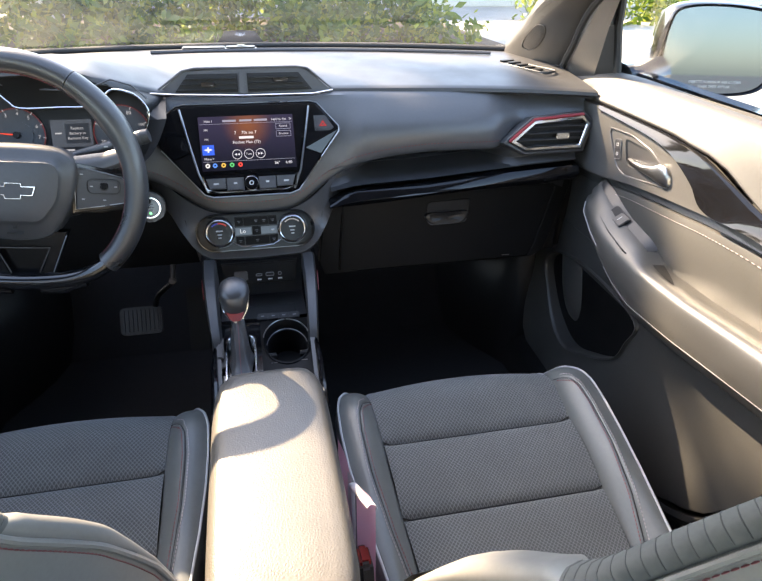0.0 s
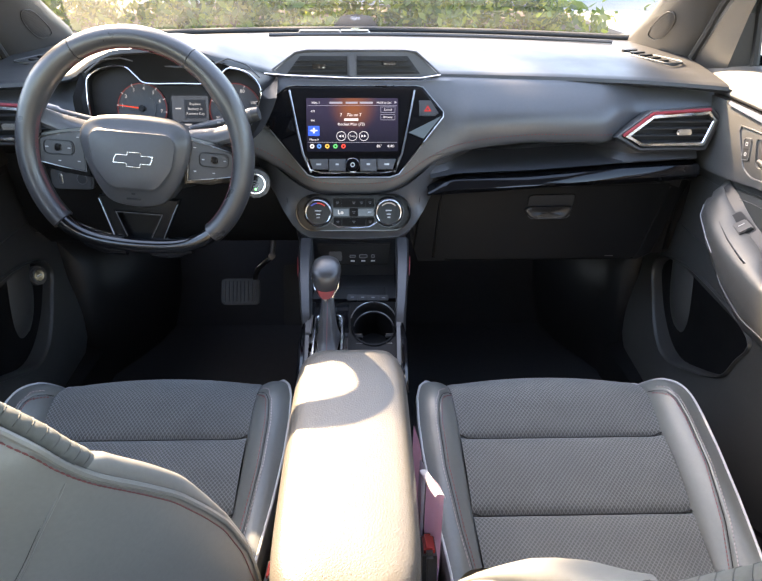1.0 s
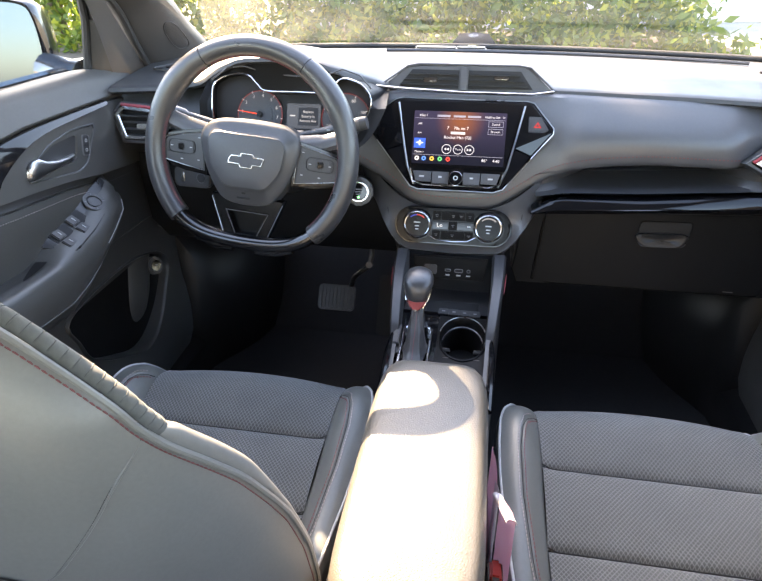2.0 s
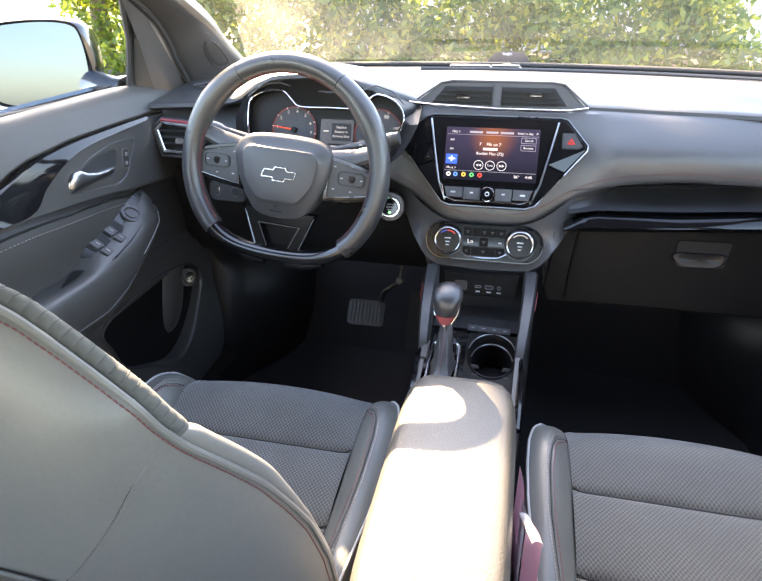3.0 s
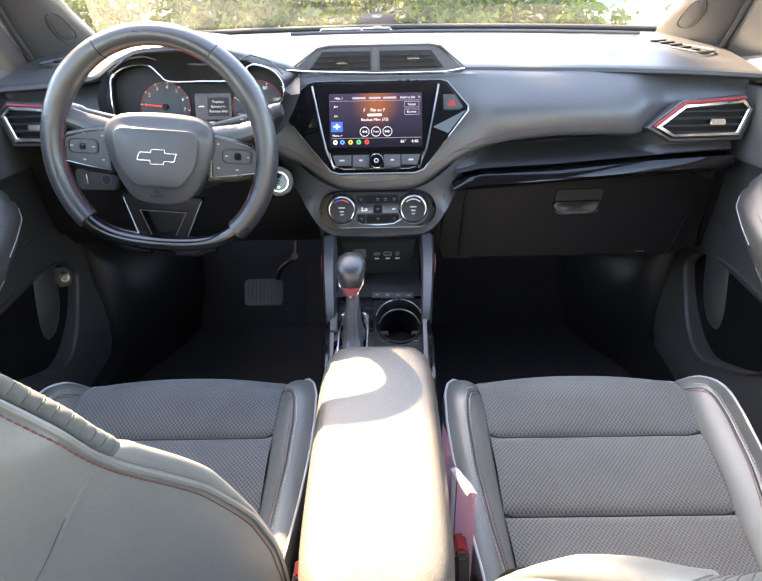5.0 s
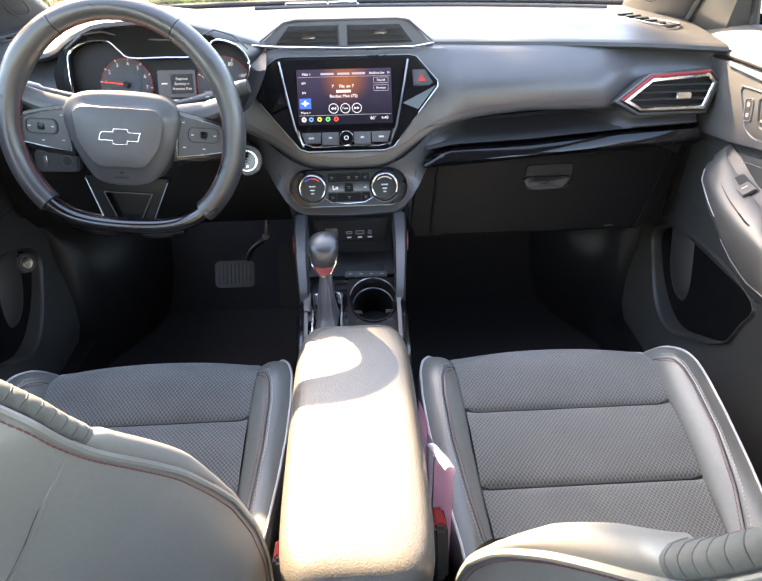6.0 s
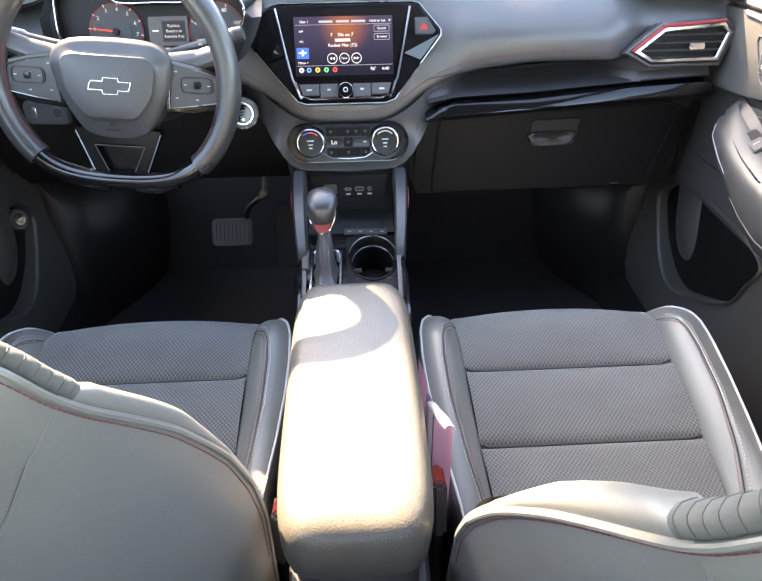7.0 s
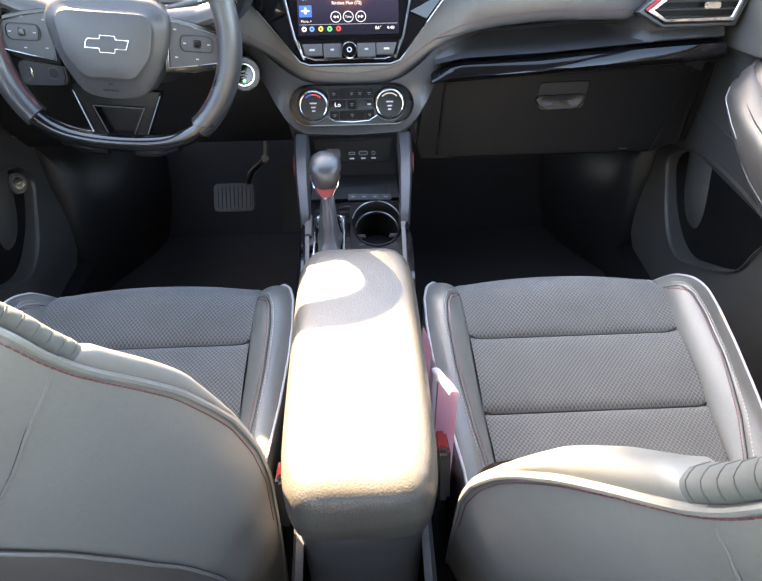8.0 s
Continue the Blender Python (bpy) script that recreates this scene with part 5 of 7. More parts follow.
part("info_panel", slab(rrect(0.038, 0.032, 0.001, 2, 0.0515, 0.009), at(KM, 0, 0, -0.0078), 0.0004, 0), glow("info_dark", (0.03, 0.035, 0.045), 0.1), info)
for i, s in enumerate(("Replace", "Battery in", "Remote Key")):
    words(s, 0.0064, at(KM, 0.0515, 0.0175 - 0.0082 * i, -0.0072), NUM, info)
part("info_strip", box(at(KM, 0.0425, -0.018, -0.0076), 0.063, 0.010, 0.0005, 0), DARK_PLASTIC, info)
for x, w in ((0.034, 0.02), (0.058, 0.004), (0.07, 0.003), (0.018, 0.006)):
    part("info_bar", box(at(KM, x, -0.018, -0.007), w, 0.003, 0.0004, 0), NUM, info)
part("info_bar", box(at(KM, 0.0215, 0.010, -0.0074), 0.010, 0.0022, 0.0004, 0), NUM, info)
part("warning_icon", slab(disc(0.0026, 10, 0.019, 0.0575), at(KM, 0, 0, 0.003), 0.001, 0), REDLIT, clus)
part("warning_icon", box(at(KM, 0.019, 0.0535, 0.003), 0.0055, 0.003, 0.001, 0), REDLIT, clus)

# ---- start button ----
BM_ = plane((-0.190, 1.128, 0.948), (0.12, -0.95, 0.25))
sb = thing("start_button", BM_.translation, "round black start button with chrome ring and green light", "button")
part("button_pod", slab(disc(0.0285, 36), at(BM_, 0, 0, -0.002), 0.05, 0.003, segs=3), DASH_SOFT, sb)
part("button_ring", ring(disc(0.0205, 36), disc(0.0165, 36), BM_, 0.01, 0.003, 0.001), CHROME, sb)
part("button_face", slab(disc(0.0163, 36), BM_, 0.008, 0.001, top=0.001), PIANO, sb)
for y, w in ((0.005, 0.012), (0.0, 0.014), (-0.005, 0.010)):
    part("print_bar", box(at(BM_, 0, y, 0.0012), w, 0.002, 0.0004, 0), MARK_DIM, sb)
part("green_light", slab(disc(0.0022, 12, 0, -0.0105), at(BM_, 0, 0, 0.0012), 0.0004, 0), glow("green_lit", (0.05, 0.75, 0.15), 1.2), sb)

# ---- steering wheel ----
WT = radians(14)
WM = plane((-0.348, 0.981, 1.056), (0, -math.cos(WT), math.sin(WT))) @ Matrix.Rotation(radians(-5), 4, "Z") @ Matrix.Scale(1.06, 4)
whl = thing("steering_wheel", WM.translation, "black leather steering wheel with gloss lower rim and red stitching", "steering wheel")
R0 = 0.163


def rim_point(a):
    x, y = R0 * math.cos(a), R0 * math.sin(a) * (1.03 if math.sin(a) > 0 else 1.0)
    if y < -0.02:
        y = -(abs(y) ** -8 + 0.150 ** -8) ** (-1 / 8)
    return V(x, y, 0)


def rim(a0, a1, n, r, grow=0.0):
    secs = []
    for i in range(n + 1):
        a = radians(lerp(a0, a1, i / n))
        c = rim_point(a)
        d = rim_point(a + 0.01) - rim_point(a - 0.01)
        d.normalize()
        out = V(d.y, -d.x, 0)
        grip = 1 + 0.10 * math.exp(-((math.degrees(a) - 35) / 12) ** 2) + 0.10 * math.exp(-((math.degrees(a) - 145) / 12) ** 2)
        ring_ = []
        for q in range(16):
            t = 2 * math.pi * q / 16
            ring_.append(WM @ (c + out * math.cos(t) * (r + grow) * 0.93 * grip + V(0, 0, 1) * math.sin(t) * (r + grow) * 1.08 * grip))
        secs.append(ring_)
    return loft(secs, True, True)


part("upper_rim", rim(60, 121, 40, 0.0178), WHEEL_LEATHER, whl, "smooth black leather rim")
part("grip", rim(-45, 59.6, 44, 0.0182), WHEEL_LEATHER, whl)
part("grip", rim(121.4, 224, 44, 0.0182), WHEEL_LEATHER, whl)
part("lower_rim", rim(224.3, 314.7, 40, 0.0142), WHEEL_GLOSS, whl, "glossy black flat lower rim")
st = bmesh.new()
for a0, a1 in ((-42, 58), (123, 221), (62, 119)):
    count = int((a1 - a0) / 1.45)
    for k in range(count):
        a, b = radians(lerp(a0, a1, k / count)), radians(lerp(a0, a1, (k + 0.8) / count))
        for low, high in ((0.0030, 0.0085), (0.0085, 0.0030)):
            ends = []
            for q, h in ((a, low), (b, high)):
                c = rim_point(q)
                ends.append(WM @ (c - c.normalized() * (0.0176 - 0.30 * h) + V(0, 0, h)))
            tube(ends, 0.00055, 4, bm=st)
part("stitching", st, STITCH, whl, "red cross-stitched seam", kind="stuff")
# airbag hub
hubp = [(-0.080, 0.036), (-0.055, 0.053), (0.0, 0.057), (0.055, 0.053), (0.080, 0.036), (0.083, 0.012), (0.071, -0.028), (0.053, -0.060), (0.036, -0.075), (0.0, -0.080), (-0.036, -0.075), (-0.053, -0.060), (-0.071, -0.028), (-0.083, 0.012)]
hs = [tuple(p[:2]) for p in spline([V(*p, 0) for p in hubp], 4, True)]
n_ = 80
h_out = polar(hs, (0.0, -0.012), n_)
h_mid = polar(rpoly([(-0.056, 0.034), (0.056, 0.034), (0.064, 0.022), (0.058, -0.018), (0.034, -0.050), (-0.034, -0.050), (-0.058, -0.018), (-0.064, 0.022)], 0.012), (0.0, -0.012), n_)
secs = []
for s, z in ((1.0, -0.03), (1.0, -0.002), (0.992, 0.004), (0.975, 0.0075)):
    secs.append([WM @ V(p[0] * s, (p[1] + 0.012) * s - 0.012, z) for p in h_out])
for s, z in ((0.25, 0.0108), (0.5, 0.0134), (0.74, 0.0160), (0.90, 0.0182), (0.97, 0.0206), (1.0, 0.0218)):
    secs.append([WM @ V(lerp(p[0] * 0.975, q[0], s), lerp((p[1] + 0.012) * 0.975 - 0.012, q[1], s), z) for p, q in zip(h_out, h_mid)])
for s, z in ((0.94, 0.0226), (0.6, 0.0240), (0.1, 0.0245)):
    secs.append([WM @ V(q[0] * s, (q[1] + 0.008) * s - 0.008, z) for q in h_mid])
bm = loft(secs, True)
bm.faces.new([bm.verts.new(p) for p in secs[-1]])
bmesh.ops.remove_doubles(bm, verts=bm.verts, dist=1e-5)
hub = part("airbag_cover", bm, HUB_VINYL, whl, "padded grained airbag cover", angle=40)
EM = at(WM, 0.0, 0.0, 0.0245)
bow = [(-0.034, 0.004), (-0.030, 0.0095), (-0.012, 0.0095), (-0.011, 0.015), (0.013, 0.015), (0.014, 0.0095), (0.034, 0.0095), (0.029, -0.0055), (0.012, -0.0055), (0.011, -0.0115), (-0.013, -0.0115), (-0.014, -0.0055), (-0.036, -0.0055)]
bow = [(p[0] * 0.86 + 0.004, p[1] * 0.86 - 0.007) for p in bow][::-1]
part("emblem", slab(inset(bow, 0.0016), EM, 0.002, 0, top=0.0012), STEEL, hub, "dark badge with chrome edge")
part("emblem_edge", ring(bow, inset(bow, 0.0012), EM, 0.002, 0.0022, 0.0004), CHROME, hub)
part("print_bar", box(at(WM, 0, -0.066, 0.0195), 0.022, 0.003, 0.0006, 0), DARK_PLASTIC, hub)
part("print_bar", box(at(WM, 0, -0.058, 0.020), 0.006, 0.003, 0.0006, 0), DARK_PLASTIC, hub)
# side spokes with button pads
for sx in (1, -1):
    sp = [(0.070, 0.038), (0.110, 0.031), (0.147, 0.024), (0.170, -0.005), (0.152, -0.031), (0.112, -0.038), (0.070, -0.042)]
    arm = [(sx * x, y) for x, y in sp]
    arm = arm if sx < 0 else arm[::-1]
    s1 = part("spoke", slab(arm, at(WM, 0, 0, -0.004), 0.018, 0.004), SPOKE_BLACK, whl)
    part("spoke_back", tube([WM @ V(sx * 0.06, 0.022, -0.012), WM @ V(sx * 0.12, 0.036, -0.014), WM @ V(sx * 0.160, 0.05, -0.006)], [0.020, 0.016, 0.014], 10, flat=0.7), DASH_SOFT, whl)
    pad = [(0.079, 0.029), (0.112, 0.023), (0.143, 0.015), (0.159, -0.007), (0.146, -0.022), (0.112, -0.028), (0.077, -0.033)]
    pad = [(sx * x, y) for x, y in pad]
    pad = pad if sx < 0 else pad[::-1]
    part("pad_edge", ring(inset(pad, -0.005), inset(pad, 0.0002), at(WM, 0, 0, -0.002), 0.004, 0.002, 0.0006), PIANO, s1)
    part("pad_line", tube([WM @ V(x, y, 0.0015) for x, y in pad], 0.0007, 5, closed=True), SATIN, s1)
    part("button_pad", slab(pad, at(WM, 0, 0, 0.0), 0.006, 0.002), DASH_HARD, s1)
    part("button_rocker", slab(rrect(0.044, 0.020, 0.007, 4, sx * 0.117, 0.001), at(WM, 0, 0, 0.002), 0.003, 0.0015), DASH_HARD, s1)
    part("rocker_outline", ring(rrect(0.046, 0.022, 0.008, 4, sx * 0.117, 0.001), rrect(0.0442, 0.0202, 0.0072, 4, sx * 0.117, 0.001), at(WM, 0, 0, 0.0016), 0.002, 0, 0), DARK_PLASTIC, s1)
    part("roller", slab(rrect(0.011, 0.011, 0.003, 4, sx * 0.118, 0.001), at(WM, 0, 0, 0.004), 0.003, 0.002), PIANO, s1)
    for x, y in ((0.101, 0.001), (0.134, 0.001), (0.117, 0.021), (0.117, -0.019), (0.088, 0.018), (0.088, -0.018)):
        part("icon", box(at(WM, sx * x, y, 0.0026 if abs(y) < 0.01 else 0.0004), 0.004, 0.0014, 0.0004, 0), MARK, s1)
# lower spoke in gloss black with a V shape
tri_o = [(-0.062, -0.066), (0.062, -0.066), (0.032, -0.146), (0.024, -0.154), (-0.024, -0.154), (-0.032, -0.146)]
tri_i = [(-0.037, -0.091), (0.037, -0.091), (0.019, -0.131), (0.015, -0.135), (-0.015, -0.135), (-0.019, -0.131)]
lsp = part("lower_spoke", ring(tri_o[::-1], tri_i[::-1], at(WM, 0, 0, -0.004), 0.016, 0.004, 0.003), SPOKE_BLACK, whl, "glossy black V-shaped lower spoke")
part("spoke_plate", slab(tri_i[::-1], at(WM, 0, 0, -0.014), 0.004, 0), SPOKE_BLACK, lsp)
part("plate_line", ring([(x * 1.0, y) for x, y in tri_i[::-1]], inset(tri_i[::-1], 0.0010), at(WM, 0, 0, 0.0004), 0.002, 0, 0), DASH_SOFT, lsp)
for sx in (1, -1):
    part("spoke_edge", tube([WM @ V(sx * 0.061, -0.072, 0.0012), WM @ V(sx * 0.0325, -0.145, 0.0022), WM @ V(sx * 0.026, -0.153, 0.002)], 0.0007, 6), SATIN, lsp)
    part("rim_brace", tube([WM @ V(sx * 0.020, -0.150, -0.002), WM @ V(sx * 0.050, -0.151, -0.002), WM @ V(sx * 0.082, -0.139, -0.001)], [0.013, 0.012, 0.013], 12, flat=0.8), WHEEL_GLOSS, lsp)
    # thin silver tube paints the highlight on the brace's top edge
    part("brace_glint", tube([WM @ V(sx * 0.028, -0.141, 0.006), WM @ V(sx * 0.052, -0.1415, 0.006), WM @ V(sx * 0.080, -0.130, 0.007)], 0.0007, 5), SATIN, lsp)
# column, shroud, stalks
part("column_shroud", tube([WM @ V(0, -0.01, -0.02), WM @ V(0, -0.01, -0.09), WM @ V(0, -0.015, -0.22)], [0.05, 0.062, 0.07], 16), DASH_HARD, whl)
for sx in (1, -1):
    a, b = WM @ V(sx * 0.05, 0.035, -0.06), WM @ V(sx * 0.165, 0.052 + 0.02 * (sx > 0), -0.052)
    sk = part("stalk", tube([a, a.lerp(b, 0.5), a.lerp(b, 0.75), a.lerp(b, 0.8), b], [0.007, 0.0075, 0.008, 0.011, 0.012], 12), DASH_SOFT, whl, "black control stalk")
    part("stalk_end", tube([b, b + (b - a).normalized() * 0.012], [0.0122, 0.011], 12), DASH_HARD, sk)
    for k in (0.55, 0.66):
        part("icon", box(Matrix.Translation(a.lerp(b, k) + V(0, -0.0075, 0.002)), 0.006, 0.001, 0.002, 0), MARK, sk)

# light switch panel by the door
lm_ = plane((-0.545, 1.14, 0.955), (-0.1, -0.97, 0.2))
ls = thing("light_switch", lm_.translation, "small black headlight switch panel beside the column", "switch")
part("switch_panel", slab(rrect(0.085, 0.042, 0.012), lm_, 0.012, 0.003), DASH_SOFT, ls)
part("switch_button", slab(disc(0.009, 20, 0.022, 0.0), lm_, 0.004, 0.001, top=0.003), DASH_HARD, ls)
part("switch_ring", ring(disc(0.0105, 24, 0.022, 0), disc(0.009, 24, 0.022, 0), lm_, 0.003, 0.002, 0), MARK_DIM, ls)
part("switch_roller", slab(rrect(0.008, 0.02, 0.002, 3, -0.02, 0), lm_, 0.004, 0.001, top=0.003), CHROME, ls)

# ---- pedals ----
# lighter rubber than the accelerator pad's
PEDAL_RUBBER = surface("grey_pedal_rubber", (0.055, 0.055, 0.056), 0.45, var=0.15, grain=0.2)
ped = thing("brake_pedal", (-0.275, 1.36, 0.50), "black rubber brake pedal on a steel arm", "pedal")
pm = plane((-0.277, 1.25, 0.630), (0, -0.8, 0.6))
pad = part("pedal_pad", slab(rrect(0.090, 0.062, 0.010), pm, 0.012, 0.003), PEDAL_RUBBER, ped)
for i in range(9):
    part("pad_rib", box(at(pm, -0.036 + 0.009 * i, 0, 0.001), 0.0040, 0.050, 0.004, 0.001), PEDAL_RUBBER, pad)
part("pedal_arm", tube(spline([pm @ V(0.03, 0.02, -0.012), V(-0.235, 1.272, 0.676), V(-0.212, 1.262, 0.702), V(-0.194, 1.262, 0.725), V(-0.19, 1.30, 0.80)], 4), 0.006, 8), STEEL, ped, "bare steel pedal arm")
part("arm_bolt", slab(disc(0.008, 12), plane((-0.195, 1.252, 0.722), (0, -1, 0.2)), 0.01, 0.002), STEEL, ped)
ped2 = thing("accelerator_pedal", (-0.16, 1.36, 0.45), "black hanging accelerator pedal in the footwell", "pedal")
part("pedal_pad", slab(rrect(0.05, 0.15, 0.008), plane((-0.155, 1.28, 0.60), (0, -0.85, 0.5)), 0.014, 0.004), RUBBER, ped2)

# ---- centre console ----
con = thing("centre_console", (0, 0.8, 0.40), "black centre console with gear lever surround, cup holders and ports", "console")
sides = []
for y, w, z in ((0.30, 0.074, 0.70), (0.5, 0.078, 0.715), (0.74, 0.084, 0.745), (0.85, 0.087, 0.772), (0.92, 0.089, 0.782), (1.0, 0.092, 0.80), (1.08, 0.098, 0.83), (1.16, 0.105, 0.84)):
    sides.append([V(-w - 0.012, y, 0.38), V(-w - 0.006, y, z - 0.06), V(-w, y, z - 0.008), V(-w + 0.004, y, z), V(-w + 0.012, y, z)])
for sx in (1, -1):
    part("side_wall", loft([[V(p.x * (-sx), p.y, p.z) for p in s] for s in sides]), DASH_HARD, con)
DECK_Y = [(0.70, 0.742), (0.80, 0.752), (0.88, 0.760), (0.955, 0.768), (0.978, 0.770)]
part("deck", loft([[V(x, y, z) for x in np.linspace(-0.080, -0.0085, 5)] for y, z in DECK_Y]), PIANO, con, "gloss black console deck")
part("deck", loft([[V(x, y, z) for x in np.linspace(-0.0085, 0.081, 5)] for y, z in DECK_Y[:2] + [(0.846, 0.7566)]]), GLOVE_PLASTIC, con)
CUP = (0.0365, 0.914, 0.0410, 0.0580)
o_ = polar([(-0.0085, 0.846), (0.081, 0.846), (0.081, 0.978), (-0.0085, 0.978)], CUP[:2], 64, 0.01)
part("cup_deck", loft([[V(x, y, straight(y, DECK_Y)) for x, y in o_], [V(CUP[0] + CUP[2] * math.cos(q), CUP[1] + CUP[3] * math.sin(q), straight(CUP[1] + CUP[3] * math.sin(q), DECK_Y) + 0.001) for q in (0.01 + 2 * math.pi * i / 64 for i in range(64))]], True), GLOVE_PLASTIC, con)
bin_ = [[V(x, y, z) for x in np.linspace(-0.082, 0.082, 7)] for y, z in ((0.990, 0.770), (0.996, 0.752), (1.06, 0.748), (1.115, 0.75), (1.118, 0.80), (1.10, 0.85))]
part("storage_bin", loft(bin_), DASH_HARD, con)
usbm = plane((0.0, 1.072, 0.822), (0, -0.97, 0.24))
up = part("port_panel", slab([(-0.073, 0.022), (-0.066, -0.022), (0.066, -0.022), (0.073, 0.022)], usbm, 0.006, 0.003), GLOVE_PLASTIC, con)
for x, w, h in ((-0.003, 0.012, 0.005), (0.018, 0.0165, 0.0075), (0.037, 0.007, 0.007)):
    pt = part("port", ring(rrect(w, h, min(w, h) * 0.4, 4, x, -0.004), rrect(w - 0.002, h - 0.002, min(w, h) * 0.3, 4, x, -0.004), usbm, 0.002, 0.0012, 0), MARK_DIM, up)
    part("port_hole", slab(rrect(w - 0.002, h - 0.002, min(w, h) * 0.3, 4, x, -0.004), usbm, 0.001, 0, top=0.0004), DARK_PLASTIC, pt)
    part("icon", box(at(usbm, x, -0.0135, 0.0006), 0.008, 0.0025, 0.0004, 0), MARK, pt)
part("port_blank", slab(rrect(0.026, 0.020, 0.004, 4, -0.037, -0.004), usbm, 0.002, 0.001, top=0.001), DASH_HARD, up)
part("bin_pad", box(Matrix.Translation((0.012, 1.03, 0.7505)) @ Matrix.Rotation(radians(3), 4, "X"), 0.10, 0.06, 0.003, 0.001), RUBBER, con)
# silver-black posts from the dash down to the deck
for sx in (1, -1):
    secs = []
    for p, w in zip(spline([V(sx * 0.094, 1.085, 0.850), V(sx * 0.092, 1.02, 0.835), V(sx * 0.088, 0.96, 0.815), V(sx * 0.084, 0.915, 0.790), V(sx * 0.082, 0.895, 0.772)], 5), np.linspace(0.013, 0.008, 21)):
        secs.append([p + V(-w, 0.004, -0.03), p + V(-w, 0, -0.002), p + V(-w * 0.7, -0.002, 0.003), p + V(w * 0.7, -0.002, 0.003), p + V(w, 0, -0.002), p + V(w, 0.006, -0.05)])
    po = part("console_post", loft(secs, True, True), DASH_HARD, con, "satin dark console post")
    part("red_accent", tube([V(sx * 0.1080, 1.045, 0.831), V(sx * 0.1060, 1.02, 0.822), V(sx * 0.1045, 1.0, 0.814)], [0.0006, 0.0015, 0.0006], 6), RED, po)
    part("deck_rail", tube([V(sx * 0.085, 0.90, 0.775), V(sx * 0.087, 0.85, 0.771), V(sx * 0.084, 0.74, 0.752)], [0.004, 0.006, 0.006], 8), PIANO, con)
# drive mode keys
for i in range(4):
    x = 0.0 + 0.0195 * (i - 0.15)
    mm = Matrix.Translation((x, 0.983, 0.7775 - 0.0006 * i)) @ Matrix.Rotation(radians(32), 4, "X")
    k = part("mode_key", slab(rrect(0.0190, 0.013, 0.002), mm, 0.012, 0.0012), DARK_PLASTIC, con)
    part("icon", box(mm @ Matrix.Translation((0, 0, 0.0005)), 0.006, 0.0018, 0.0004, 0), MARK_DIM, k)
# cup holders: a double well with a stepped lip and gripping tabs
def well(k, dz, a):
    y = CUP[1] + CUP[3] * k * math.sin(a)
    return V(CUP[0] + CUP[2] * k * math.cos(a), y, straight(y, DECK_Y) + dz)


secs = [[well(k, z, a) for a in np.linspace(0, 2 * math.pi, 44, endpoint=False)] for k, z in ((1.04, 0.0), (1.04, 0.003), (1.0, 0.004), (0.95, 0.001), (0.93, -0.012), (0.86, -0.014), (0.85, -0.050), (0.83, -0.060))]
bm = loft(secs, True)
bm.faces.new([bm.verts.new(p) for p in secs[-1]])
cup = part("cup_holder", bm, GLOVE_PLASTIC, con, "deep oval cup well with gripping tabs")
for k, z, w in ((1.01, 0.0040, 0.0011), (0.90, -0.0130, 0.0009)):
    part("cup_rim", tube([well(k, z, a) for a in np.linspace(0.2, 2.94, 36)], w, 6), SATIN, cup)
for sx in (1, -1):
    for y, dx in ((0.886, 0.0), (0.858, -0.006)):
        tm = Matrix.Translation((CUP[0] + sx * (0.0290 + dx), y, 0.758)) @ Matrix.Rotation(radians(14), 4, "X")
        tab = part("cup_tab", slab(rrect(0.0185, 0.008, 0.003), tm, 0.007, 0.0015), GLOVE_PLASTIC, cup)
        part("tab_edge", tube([tm @ V(x_, 0.0035, 0.0) for x_ in (-0.008, 0.0, 0.008)], 0.0006, 5), SATIN, tab)
# parking brake switch
bk = part("brake_switch", box(Matrix.Translation((-0.0775, 0.893, 0.776)) @ Matrix.Rotation(radians(8), 4, "X"), 0.011, 0.052, 0.010, 0.002), DASH_HARD, con)
part("red_light", slab(disc(0.0022, 10), Matrix.Translation((-0.0775, 0.909, 0.785)), 0.002, 0), glow("red_orange_lit", (0.9, 0.12, 0.03), 1.2), bk)

# shift lock key beside the gear lever
km = Matrix.Translation((-0.0755, 0.888, 0.766)) @ Matrix.Rotation(radians(4), 4, "X") @ Matrix.Rotation(radians(6), 4, "Z")
key = part("shift_key", slab(rrect(0.011, 0.074, 0.004), km, 0.006, 0.0015, top=0.004), DASH_HARD, con, "narrow black key with red light")
part("red_light", slab(disc(0.0028, 14, 0, 0.026), at(km, 0, 0, 0.004), 0.001, 0.0003, top=0.0006), glow("red_lit", (0.8, 0.05, 0.03), 0.5), key)

# gear lever with gaiter
GAITER = surface("gaiter_leather", (0.060, 0.058, 0.058), 0.36, grain=0.3)
gl = thing("gear_lever", (-0.043, 0.89, 0.765), "black gear lever with leather gaiter, silver collar and red flash", "gear lever")
part("gate_frame", ring(rrect(0.052, 0.135, 0.01), rrect(0.044, 0.127, 0.008), Matrix.Translation((-0.043, 0.860, 0.768)) @ Matrix.Rotation(radians(4), 4, "X"), 0.006, 0.004, 0.001), CHROME, gl)
secs = []
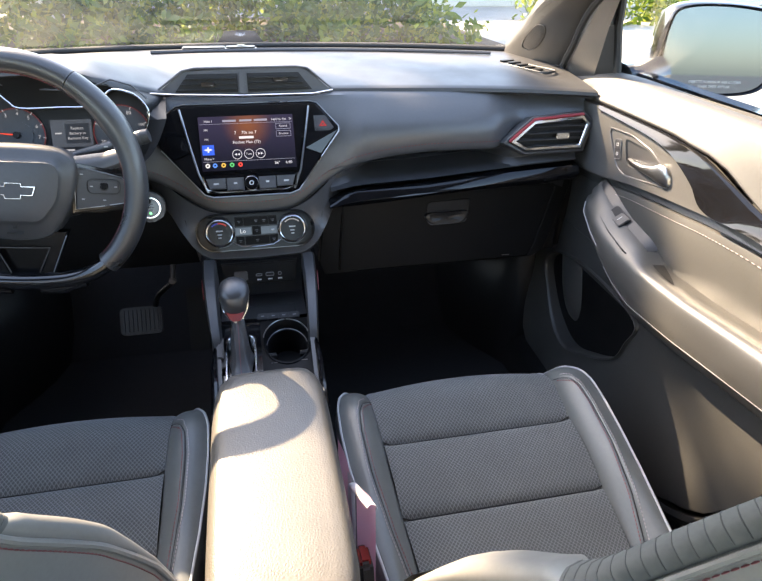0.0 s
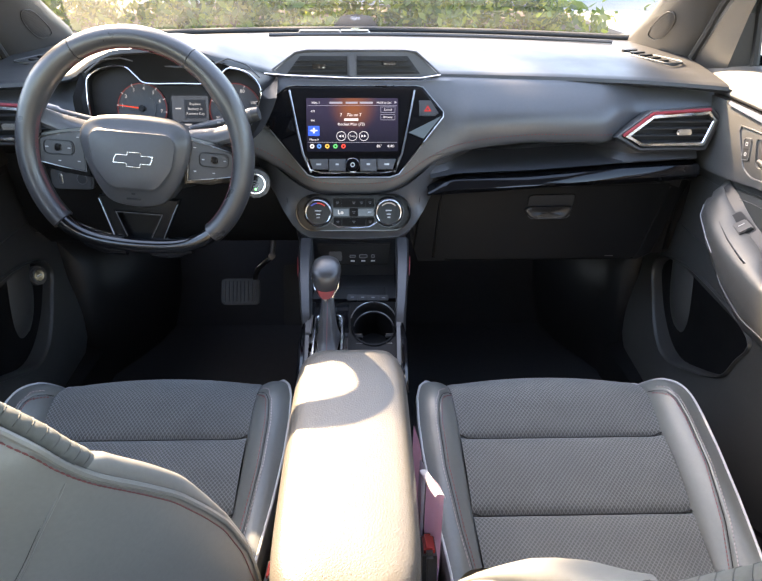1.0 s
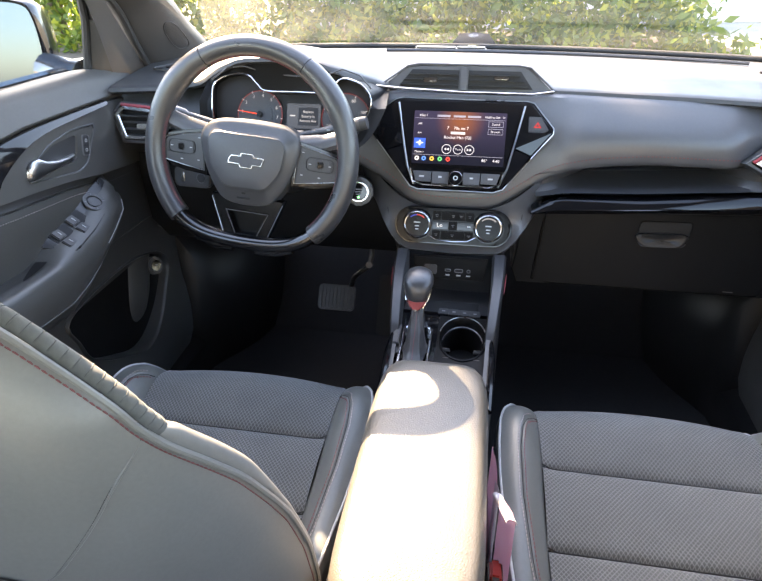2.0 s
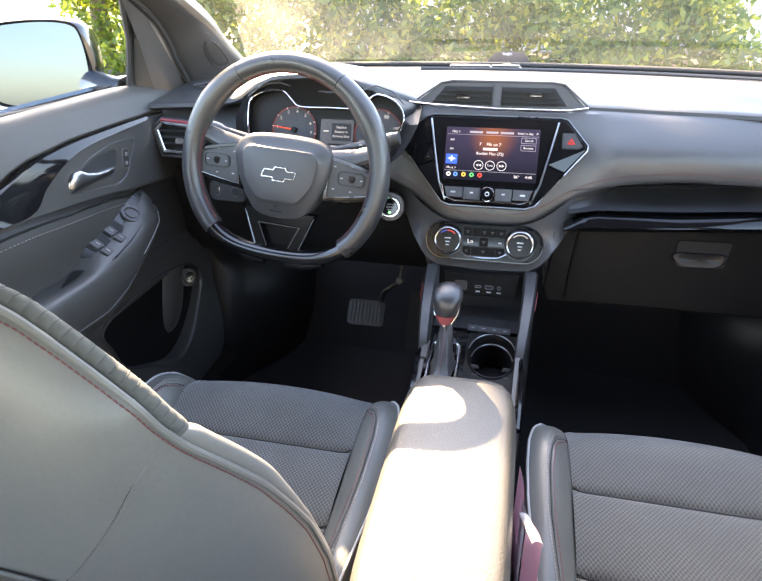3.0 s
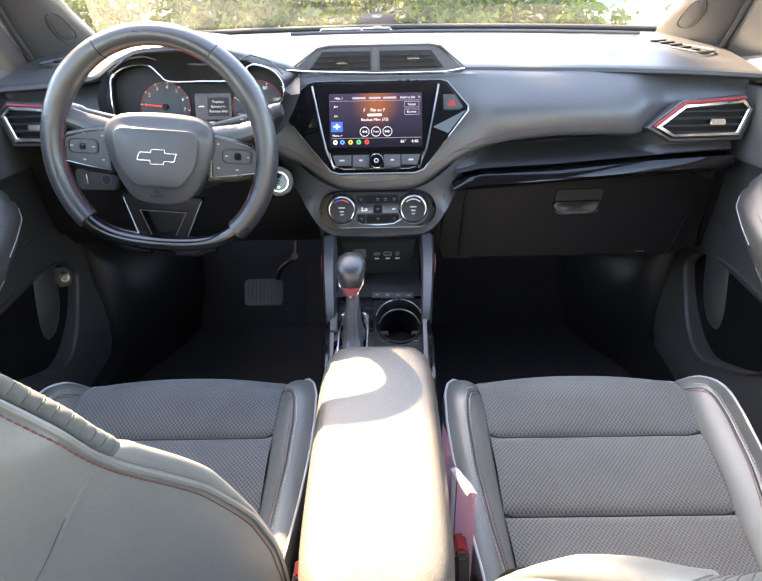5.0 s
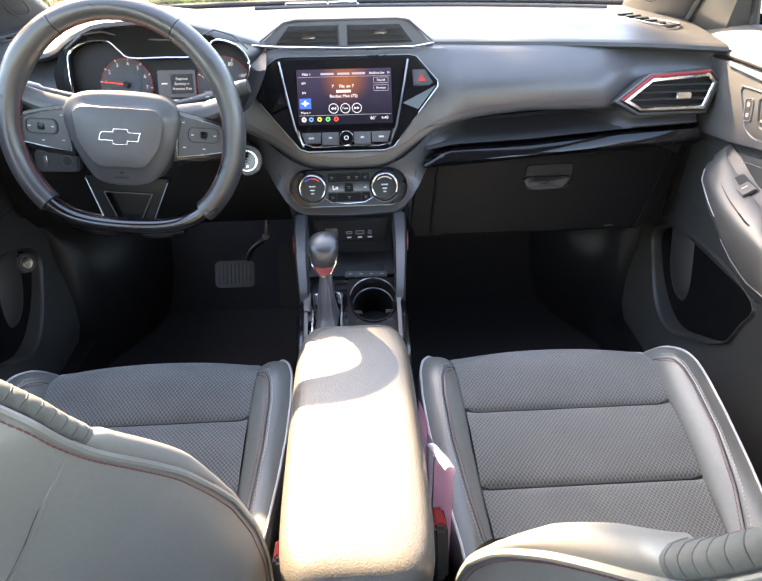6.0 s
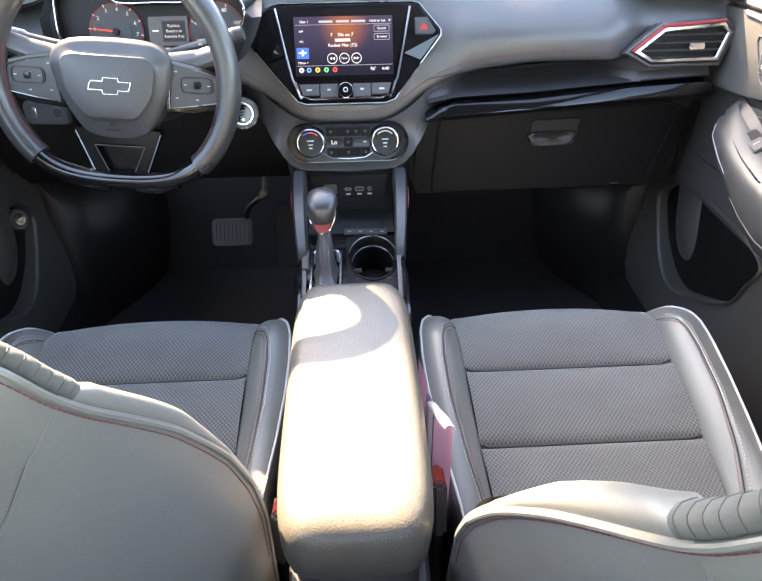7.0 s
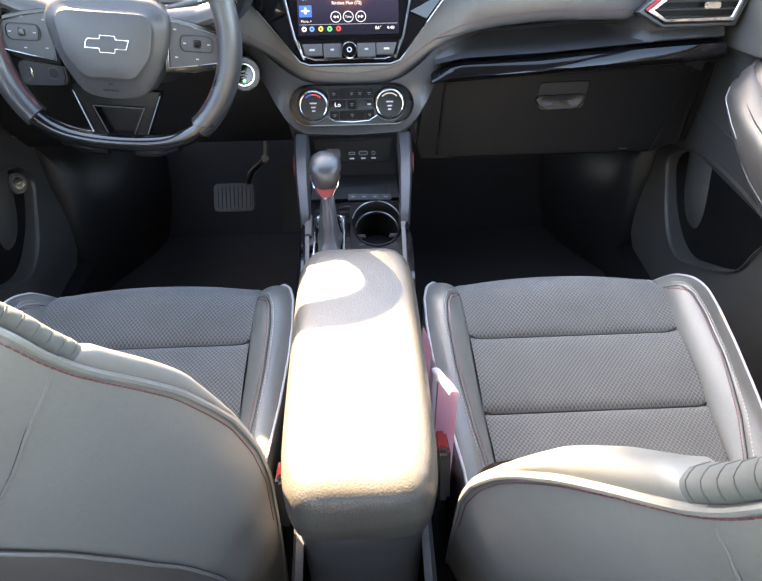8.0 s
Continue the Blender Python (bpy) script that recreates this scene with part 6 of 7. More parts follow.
for i in range(9):
    s = i / 8
    cx, cy, cz = lerp(-0.043, -0.043, s), lerp(0.862, 0.905, s), lerp(0.766, 0.832, s)
    w, l = lerp(0.021, 0.010, s ** 0.6), lerp(0.048, 0.011, s ** 0.5)
    secs.append([V(cx + w * (1 + 0.10 * math.sin(5 * a + 9 * s) * (1 - s)) * math.cos(a), cy + l * (1 + 0.06 * math.sin(7 * a - 11 * s) * (1 - s)) * math.sin(a), cz + 0.002 * math.sin(6 * a + 4 * s)) for a in np.linspace(0, 2 * math.pi, 28, endpoint=False)])
part("gaiter", loft(secs, True), GAITER, gl, "creased black leather gaiter")
part("gaiter_seam", tube([V(-0.043, 0.815, 0.772), V(-0.043, 0.84, 0.795), V(-0.043, 0.874, 0.815), V(-0.043, 0.892, 0.832)], 0.0005, 5), STITCH, gl)
secs = []
for z, y, w, l in ((0.826, 0.903, 0.0095, 0.010), (0.838, 0.906, 0.0105, 0.0115), (0.843, 0.907, 0.014, 0.014), (0.856, 0.911, 0.0185, 0.018), (0.872, 0.916, 0.0225, 0.022), (0.888, 0.922, 0.0255, 0.025), (0.898, 0.928, 0.0250, 0.025), (0.906, 0.934, 0.0215, 0.021), (0.911, 0.938, 0.014, 0.014), (0.913, 0.94, 0.004, 0.004)):
    z, y = 0.822 + (z - 0.826) * 0.76, 0.903 + (y - 0.903) * 0.8
    secs.append([V(-0.045 + w * abs(math.cos(a)) ** 0.8 * (1 if math.cos(a) > 0 else -1), y + l * math.sin(a), z) for a in np.linspace(0, 2 * math.pi, 28, endpoint=False)])
part("knob", loft(secs, True, True), WHEEL_LEATHER, gl, "rounded black gear knob")
part("collar", tube([V(-0.044, 0.899, 0.818), V(-0.045, 0.904, 0.834)], [0.0100, 0.0108], 20), SATIN, gl)
flash = [(-0.0150, 0.0085), (-0.0085, 0.0045), (0.0, 0.0032), (0.0085, 0.0045), (0.0150, 0.0085), (0.0105, -0.0030), (0.0055, -0.0080), (-0.0055, -0.0080), (-0.0105, -0.0030)]
part("red_flash", slab(flash[::-1], plane((-0.045, 0.8885, 0.8415), (0, -0.90, 0.42)), 0.008, 0.0012), RED, gl, "red V-shaped flash")
for sx in (1, -1):
    part("knob_trim", tube([V(-0.045 + sx * 0.011, 0.893, 0.834), V(-0.045 + sx * 0.0195, 0.897, 0.849), V(-0.045 + sx * 0.0245, 0.908, 0.868)], 0.0013, 6), CHROME, gl)

# ---- armrest ----
arm = thing("console_armrest", (0, 0.55, 0.70), "padded dark vinyl console armrest lid in sunlight", "armrest")


def arm_ring(z, grow, y0=0.354, y1=0.768, w=0.080):
    pts = []
    for i in range(64):
        a = 2 * math.pi * i / 64
        c, s = math.cos(a), math.sin(a)
        n = 6.5
        k = (abs(c) ** n + abs(s) ** n) ** (-1 / n)
        yy = (y0 + y1) / 2 + k * s * (y1 - y0) / 2 * (1 + grow / 0.2)
        ww = w + grow
        pts.append(V(k * c * ww, yy, z + 0.004 * math.sin((yy - y0) / (y1 - y0) * math.pi)))
    return pts


secs = [arm_ring(z, g) for z, g in ((0.752, -0.006), (0.756, 0.0), (0.785, 0.002), (0.803, 0.001), (0.813, -0.002), (0.8205, -0.007), (0.8245, -0.014), (0.826, -0.024), (0.827, -0.045), (0.8275, -0.065))]
bm = loft(secs, True)
bm.faces.new([bm.verts.new(p) for p in secs[-1]])
bmesh.ops.remove_doubles(bm, verts=bm.verts, dist=1e-6)
part("lid", bm, ARM_VINYL, arm, angle=60)
secs = [arm_ring(z, g) for z, g in ((0.48, -0.012), (0.70, -0.008), (0.744, -0.006), (0.750, -0.010))]
part("box_body", loft(secs, True, True), DASH_HARD, arm)


# ---- front seats ----
def thread(line, step, gap, r, lift=0.0):
    """A sewn line: short stitches with small gaps, laid along a dense line of points."""
    bm = bmesh.new()
    acc = [0.0]
    for p, q in zip(line, line[1:]):
        acc.append(acc[-1] + (q - p).length)
    xs, ys, zs = ([p[k] for p in line] for k in range(3))
    d = 0.0
    while d + step < acc[-1]:
        p, m, q = (V(*(float(np.interp(e, acc, c)) for c in (xs, ys, zs))) for e in (d, d + step / 2, d + step))
        m.z += lift
        tube([p, m, q], [r * 0.6, r, r * 0.6], 4, bm=bm)
        d += step + gap
    return bm


def seat(cx, z_up, recline, base_y, base_z, label):
    t = thing("front_seat", (cx, 0.65, 0.42), label, "car seat", "front seats")

    def ht(u, y):
        """Height of the cushion: a gentle slope with raised round bolsters and a rounded nose."""
        z = 0.640 + 0.20 * (y - 0.60) + z_up
        a = abs(u)
        z += 0.036 * table(a, [(0.148, 0.0), (0.200, 1.0), (0.245, 0.62)]) * table(y, [(0.76, 1.0), (0.875, 0.3)])
        if y > 0.79:
            z -= 0.066 * ((y - 0.79) / 0.10) ** 2.2
        return z

    def nose(u):
        return 0.897 - 0.030 * (abs(u) / 0.20) ** 2.5

    def edge(y):
        return straight(y, [(0.36, 0.198), (0.5, 0.208), (0.6, 0.222), (0.68, 0.230), (0.74, 0.2325), (0.79, 0.231), (0.82, 0.2235), (0.84, 0.213), (0.858, 0.199), (0.868, 0.186)])

    def ins(y):
        return straight(y, [(0.4, 0.150), (0.60, 0.163), (0.73, 0.166), (0.84, 0.172), (0.89, 0.174)])

    # three cloth panels with sunk seams between them
    bounds = [(0.34, 0.5995), (0.6005, 0.7295), (0.7305, 0.90)]
    for k, (y0, y1) in enumerate(bounds):
        rows = []
        ys = [y0, y0 + 0.003, y0 + 0.008] + list(np.linspace(y0 + 0.016, y1 - 0.016, 12)) + [y1 - 0.008, y1 - 0.003, y1]
        for y in ys:
            row = []
            for s in np.linspace(-1, 1, 33):
                yy = y
                if k == 2:
                    yy = y0 + (y - y0) * (nose(s * 0.17) - y0) / (0.90 - y0)
                u = s * ins(yy)
                d = min(y - y0, (y1 - y) if k < 2 else 1)
                dip = 0.007 * math.exp(-d / 0.004) if k or y > y0 + 0.1 else 0
                dip += 0.006 * math.exp(-(1 - abs(s)) * ins(yy) / 0.005)
                bulge = 0.006 * math.sin(math.pi * (y - y0) / (y1 - y0)) ** 0.7 if k < 2 else 0.017 * (1 - s * s) * min(1.0, (y - y0) / 0.06)
                row.append(V(cx + u, yy, ht(u, yy) - dip + bulge - (0.03 if k == 2 and y == y1 else 0)))
            rows.append(row)
        if k == 2:
            rows.append([p + V(0, -0.004, -0.08) for p in rows[-1]])
        part("cushion_panel", loft(rows), CLOTH, t, "dark diamond-weave cloth panel")
    for yb in (0.60, 0.73):
        part("panel_seam", tube([V(cx + s * ins(yb), yb, ht(s * ins(yb), yb) - 0.006) for s in np.linspace(-1, 1, 25)], 0.0012, 5), DARK_PLASTIC, t)

    def groove(y):
        return straight(y, [(0.40, 0.158), (0.49, 0.172), (0.56, 0.187), (0.65, 0.199), (0.73, 0.2015), (0.77, 0.198), (0.79, 0.190), (0.802, 0.180), (0.810, 0.168)])

    def top(u, y):
        z = ht(u, y)
        if y > 0.83:
            z -= 0.016 * ((y - 0.83) / 0.04) ** 2
        return z

    for sx in (1, -1):
        rows = []
        for y in list(np.linspace(0.34, 0.78, 30)) + list(np.linspace(0.786, 0.870, 22)):
            i0, e0 = ins(y), edge(y)
            us = sorted(list(lerp(i0, e0, q) for q in (0.0, 0.03, 0.08, 0.16, 0.3, 0.45, 0.6, 0.75, 0.88, 0.96, 1.0)) + [max(i0 + 0.0005, min(e0 - 0.0005, groove(y) + o)) for o in (-0.006, -0.0025, -0.0012, 0.0, 0.0012, 0.0025, 0.006)])
            row = []
            for u in us:
                dip = 0.008 * math.exp(-(u - i0) / 0.0035)
                gr = 0.0026 * math.exp(-((u - groove(y)) / 0.0016) ** 2) if y < 0.812 else 0
                row.append(V(cx + sx * u, y, top(u, y) - dip - gr))
            p = row[-1]
            row += [p + V(sx * 0.004, 0, -0.006), p + V(sx * 0.006, 0, -0.02), p + V(sx * 0.004, 0, -0.06), p + V(-sx * 0.004, 0, -0.16)]
            rows.append(row)
        rows.append([p + V(-sx * 0.004, 0.004, -0.05) for p in rows[-1]])
        bol = part("bolster", loft(rows), LEATHER, t, "dark grey leatherette side bolster")
        pp = []
        for y in list(np.linspace(0.38, 0.80, 30)) + list(np.linspace(0.805, 0.868, 22)):
            u = edge(y) + 0.0012
            pp.append(V(cx + sx * u, y + (0.002 if y > 0.84 else 0), top(u, y) + 0.0006))
        e = pp[-1]
        pp += [e + V(-sx * 0.006, 0.003, 0.0), e + V(-sx * 0.012, 0.004, -0.001)]
        part("piping", tube(pp, 0.0020, 8), PIPING, bol, "pale grey piping")
        for off, mt in ((-0.0048, STITCH), (0.0048, STITCH_GREY)):
            ln = []
            for y in list(np.linspace(0.40, 0.78, 60)) + list(np.linspace(0.782, 0.806, 24)):
                u = groove(y) + off
                yy = y + (off * 1.0 if y > 0.785 else 0)
                ln.append(V(cx + sx * u, yy, top(u, yy) + 0.0004))
            part("stitching", thread(ln, 0.0042, 0.0014, 0.0009, 0.0005), mt, bol, kind="stuff")
        gl_ = [V(cx + sx * groove(y), y, top(groove(y), y) - 0.0022) for y in np.linspace(0.40, 0.808, 80)]
        part("bolster_seam", tube(gl_, 0.0007, 5), DARK_PLASTIC, bol)
    # frame skirt below
    part("seat_base", box(Matrix.Translation((cx, 0.60, 0.49)), 0.40, 0.46, 0.20, 0.03, 3), DARK_PLASTIC, t)

    # backrest in a tilted frame: x across, y up the back, z to the rear
    a = radians(recline)
    B = Matrix(((1, 0, 0, cx), (0, -math.sin(a), -math.cos(a), base_y), (0, math.cos(a), -math.sin(a), base_z), (0, 0, 0, 1)))
    half = [(-0.14, 0.224), (0.0, 0.232), (0.12, 0.238), (0.19, 0.241), (0.255, 0.238), (0.315, 0.231), (0.352, 0.222), (0.405, 0.209), (0.444, 0.194), (0.476, 0.181), (0.496, 0.1745), (0.527, 0.162), (0.55, 0.142), (0.573, 0.12), (0.594, 0.098), (0.606, 0.075), (0.612, 0.055)]

    def hw(v):
        return sum(straight(v + d, half) for d in (-0.006, -0.003, 0, 0.003, 0.006)) / 5

    def wrap(v):
        return sum(straight(v + d, [(-0.14, 0.068), (0.0, 0.075), (0.12, 0.080), (0.19, 0.083), (0.255, 0.080), (0.315, 0.071), (0.352, 0.062), (0.405, 0.045), (0.444, 0.028), (0.476, 0.013), (0.496, 0.005), (0.52, 0.0)]) for d in (-0.012, -0.006, 0, 0.006, 0.012)) / 5

    def rear(s, v):
        """Rear face: rolls back from the seam at its edge to a fuller middle."""
        e = (1 - min(1, abs(s))) * hw(v) + 1e-4
        d = 1 / (1 / e + 1 / (max(0.0, 0.632 - v) + 1e-4))
        return 0.070 * (1 - math.exp(-d / 0.05)) - wrap(v) * min(1, abs(s)) ** 3

    def skin(x, v, lift=0.0):
        return B @ V(x, v, rear(x / hw(v), v) + lift)

    rows = []
    vs = list(np.linspace(-0.14, 0.32, 14)) + list(np.linspace(0.335, 0.611, 42))
    for v in vs:
        rows.append([B @ V(s * hw(v), v, rear(s, v)) for s in np.sin(np.linspace(-1, 1, 61) * math.pi / 2)])
    back = part("back_panel", loft(rows), BACK_VINYL, t, "grey vinyl seat back panel", angle=70)
    # red seam just inside the piped edge
    def inner(sx, d):
        out = []
        for v in np.linspace(0.10, 0.609, 200):
            g = (hw(v + 0.004) - hw(v - 0.004)) / 0.008
            k = d / math.sqrt(1 + g * g)
            out.append(skin(sx * (hw(v) - k), v + k * g, 0.0010))
        return out
    for sx in (1, -1):
        part("stitching", thread(inner(sx, 0.0022), 0.0040, 0.0008, 0.0007, 0.0003), STITCH, back, "red thread along the seat edge", kind="stuff")

    # forward roll outside the seam: leatherette shoulders, ribbed cloth across the top
    outl = [V(hw(v), v, -wrap(v)) for v in vs] + [V(x, 0.611 + 0.008 * (1 - (x / 0.055) ** 2), 0.0) for x in (0.03, 0.0)]
    secs, ribs, cord = [], [], []
    dense = spline(outl, 6)
    acc = 0.0
    for i, p in enumerate(dense):
        tg = (dense[min(i + 1, len(dense) - 1)] - dense[max(i - 1, 0)])
        tg.z = 0
        tg.normalize()
        n = V(tg.y, -tg.x, 0)
        if i == len(dense) - 1:
            n = V(0, 1, 0)
        if i:
            acc += (p - dense[i - 1]).length
        k = table(p.y, [(0.30, 0.35), (0.44, 1.0)]) * table(p.y, [(0.478, 1.0), (0.503, 0.5)])
        prof = ((-0.0005, 0.0010), (0.0014, 0.0022), (0.0030, 0.0008), (0.0030, -0.0014), (0.0008, -0.0030), (0.0020, -0.0050), (0.0034, -0.0078), (0.0040, -0.0112), (0.0032, -0.0150), (0.0004, -0.0190), (-0.0050, -0.0220), (-0.014, -0.0245), (-0.035, -0.026))
        if p.y < 0.503:
            secs.append([p + n * (a_ * (k if j > 4 else 1)) + V(0, 0, b_ * (k if j > 4 else 1)) for j, (a_, b_) in enumerate(prof)])
        if p.y > 0.492:
            ribs.append((p, n, acc))
        if p.y > 0.25:
            cord.append(p + n * 0.0015)
    for sx in (1, -1):
        part("shoulder_bolster", loft([[B @ V(sx * q.x, q.y, q.z) for q in s] for s in secs]), BACK_VINYL, back, "grey leatherette shoulder roll", angle=70)
    rows = []
    a0, a1 = ribs[0][2], ribs[-1][2]
    pts_ = [r[0] for r in ribs]
    m_ = 190
    half_rows = []
    for i in range(m_ + 1):
        d = lerp(a0, a1, i / m_)
        j = max(q for q in range(len(ribs) - 1) if ribs[q][2] <= d + 1e-9)
        f_ = (d - ribs[j][2]) / (ribs[j + 1][2] - ribs[j][2])
        p, n = ribs[j][0].lerp(ribs[j + 1][0], f_), ribs[j][1].lerp(ribs[j + 1][1], f_).normalized()
        rib = 0.0014 * abs(math.sin((d - a1) / 0.0088 * math.pi)) ** 0.4 - 0.0008
        end = min(1.0, max(0.0, (d - a0) / 0.008)) ** 0.5
        o = 0.0016 * end
        half_rows.append([p + n * (a_ * 1.06 + (o + rib if c_ else o * 0.3)) + V(0, 0, b_ * 1.04 + (rib * 0.4 if c_ else 0)) for a_, b_, c_ in ((0.0026, -0.0010, 0), (0.0006, -0.0022, 0), (0.0014, -0.0034, 1), (0.0030, -0.0060, 1), (0.0036, -0.0092, 1), (0.0026, -0.0126, 1), (-0.0010, -0.0160, 1), (-0.006, -0.0195, 1), (-0.016, -0.0225, 0))])
    full = [[V(q.x, q.y, q.z) for q in r] for r in half_rows] + [[V(-q.x, q.y, q.z) for q in r] for r in half_rows[-2::-1]]
    part("ribbed_top", loft([[B @ q for q in r] for r in full]), RIB_CLOTH, back, "ribbed grey cloth over the seat top", angle=70)
    line = [B @ (q + V(0, 0, 0.0010)) for q in cord] + [B @ V(-q.x, q.y, q.z + 0.0010) for q in cord[-2::-1]]
    part("top_piping", tube(line, 0.0024, 7), BACK_VINYL, back)
    # thin darker tubes put crease shade between the ribs
    lines = bmesh.new()
    d = a1
    while d > a0 + 0.004:
        i = (d - a0) / (a1 - a0) * m_
        r0, r1, f_ = half_rows[int(i)], half_rows[min(int(i) + 1, m_)], i - int(i)
        for mx in (1, -1):
            tube([B @ V(mx * q.x, q.y, q.z) for q in (p.lerp(q_, f_) for p, q_ in zip(r0[2:], r1[2:]))], 0.00045, 4, bm=lines)
        d -= 0.0088
    part("rib_shade_line", lines, RIB_SHADE, back, kind="stuff")
    # front face with its own bolsters
    rows = []
    for v in vs:
        w = hw(v) - 0.02
        k = table(v, [(0.10, 0.9), (0.38, 0.34)])
        row = []
        for x, z in ((-1.0, -0.035), (-0.93, -0.06), (-0.86, -0.078), (-0.78, -0.08), (-0.70, -0.065), (-0.5, -0.055), (0, -0.05), (0.5, -0.055), (0.70, -0.065), (0.78, -0.08), (0.86, -0.078), (0.93, -0.06), (1.0, -0.035)):
            row.append(B @ V(x * w, v - 0.006 - 0.01 * (v > 0.45), z * k - wrap(v) * min(1, abs(x)) ** 4))
        rows.append(row)
    part("front_pad", loft(rows), LEATHER, back)
    # seams that run down from the corners of the cloth
    for sx in (1, -1):
        sm_ = []
        for x, v in ((0.171, 0.499), (0.152, 0.470), (0.134, 0.440), (0.108, 0.405), (0.092, 0.388)):
            sm_.append(skin(sx * x, v))
        sm_ = spline(sm_, 6)
        off = B.to_3x3() @ V(sx * 0.0022, 0.0012, -0.0004)
        part("back_seam", tube([p + off * 0.5 for p in sm_[1:]], [0.0006] + [0.0012] * (len(sm_) - 3) + [0.0006], 7), BACK_VINYL, back)
        pl_ = [(0.0, 0.412), (0.05, 0.404), (0.090, 0.385), (0.123, 0.351), (0.143, 0.318), (0.162, 0.271), (0.183, 0.202), (0.196, 0.11), (0.200, -0.02)]
        pl_ = [tuple(p[:2]) for p in spline([V(*p, 0) for p in pl_], 5)]
        part("pocket_seam", tube([skin(sx * x, v, 0.0035) for x, v in pl_], 0.0016, 7), BACK_VINYL, back)
        # patch below the seam carries its shade in the darker vinyl
        rows = [[skin(sx * x * k, v + (0.0 if k == 1 else -0.004), 0.0035 - 0.003 * (k == 1)) for k in (1.0, 0.985, 0.85, 0.6, 0.3, 0.0)] for x, v in pl_[2:]]
        part("map_pocket", loft(rows), POCKET_SHADE, back, "map pocket on the seat back, vinyl darkened brown-grey for shade", angle=60)
        part("seam_line", tube([p - off * 0.25 + B.to_3x3() @ V(0, 0, 0.0002) for p in sm_], 0.0006, 5), DARK_PLASTIC, back)
    return t


seat(-0.335, 0.006, 8, 0.356, 0.587, "driver's dark grey cloth and leatherette seat behind the wheel")
seat(0.340, 0.0, 19, 0.352, 0.592, "passenger's dark grey cloth and leatherette seat, reclined a little")

# ---- seat belt buckles and papers beside the armrest ----
for cx, cy, cz in ((0.099, 0.487, 0.68), (-0.099, 0.487, 0.635)):
    bk_ = thing("seat_belt_buckle", (cx, cy, 0.56), "black seat belt buckle with red release button", "buckle", "belt buckles")
    m = Matrix.Translation((cx, cy, cz)) @ Matrix.Rotation(radians(-18), 4, "X")
    part("buckle_body", box(m, 0.018, 0.048, 0.075, 0.005), DASH_HARD, bk_)
    part("release_button", box(m @ Matrix.Translation((0, 0, 0.032)), 0.014, 0.034, 0.016, 0.003), surface("buckle_red", (0.32, 0.02, 0.015), 0.4), bk_, "red release button")
    part("buckle_stalk", tube([m @ V(0, 0, -0.03), V(cx, cy - 0.02, 0.52)], 0.011, 8, flat=0.5), DARK_PLASTIC, bk_)


def paper_material():
    ma, nt, bs = bare("pink_paper")
    N, L = nt.nodes, nt.links
    tc = N.new("ShaderNodeTexCoord")
    nz = N.new("ShaderNodeTexNoise")
    nz.inputs["Scale"].default_value = 22
    L.new(tc.outputs["Object"], nz.inputs["Vector"])
    mx = N.new("ShaderNodeMix")
    mx.data_type = "RGBA"
    mx.inputs[6].default_value = (0.86, 0.52, 0.64, 1)
    mx.inputs[7].default_value = (0.86, 0.68, 0.76, 1)
    L.new(nz.outputs["Fac"], mx.inputs[0])
    L.new(mx.outputs[2], bs.inputs["Base Color"])
    bs.inputs["Roughness"].default_value = 0.7
    return ma


PAPER = paper_material()
pap = thing("folded_papers", (0.105, 0.53, 0.60), "folded pink and white papers wedged beside the seat", "papers")


def sheet(name, a, b, c, d, mt, bow, label=""):
    rows = []
    for i in range(9):
        s = i / 8
        row = []
        for j in range(7):
            q = j / 6
            p = V(*a).lerp(V(*b), s).lerp(V(*d).lerp(V(*c), s), q)
            p.x += bow * math.sin(math.pi * s) * (0.4 + 0.6 * q)
            row.append(p)
        rows.append(row)
    bm = loft(rows)
    bmesh.ops.solidify(bm, geom=bm.faces[:], thickness=0.0008)
    return part(name, bm, mt, pap, label)


WHITE_PAPER = surface("white_paper", (0.72, 0.7, 0.74), 0.7, var=0.05)
sheet("front_sheet", (0.102, 0.560, 0.60), (0.116, 0.500, 0.60), (0.1135, 0.498, 0.800), (0.099, 0.552, 0.782), PAPER, 0.004, "pink folded sheet")
sheet("back_sheet", (0.090, 0.665, 0.60), (0.098, 0.570, 0.60), (0.096, 0.580, 0.765), (0.090, 0.655, 0.765), PAPER, 0.003)
sheet("white_sheet", (0.095, 0.600, 0.60), (0.099, 0.552, 0.60), (0.098, 0.555, 0.770), (0.094, 0.592, 0.766), WHITE_PAPER, 0.003, "white sheet")
roll = []
for i in range(8):
    r_ = radians(-20 + 230 * i / 7)
    roll.append([V(lerp(0.099, 0.1135, s) - 0.004 + 0.006 * math.cos(r_), lerp(0.552, 0.498, s) - 0.001 * math.cos(r_), lerp(0.782, 0.800, s) + 0.006 * math.sin(r_)) for s in np.linspace(0, 1, 6)])
bm = loft(roll)
bmesh.ops.solidify(bm, geom=bm.faces[:], thickness=0.0006)
part("rolled_edge", bm, WHITE_PAPER, pap, "curled pale paper edge")

# ---- outside ----
ASPHALT = surface("sunlit_concrete", (0.34, 0.33, 0.31), 0.9, var=0.3, grain=0.5, grain_size=0.01, blotch=0.8)
MULCH = surface("bark_mulch", (0.10, 0.075, 0.055), 0.95, var=0.6, grain=1.0, grain_size=0.03, blotch=0.3)
rows = []
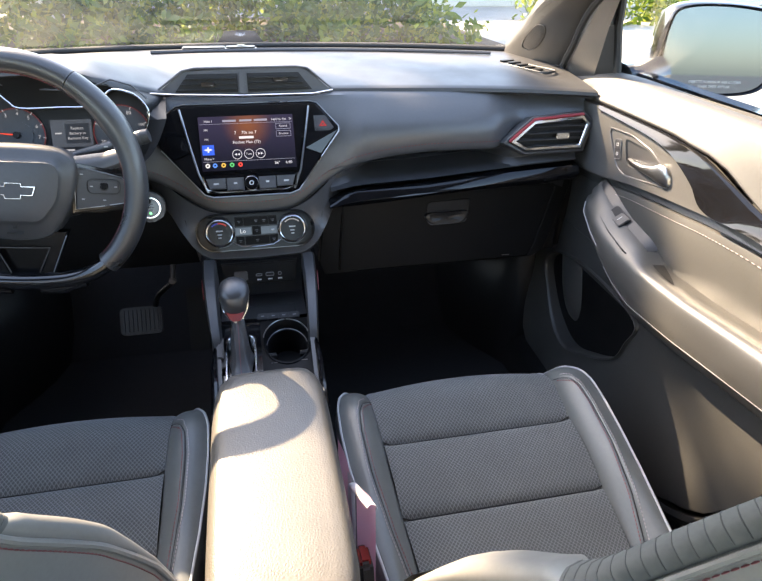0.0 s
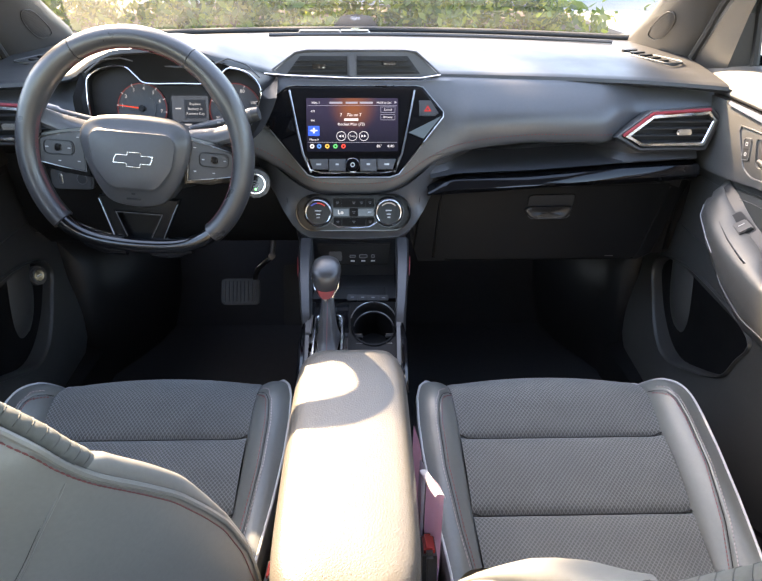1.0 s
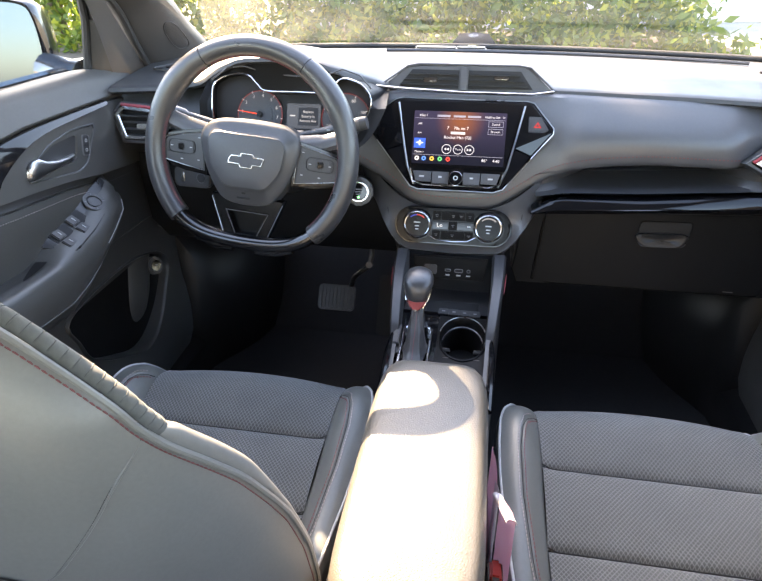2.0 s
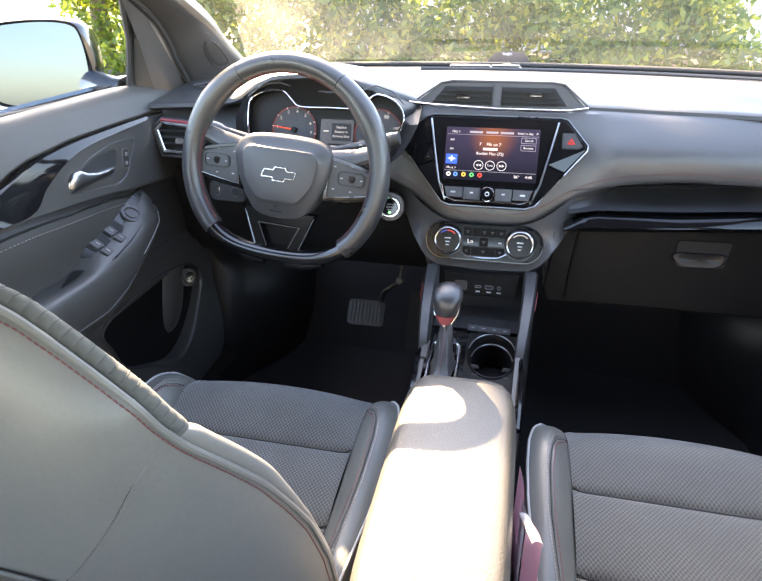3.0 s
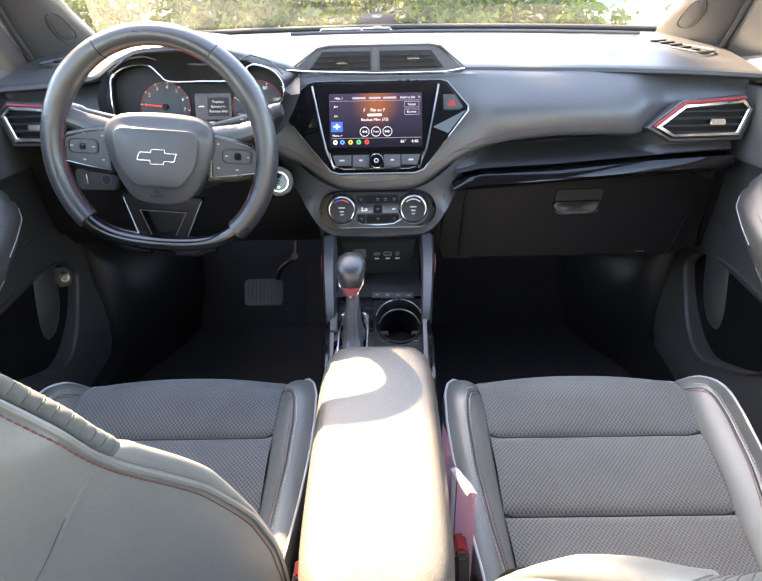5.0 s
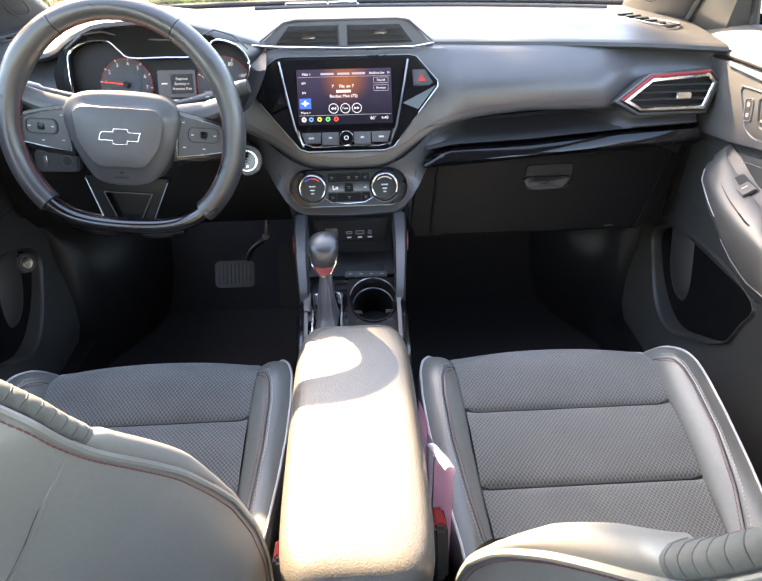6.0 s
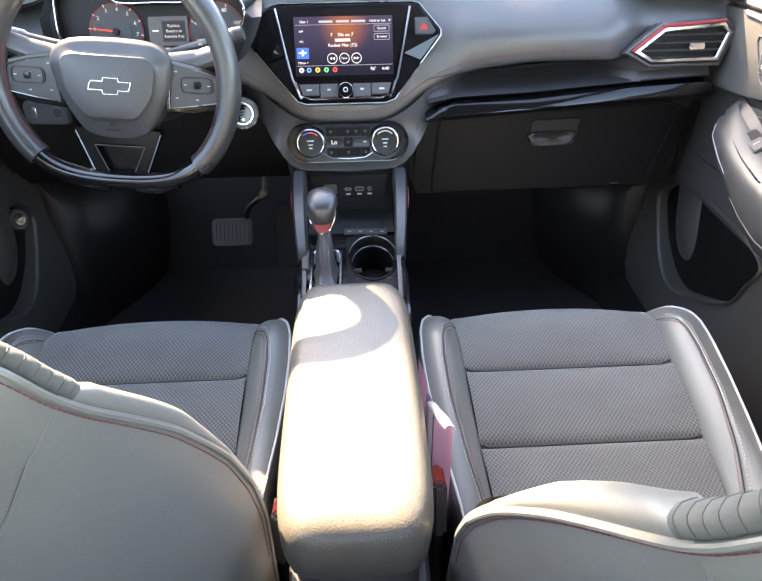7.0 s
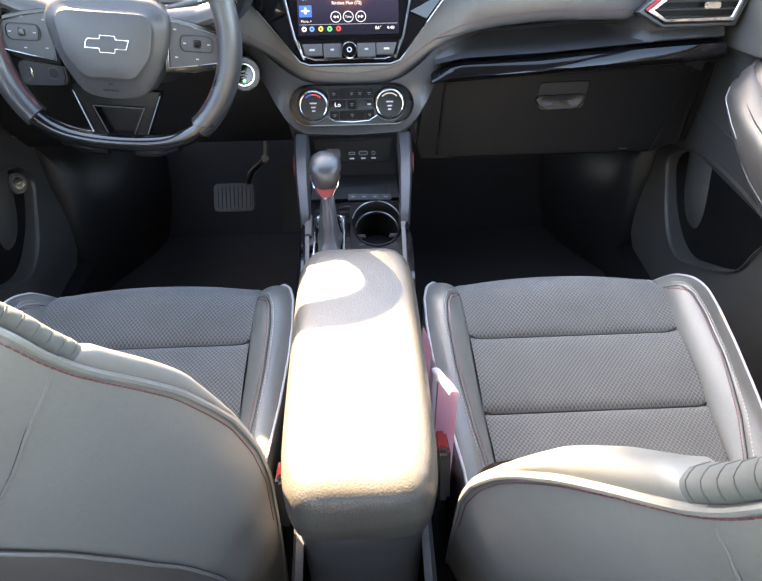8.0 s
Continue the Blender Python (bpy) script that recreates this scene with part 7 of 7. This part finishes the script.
for y in (-400, -60, -20, -8, 0, 4, 7.6):
    rows.append([V(x, y, 0) for x in (-400, -60, -20, -6, 0, 6, 20, 60, 400)])
for y in (9.5, 14, 25, 60, 400):
    rows.append([V(x, y, 0) for x in (-400, -60, -20, -6, 0, 6, 20, 60, 400)])
g = part("ground", loft(rows), ASPHALT, None, "sunlit pale concrete parking ground", kind="structure")
tagged(g, category="ground")


def leaf_material():
    ma = bpy.data.materials.new("hedge_leaf")
    ma.use_nodes = True
    nt = ma.node_tree
    N, L = nt.nodes, nt.links
    bs = N["Principled BSDF"]
    gm = N.new("ShaderNodeNewGeometry")
    cr = N.new("ShaderNodeValToRGB")
    cr.color_ramp.elements[0].color = (0.045, 0.085, 0.012, 1)
    cr.color_ramp.elements[1].color = (0.26, 0.27, 0.03, 1)
    e = cr.color_ramp.elements.new(0.6)
    e.color = (0.10, 0.145, 0.018, 1)
    L.new(gm.outputs["Random Per Island"], cr.inputs[0])
    L.new(cr.outputs[0], bs.inputs["Base Color"])
    bs.inputs["Roughness"].default_value = 0.5
    tl = N.new("ShaderNodeBsdfTranslucent")
    br = N.new("ShaderNodeHueSaturation")
    br.inputs["Value"].default_value = 1.6
    L.new(cr.outputs[0], br.inputs["Color"])
    L.new(br.outputs[0], tl.inputs[0])
    mx = N.new("ShaderNodeMixShader")
    mx.inputs[0].default_value = 0.5
    L.new(bs.outputs[0], mx.inputs[1])
    L.new(tl.outputs[0], mx.inputs[2])
    L.new(mx.outputs[0], N["Material Output"].inputs[0])
    return ma


LEAF = leaf_material()


def leaves(name, boxes, size, label, category):
    """Many small leaves gathered in clumps."""
    rng = np.random.default_rng(5)
    verts, faces = [], []
    for (x0, x1, y0, y1, z0, z1), n in boxes:
        clumps = rng.uniform((x0, y0, z0), (x1, y1, z1), (max(4, n // 60), 3))
        idx = rng.integers(0, len(clumps), n)
        for i in idx:
            c = clumps[i] + rng.normal(0, 0.16, 3)
            c[2] = max(0.02, c[2])
            d = rng.normal(0, 1, 3)
            d /= np.linalg.norm(d)
            e = np.cross(d, rng.normal(0, 1, 3))
            e /= np.linalg.norm(e)
            s = size * rng.uniform(0.6, 1.4)
            k = len(verts)
            verts += [c - d * s, c + e * s * 0.45 + d * s * 0.1, c + d * s, c - e * s * 0.45 + d * s * 0.1]
            faces.append((k, k + 1, k + 2, k + 3))
    me = bpy.data.meshes.new(name)
    me.from_pydata([tuple(v) for v in verts], [], faces)
    ob = part_mesh(name, me, LEAF, None, label, kind="stuff")
    tagged(ob, category=category)
    return ob


leaves("hedge", [((-7.5, 3.0, 9.6, 11.2, 0.05, 2.6), 30000), ((-9, 3.4, 11.2, 12.5, 0.3, 3.2), 12000), ((-7.5, 3.2, 8.8, 9.7, 0.0, 0.35), 2500), ((5.5, 9.0, 11.5, 12.5, 0.0, 0.7), 3000)], 0.075, "sunlit green hedge of small glossy leaves", "hedge")
bed = part("planting_bed", slab([(-12, 7.9), (3.6, 7.9), (3.9, 8.6), (3.6, 13), (-12, 13)], Matrix.Identity(4), 0.02, 0.03, top=0.05), MULCH, None, "brown bark mulch bed under the hedge", kind="structure")
tagged(bed, category="planting bed")
WALL_PAINT = surface("pale_wall", (0.62, 0.58, 0.5), 0.9, var=0.12, blotch=1.5)
wl = part("boundary_wall", box(Matrix.Translation((8.0, 15.5, 1.4)), 26, 0.3, 2.8, 0.02), WALL_PAINT, None, "long pale rendered boundary wall in sunlight", kind="structure")
tagged(wl, category="wall")


# ---- unseen tree behind the hedge, added to shade the cabin ----
BARK = surface("tree_bark", (0.12, 0.09, 0.065), 0.9, var=0.4, grain=0.8, grain_size=0.02, blotch=0.2)
tree = thing("tree", (-7.4, 10.3, 0.0), "unseen slender green tree added to shade the seats and door", "tree")
trunk = spline([V(-7.4, 10.3, 0), V(-7.3, 10.2, 2.2), V(-7.0, 9.9, 4.4), V(-6.6, 9.4, 6.2), V(-6.5, 9.3, 8.2)], 5)
part("trunk", tube(trunk, [lerp(0.17, 0.04, i / 20) for i in range(21)], 10), BARK, tree)
# small clumps set on the sun's rays to shade seats and door, then the upper leaves
SHADE_CLUMPS = [((-3.40, 5.70, 5.70), 0.13), ((-3.23, 5.70, 5.70), 0.13), ((-3.40, 5.88, 5.70), 0.13), ((-3.23, 5.88, 5.70), 0.13), ((-3.13, 5.80, 5.70), 0.11), ((-4.04, 5.73, 5.70), 0.12), ((-2.93, 5.97, 5.70), 0.07), ((-2.85, 5.97, 5.70), 0.07), ((-2.89, 5.88, 5.70), 0.075), ((-2.95, 5.86, 5.70), 0.06), ((-2.84, 5.89, 5.70), 0.06), ((-3.525, 5.86, 5.70), 0.055), ((-3.238, 5.09, 5.70), 0.065), ((-3.218, 5.02, 5.70), 0.07),
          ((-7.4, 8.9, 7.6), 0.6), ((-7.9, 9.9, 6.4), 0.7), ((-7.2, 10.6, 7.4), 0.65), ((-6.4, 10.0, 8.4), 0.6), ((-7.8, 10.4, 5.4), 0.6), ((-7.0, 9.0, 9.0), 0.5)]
for c, r in SHADE_CLUMPS:
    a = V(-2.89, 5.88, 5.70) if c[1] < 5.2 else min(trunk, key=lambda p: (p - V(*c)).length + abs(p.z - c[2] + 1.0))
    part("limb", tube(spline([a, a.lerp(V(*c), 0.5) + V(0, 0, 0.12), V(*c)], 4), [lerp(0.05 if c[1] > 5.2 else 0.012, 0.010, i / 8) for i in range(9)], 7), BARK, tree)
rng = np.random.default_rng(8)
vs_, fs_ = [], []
for c, r in SHADE_CLUMPS:
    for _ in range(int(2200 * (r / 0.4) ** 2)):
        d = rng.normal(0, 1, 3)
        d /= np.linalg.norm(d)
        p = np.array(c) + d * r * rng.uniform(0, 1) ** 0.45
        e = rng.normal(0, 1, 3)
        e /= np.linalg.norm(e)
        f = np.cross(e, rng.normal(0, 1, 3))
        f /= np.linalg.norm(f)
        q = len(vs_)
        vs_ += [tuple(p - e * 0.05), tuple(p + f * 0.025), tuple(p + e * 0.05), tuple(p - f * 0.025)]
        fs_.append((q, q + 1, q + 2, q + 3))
me = bpy.data.meshes.new("shade_crown")
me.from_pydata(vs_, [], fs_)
part_mesh("shade_crown", me, LEAF, tree, kind="stuff")
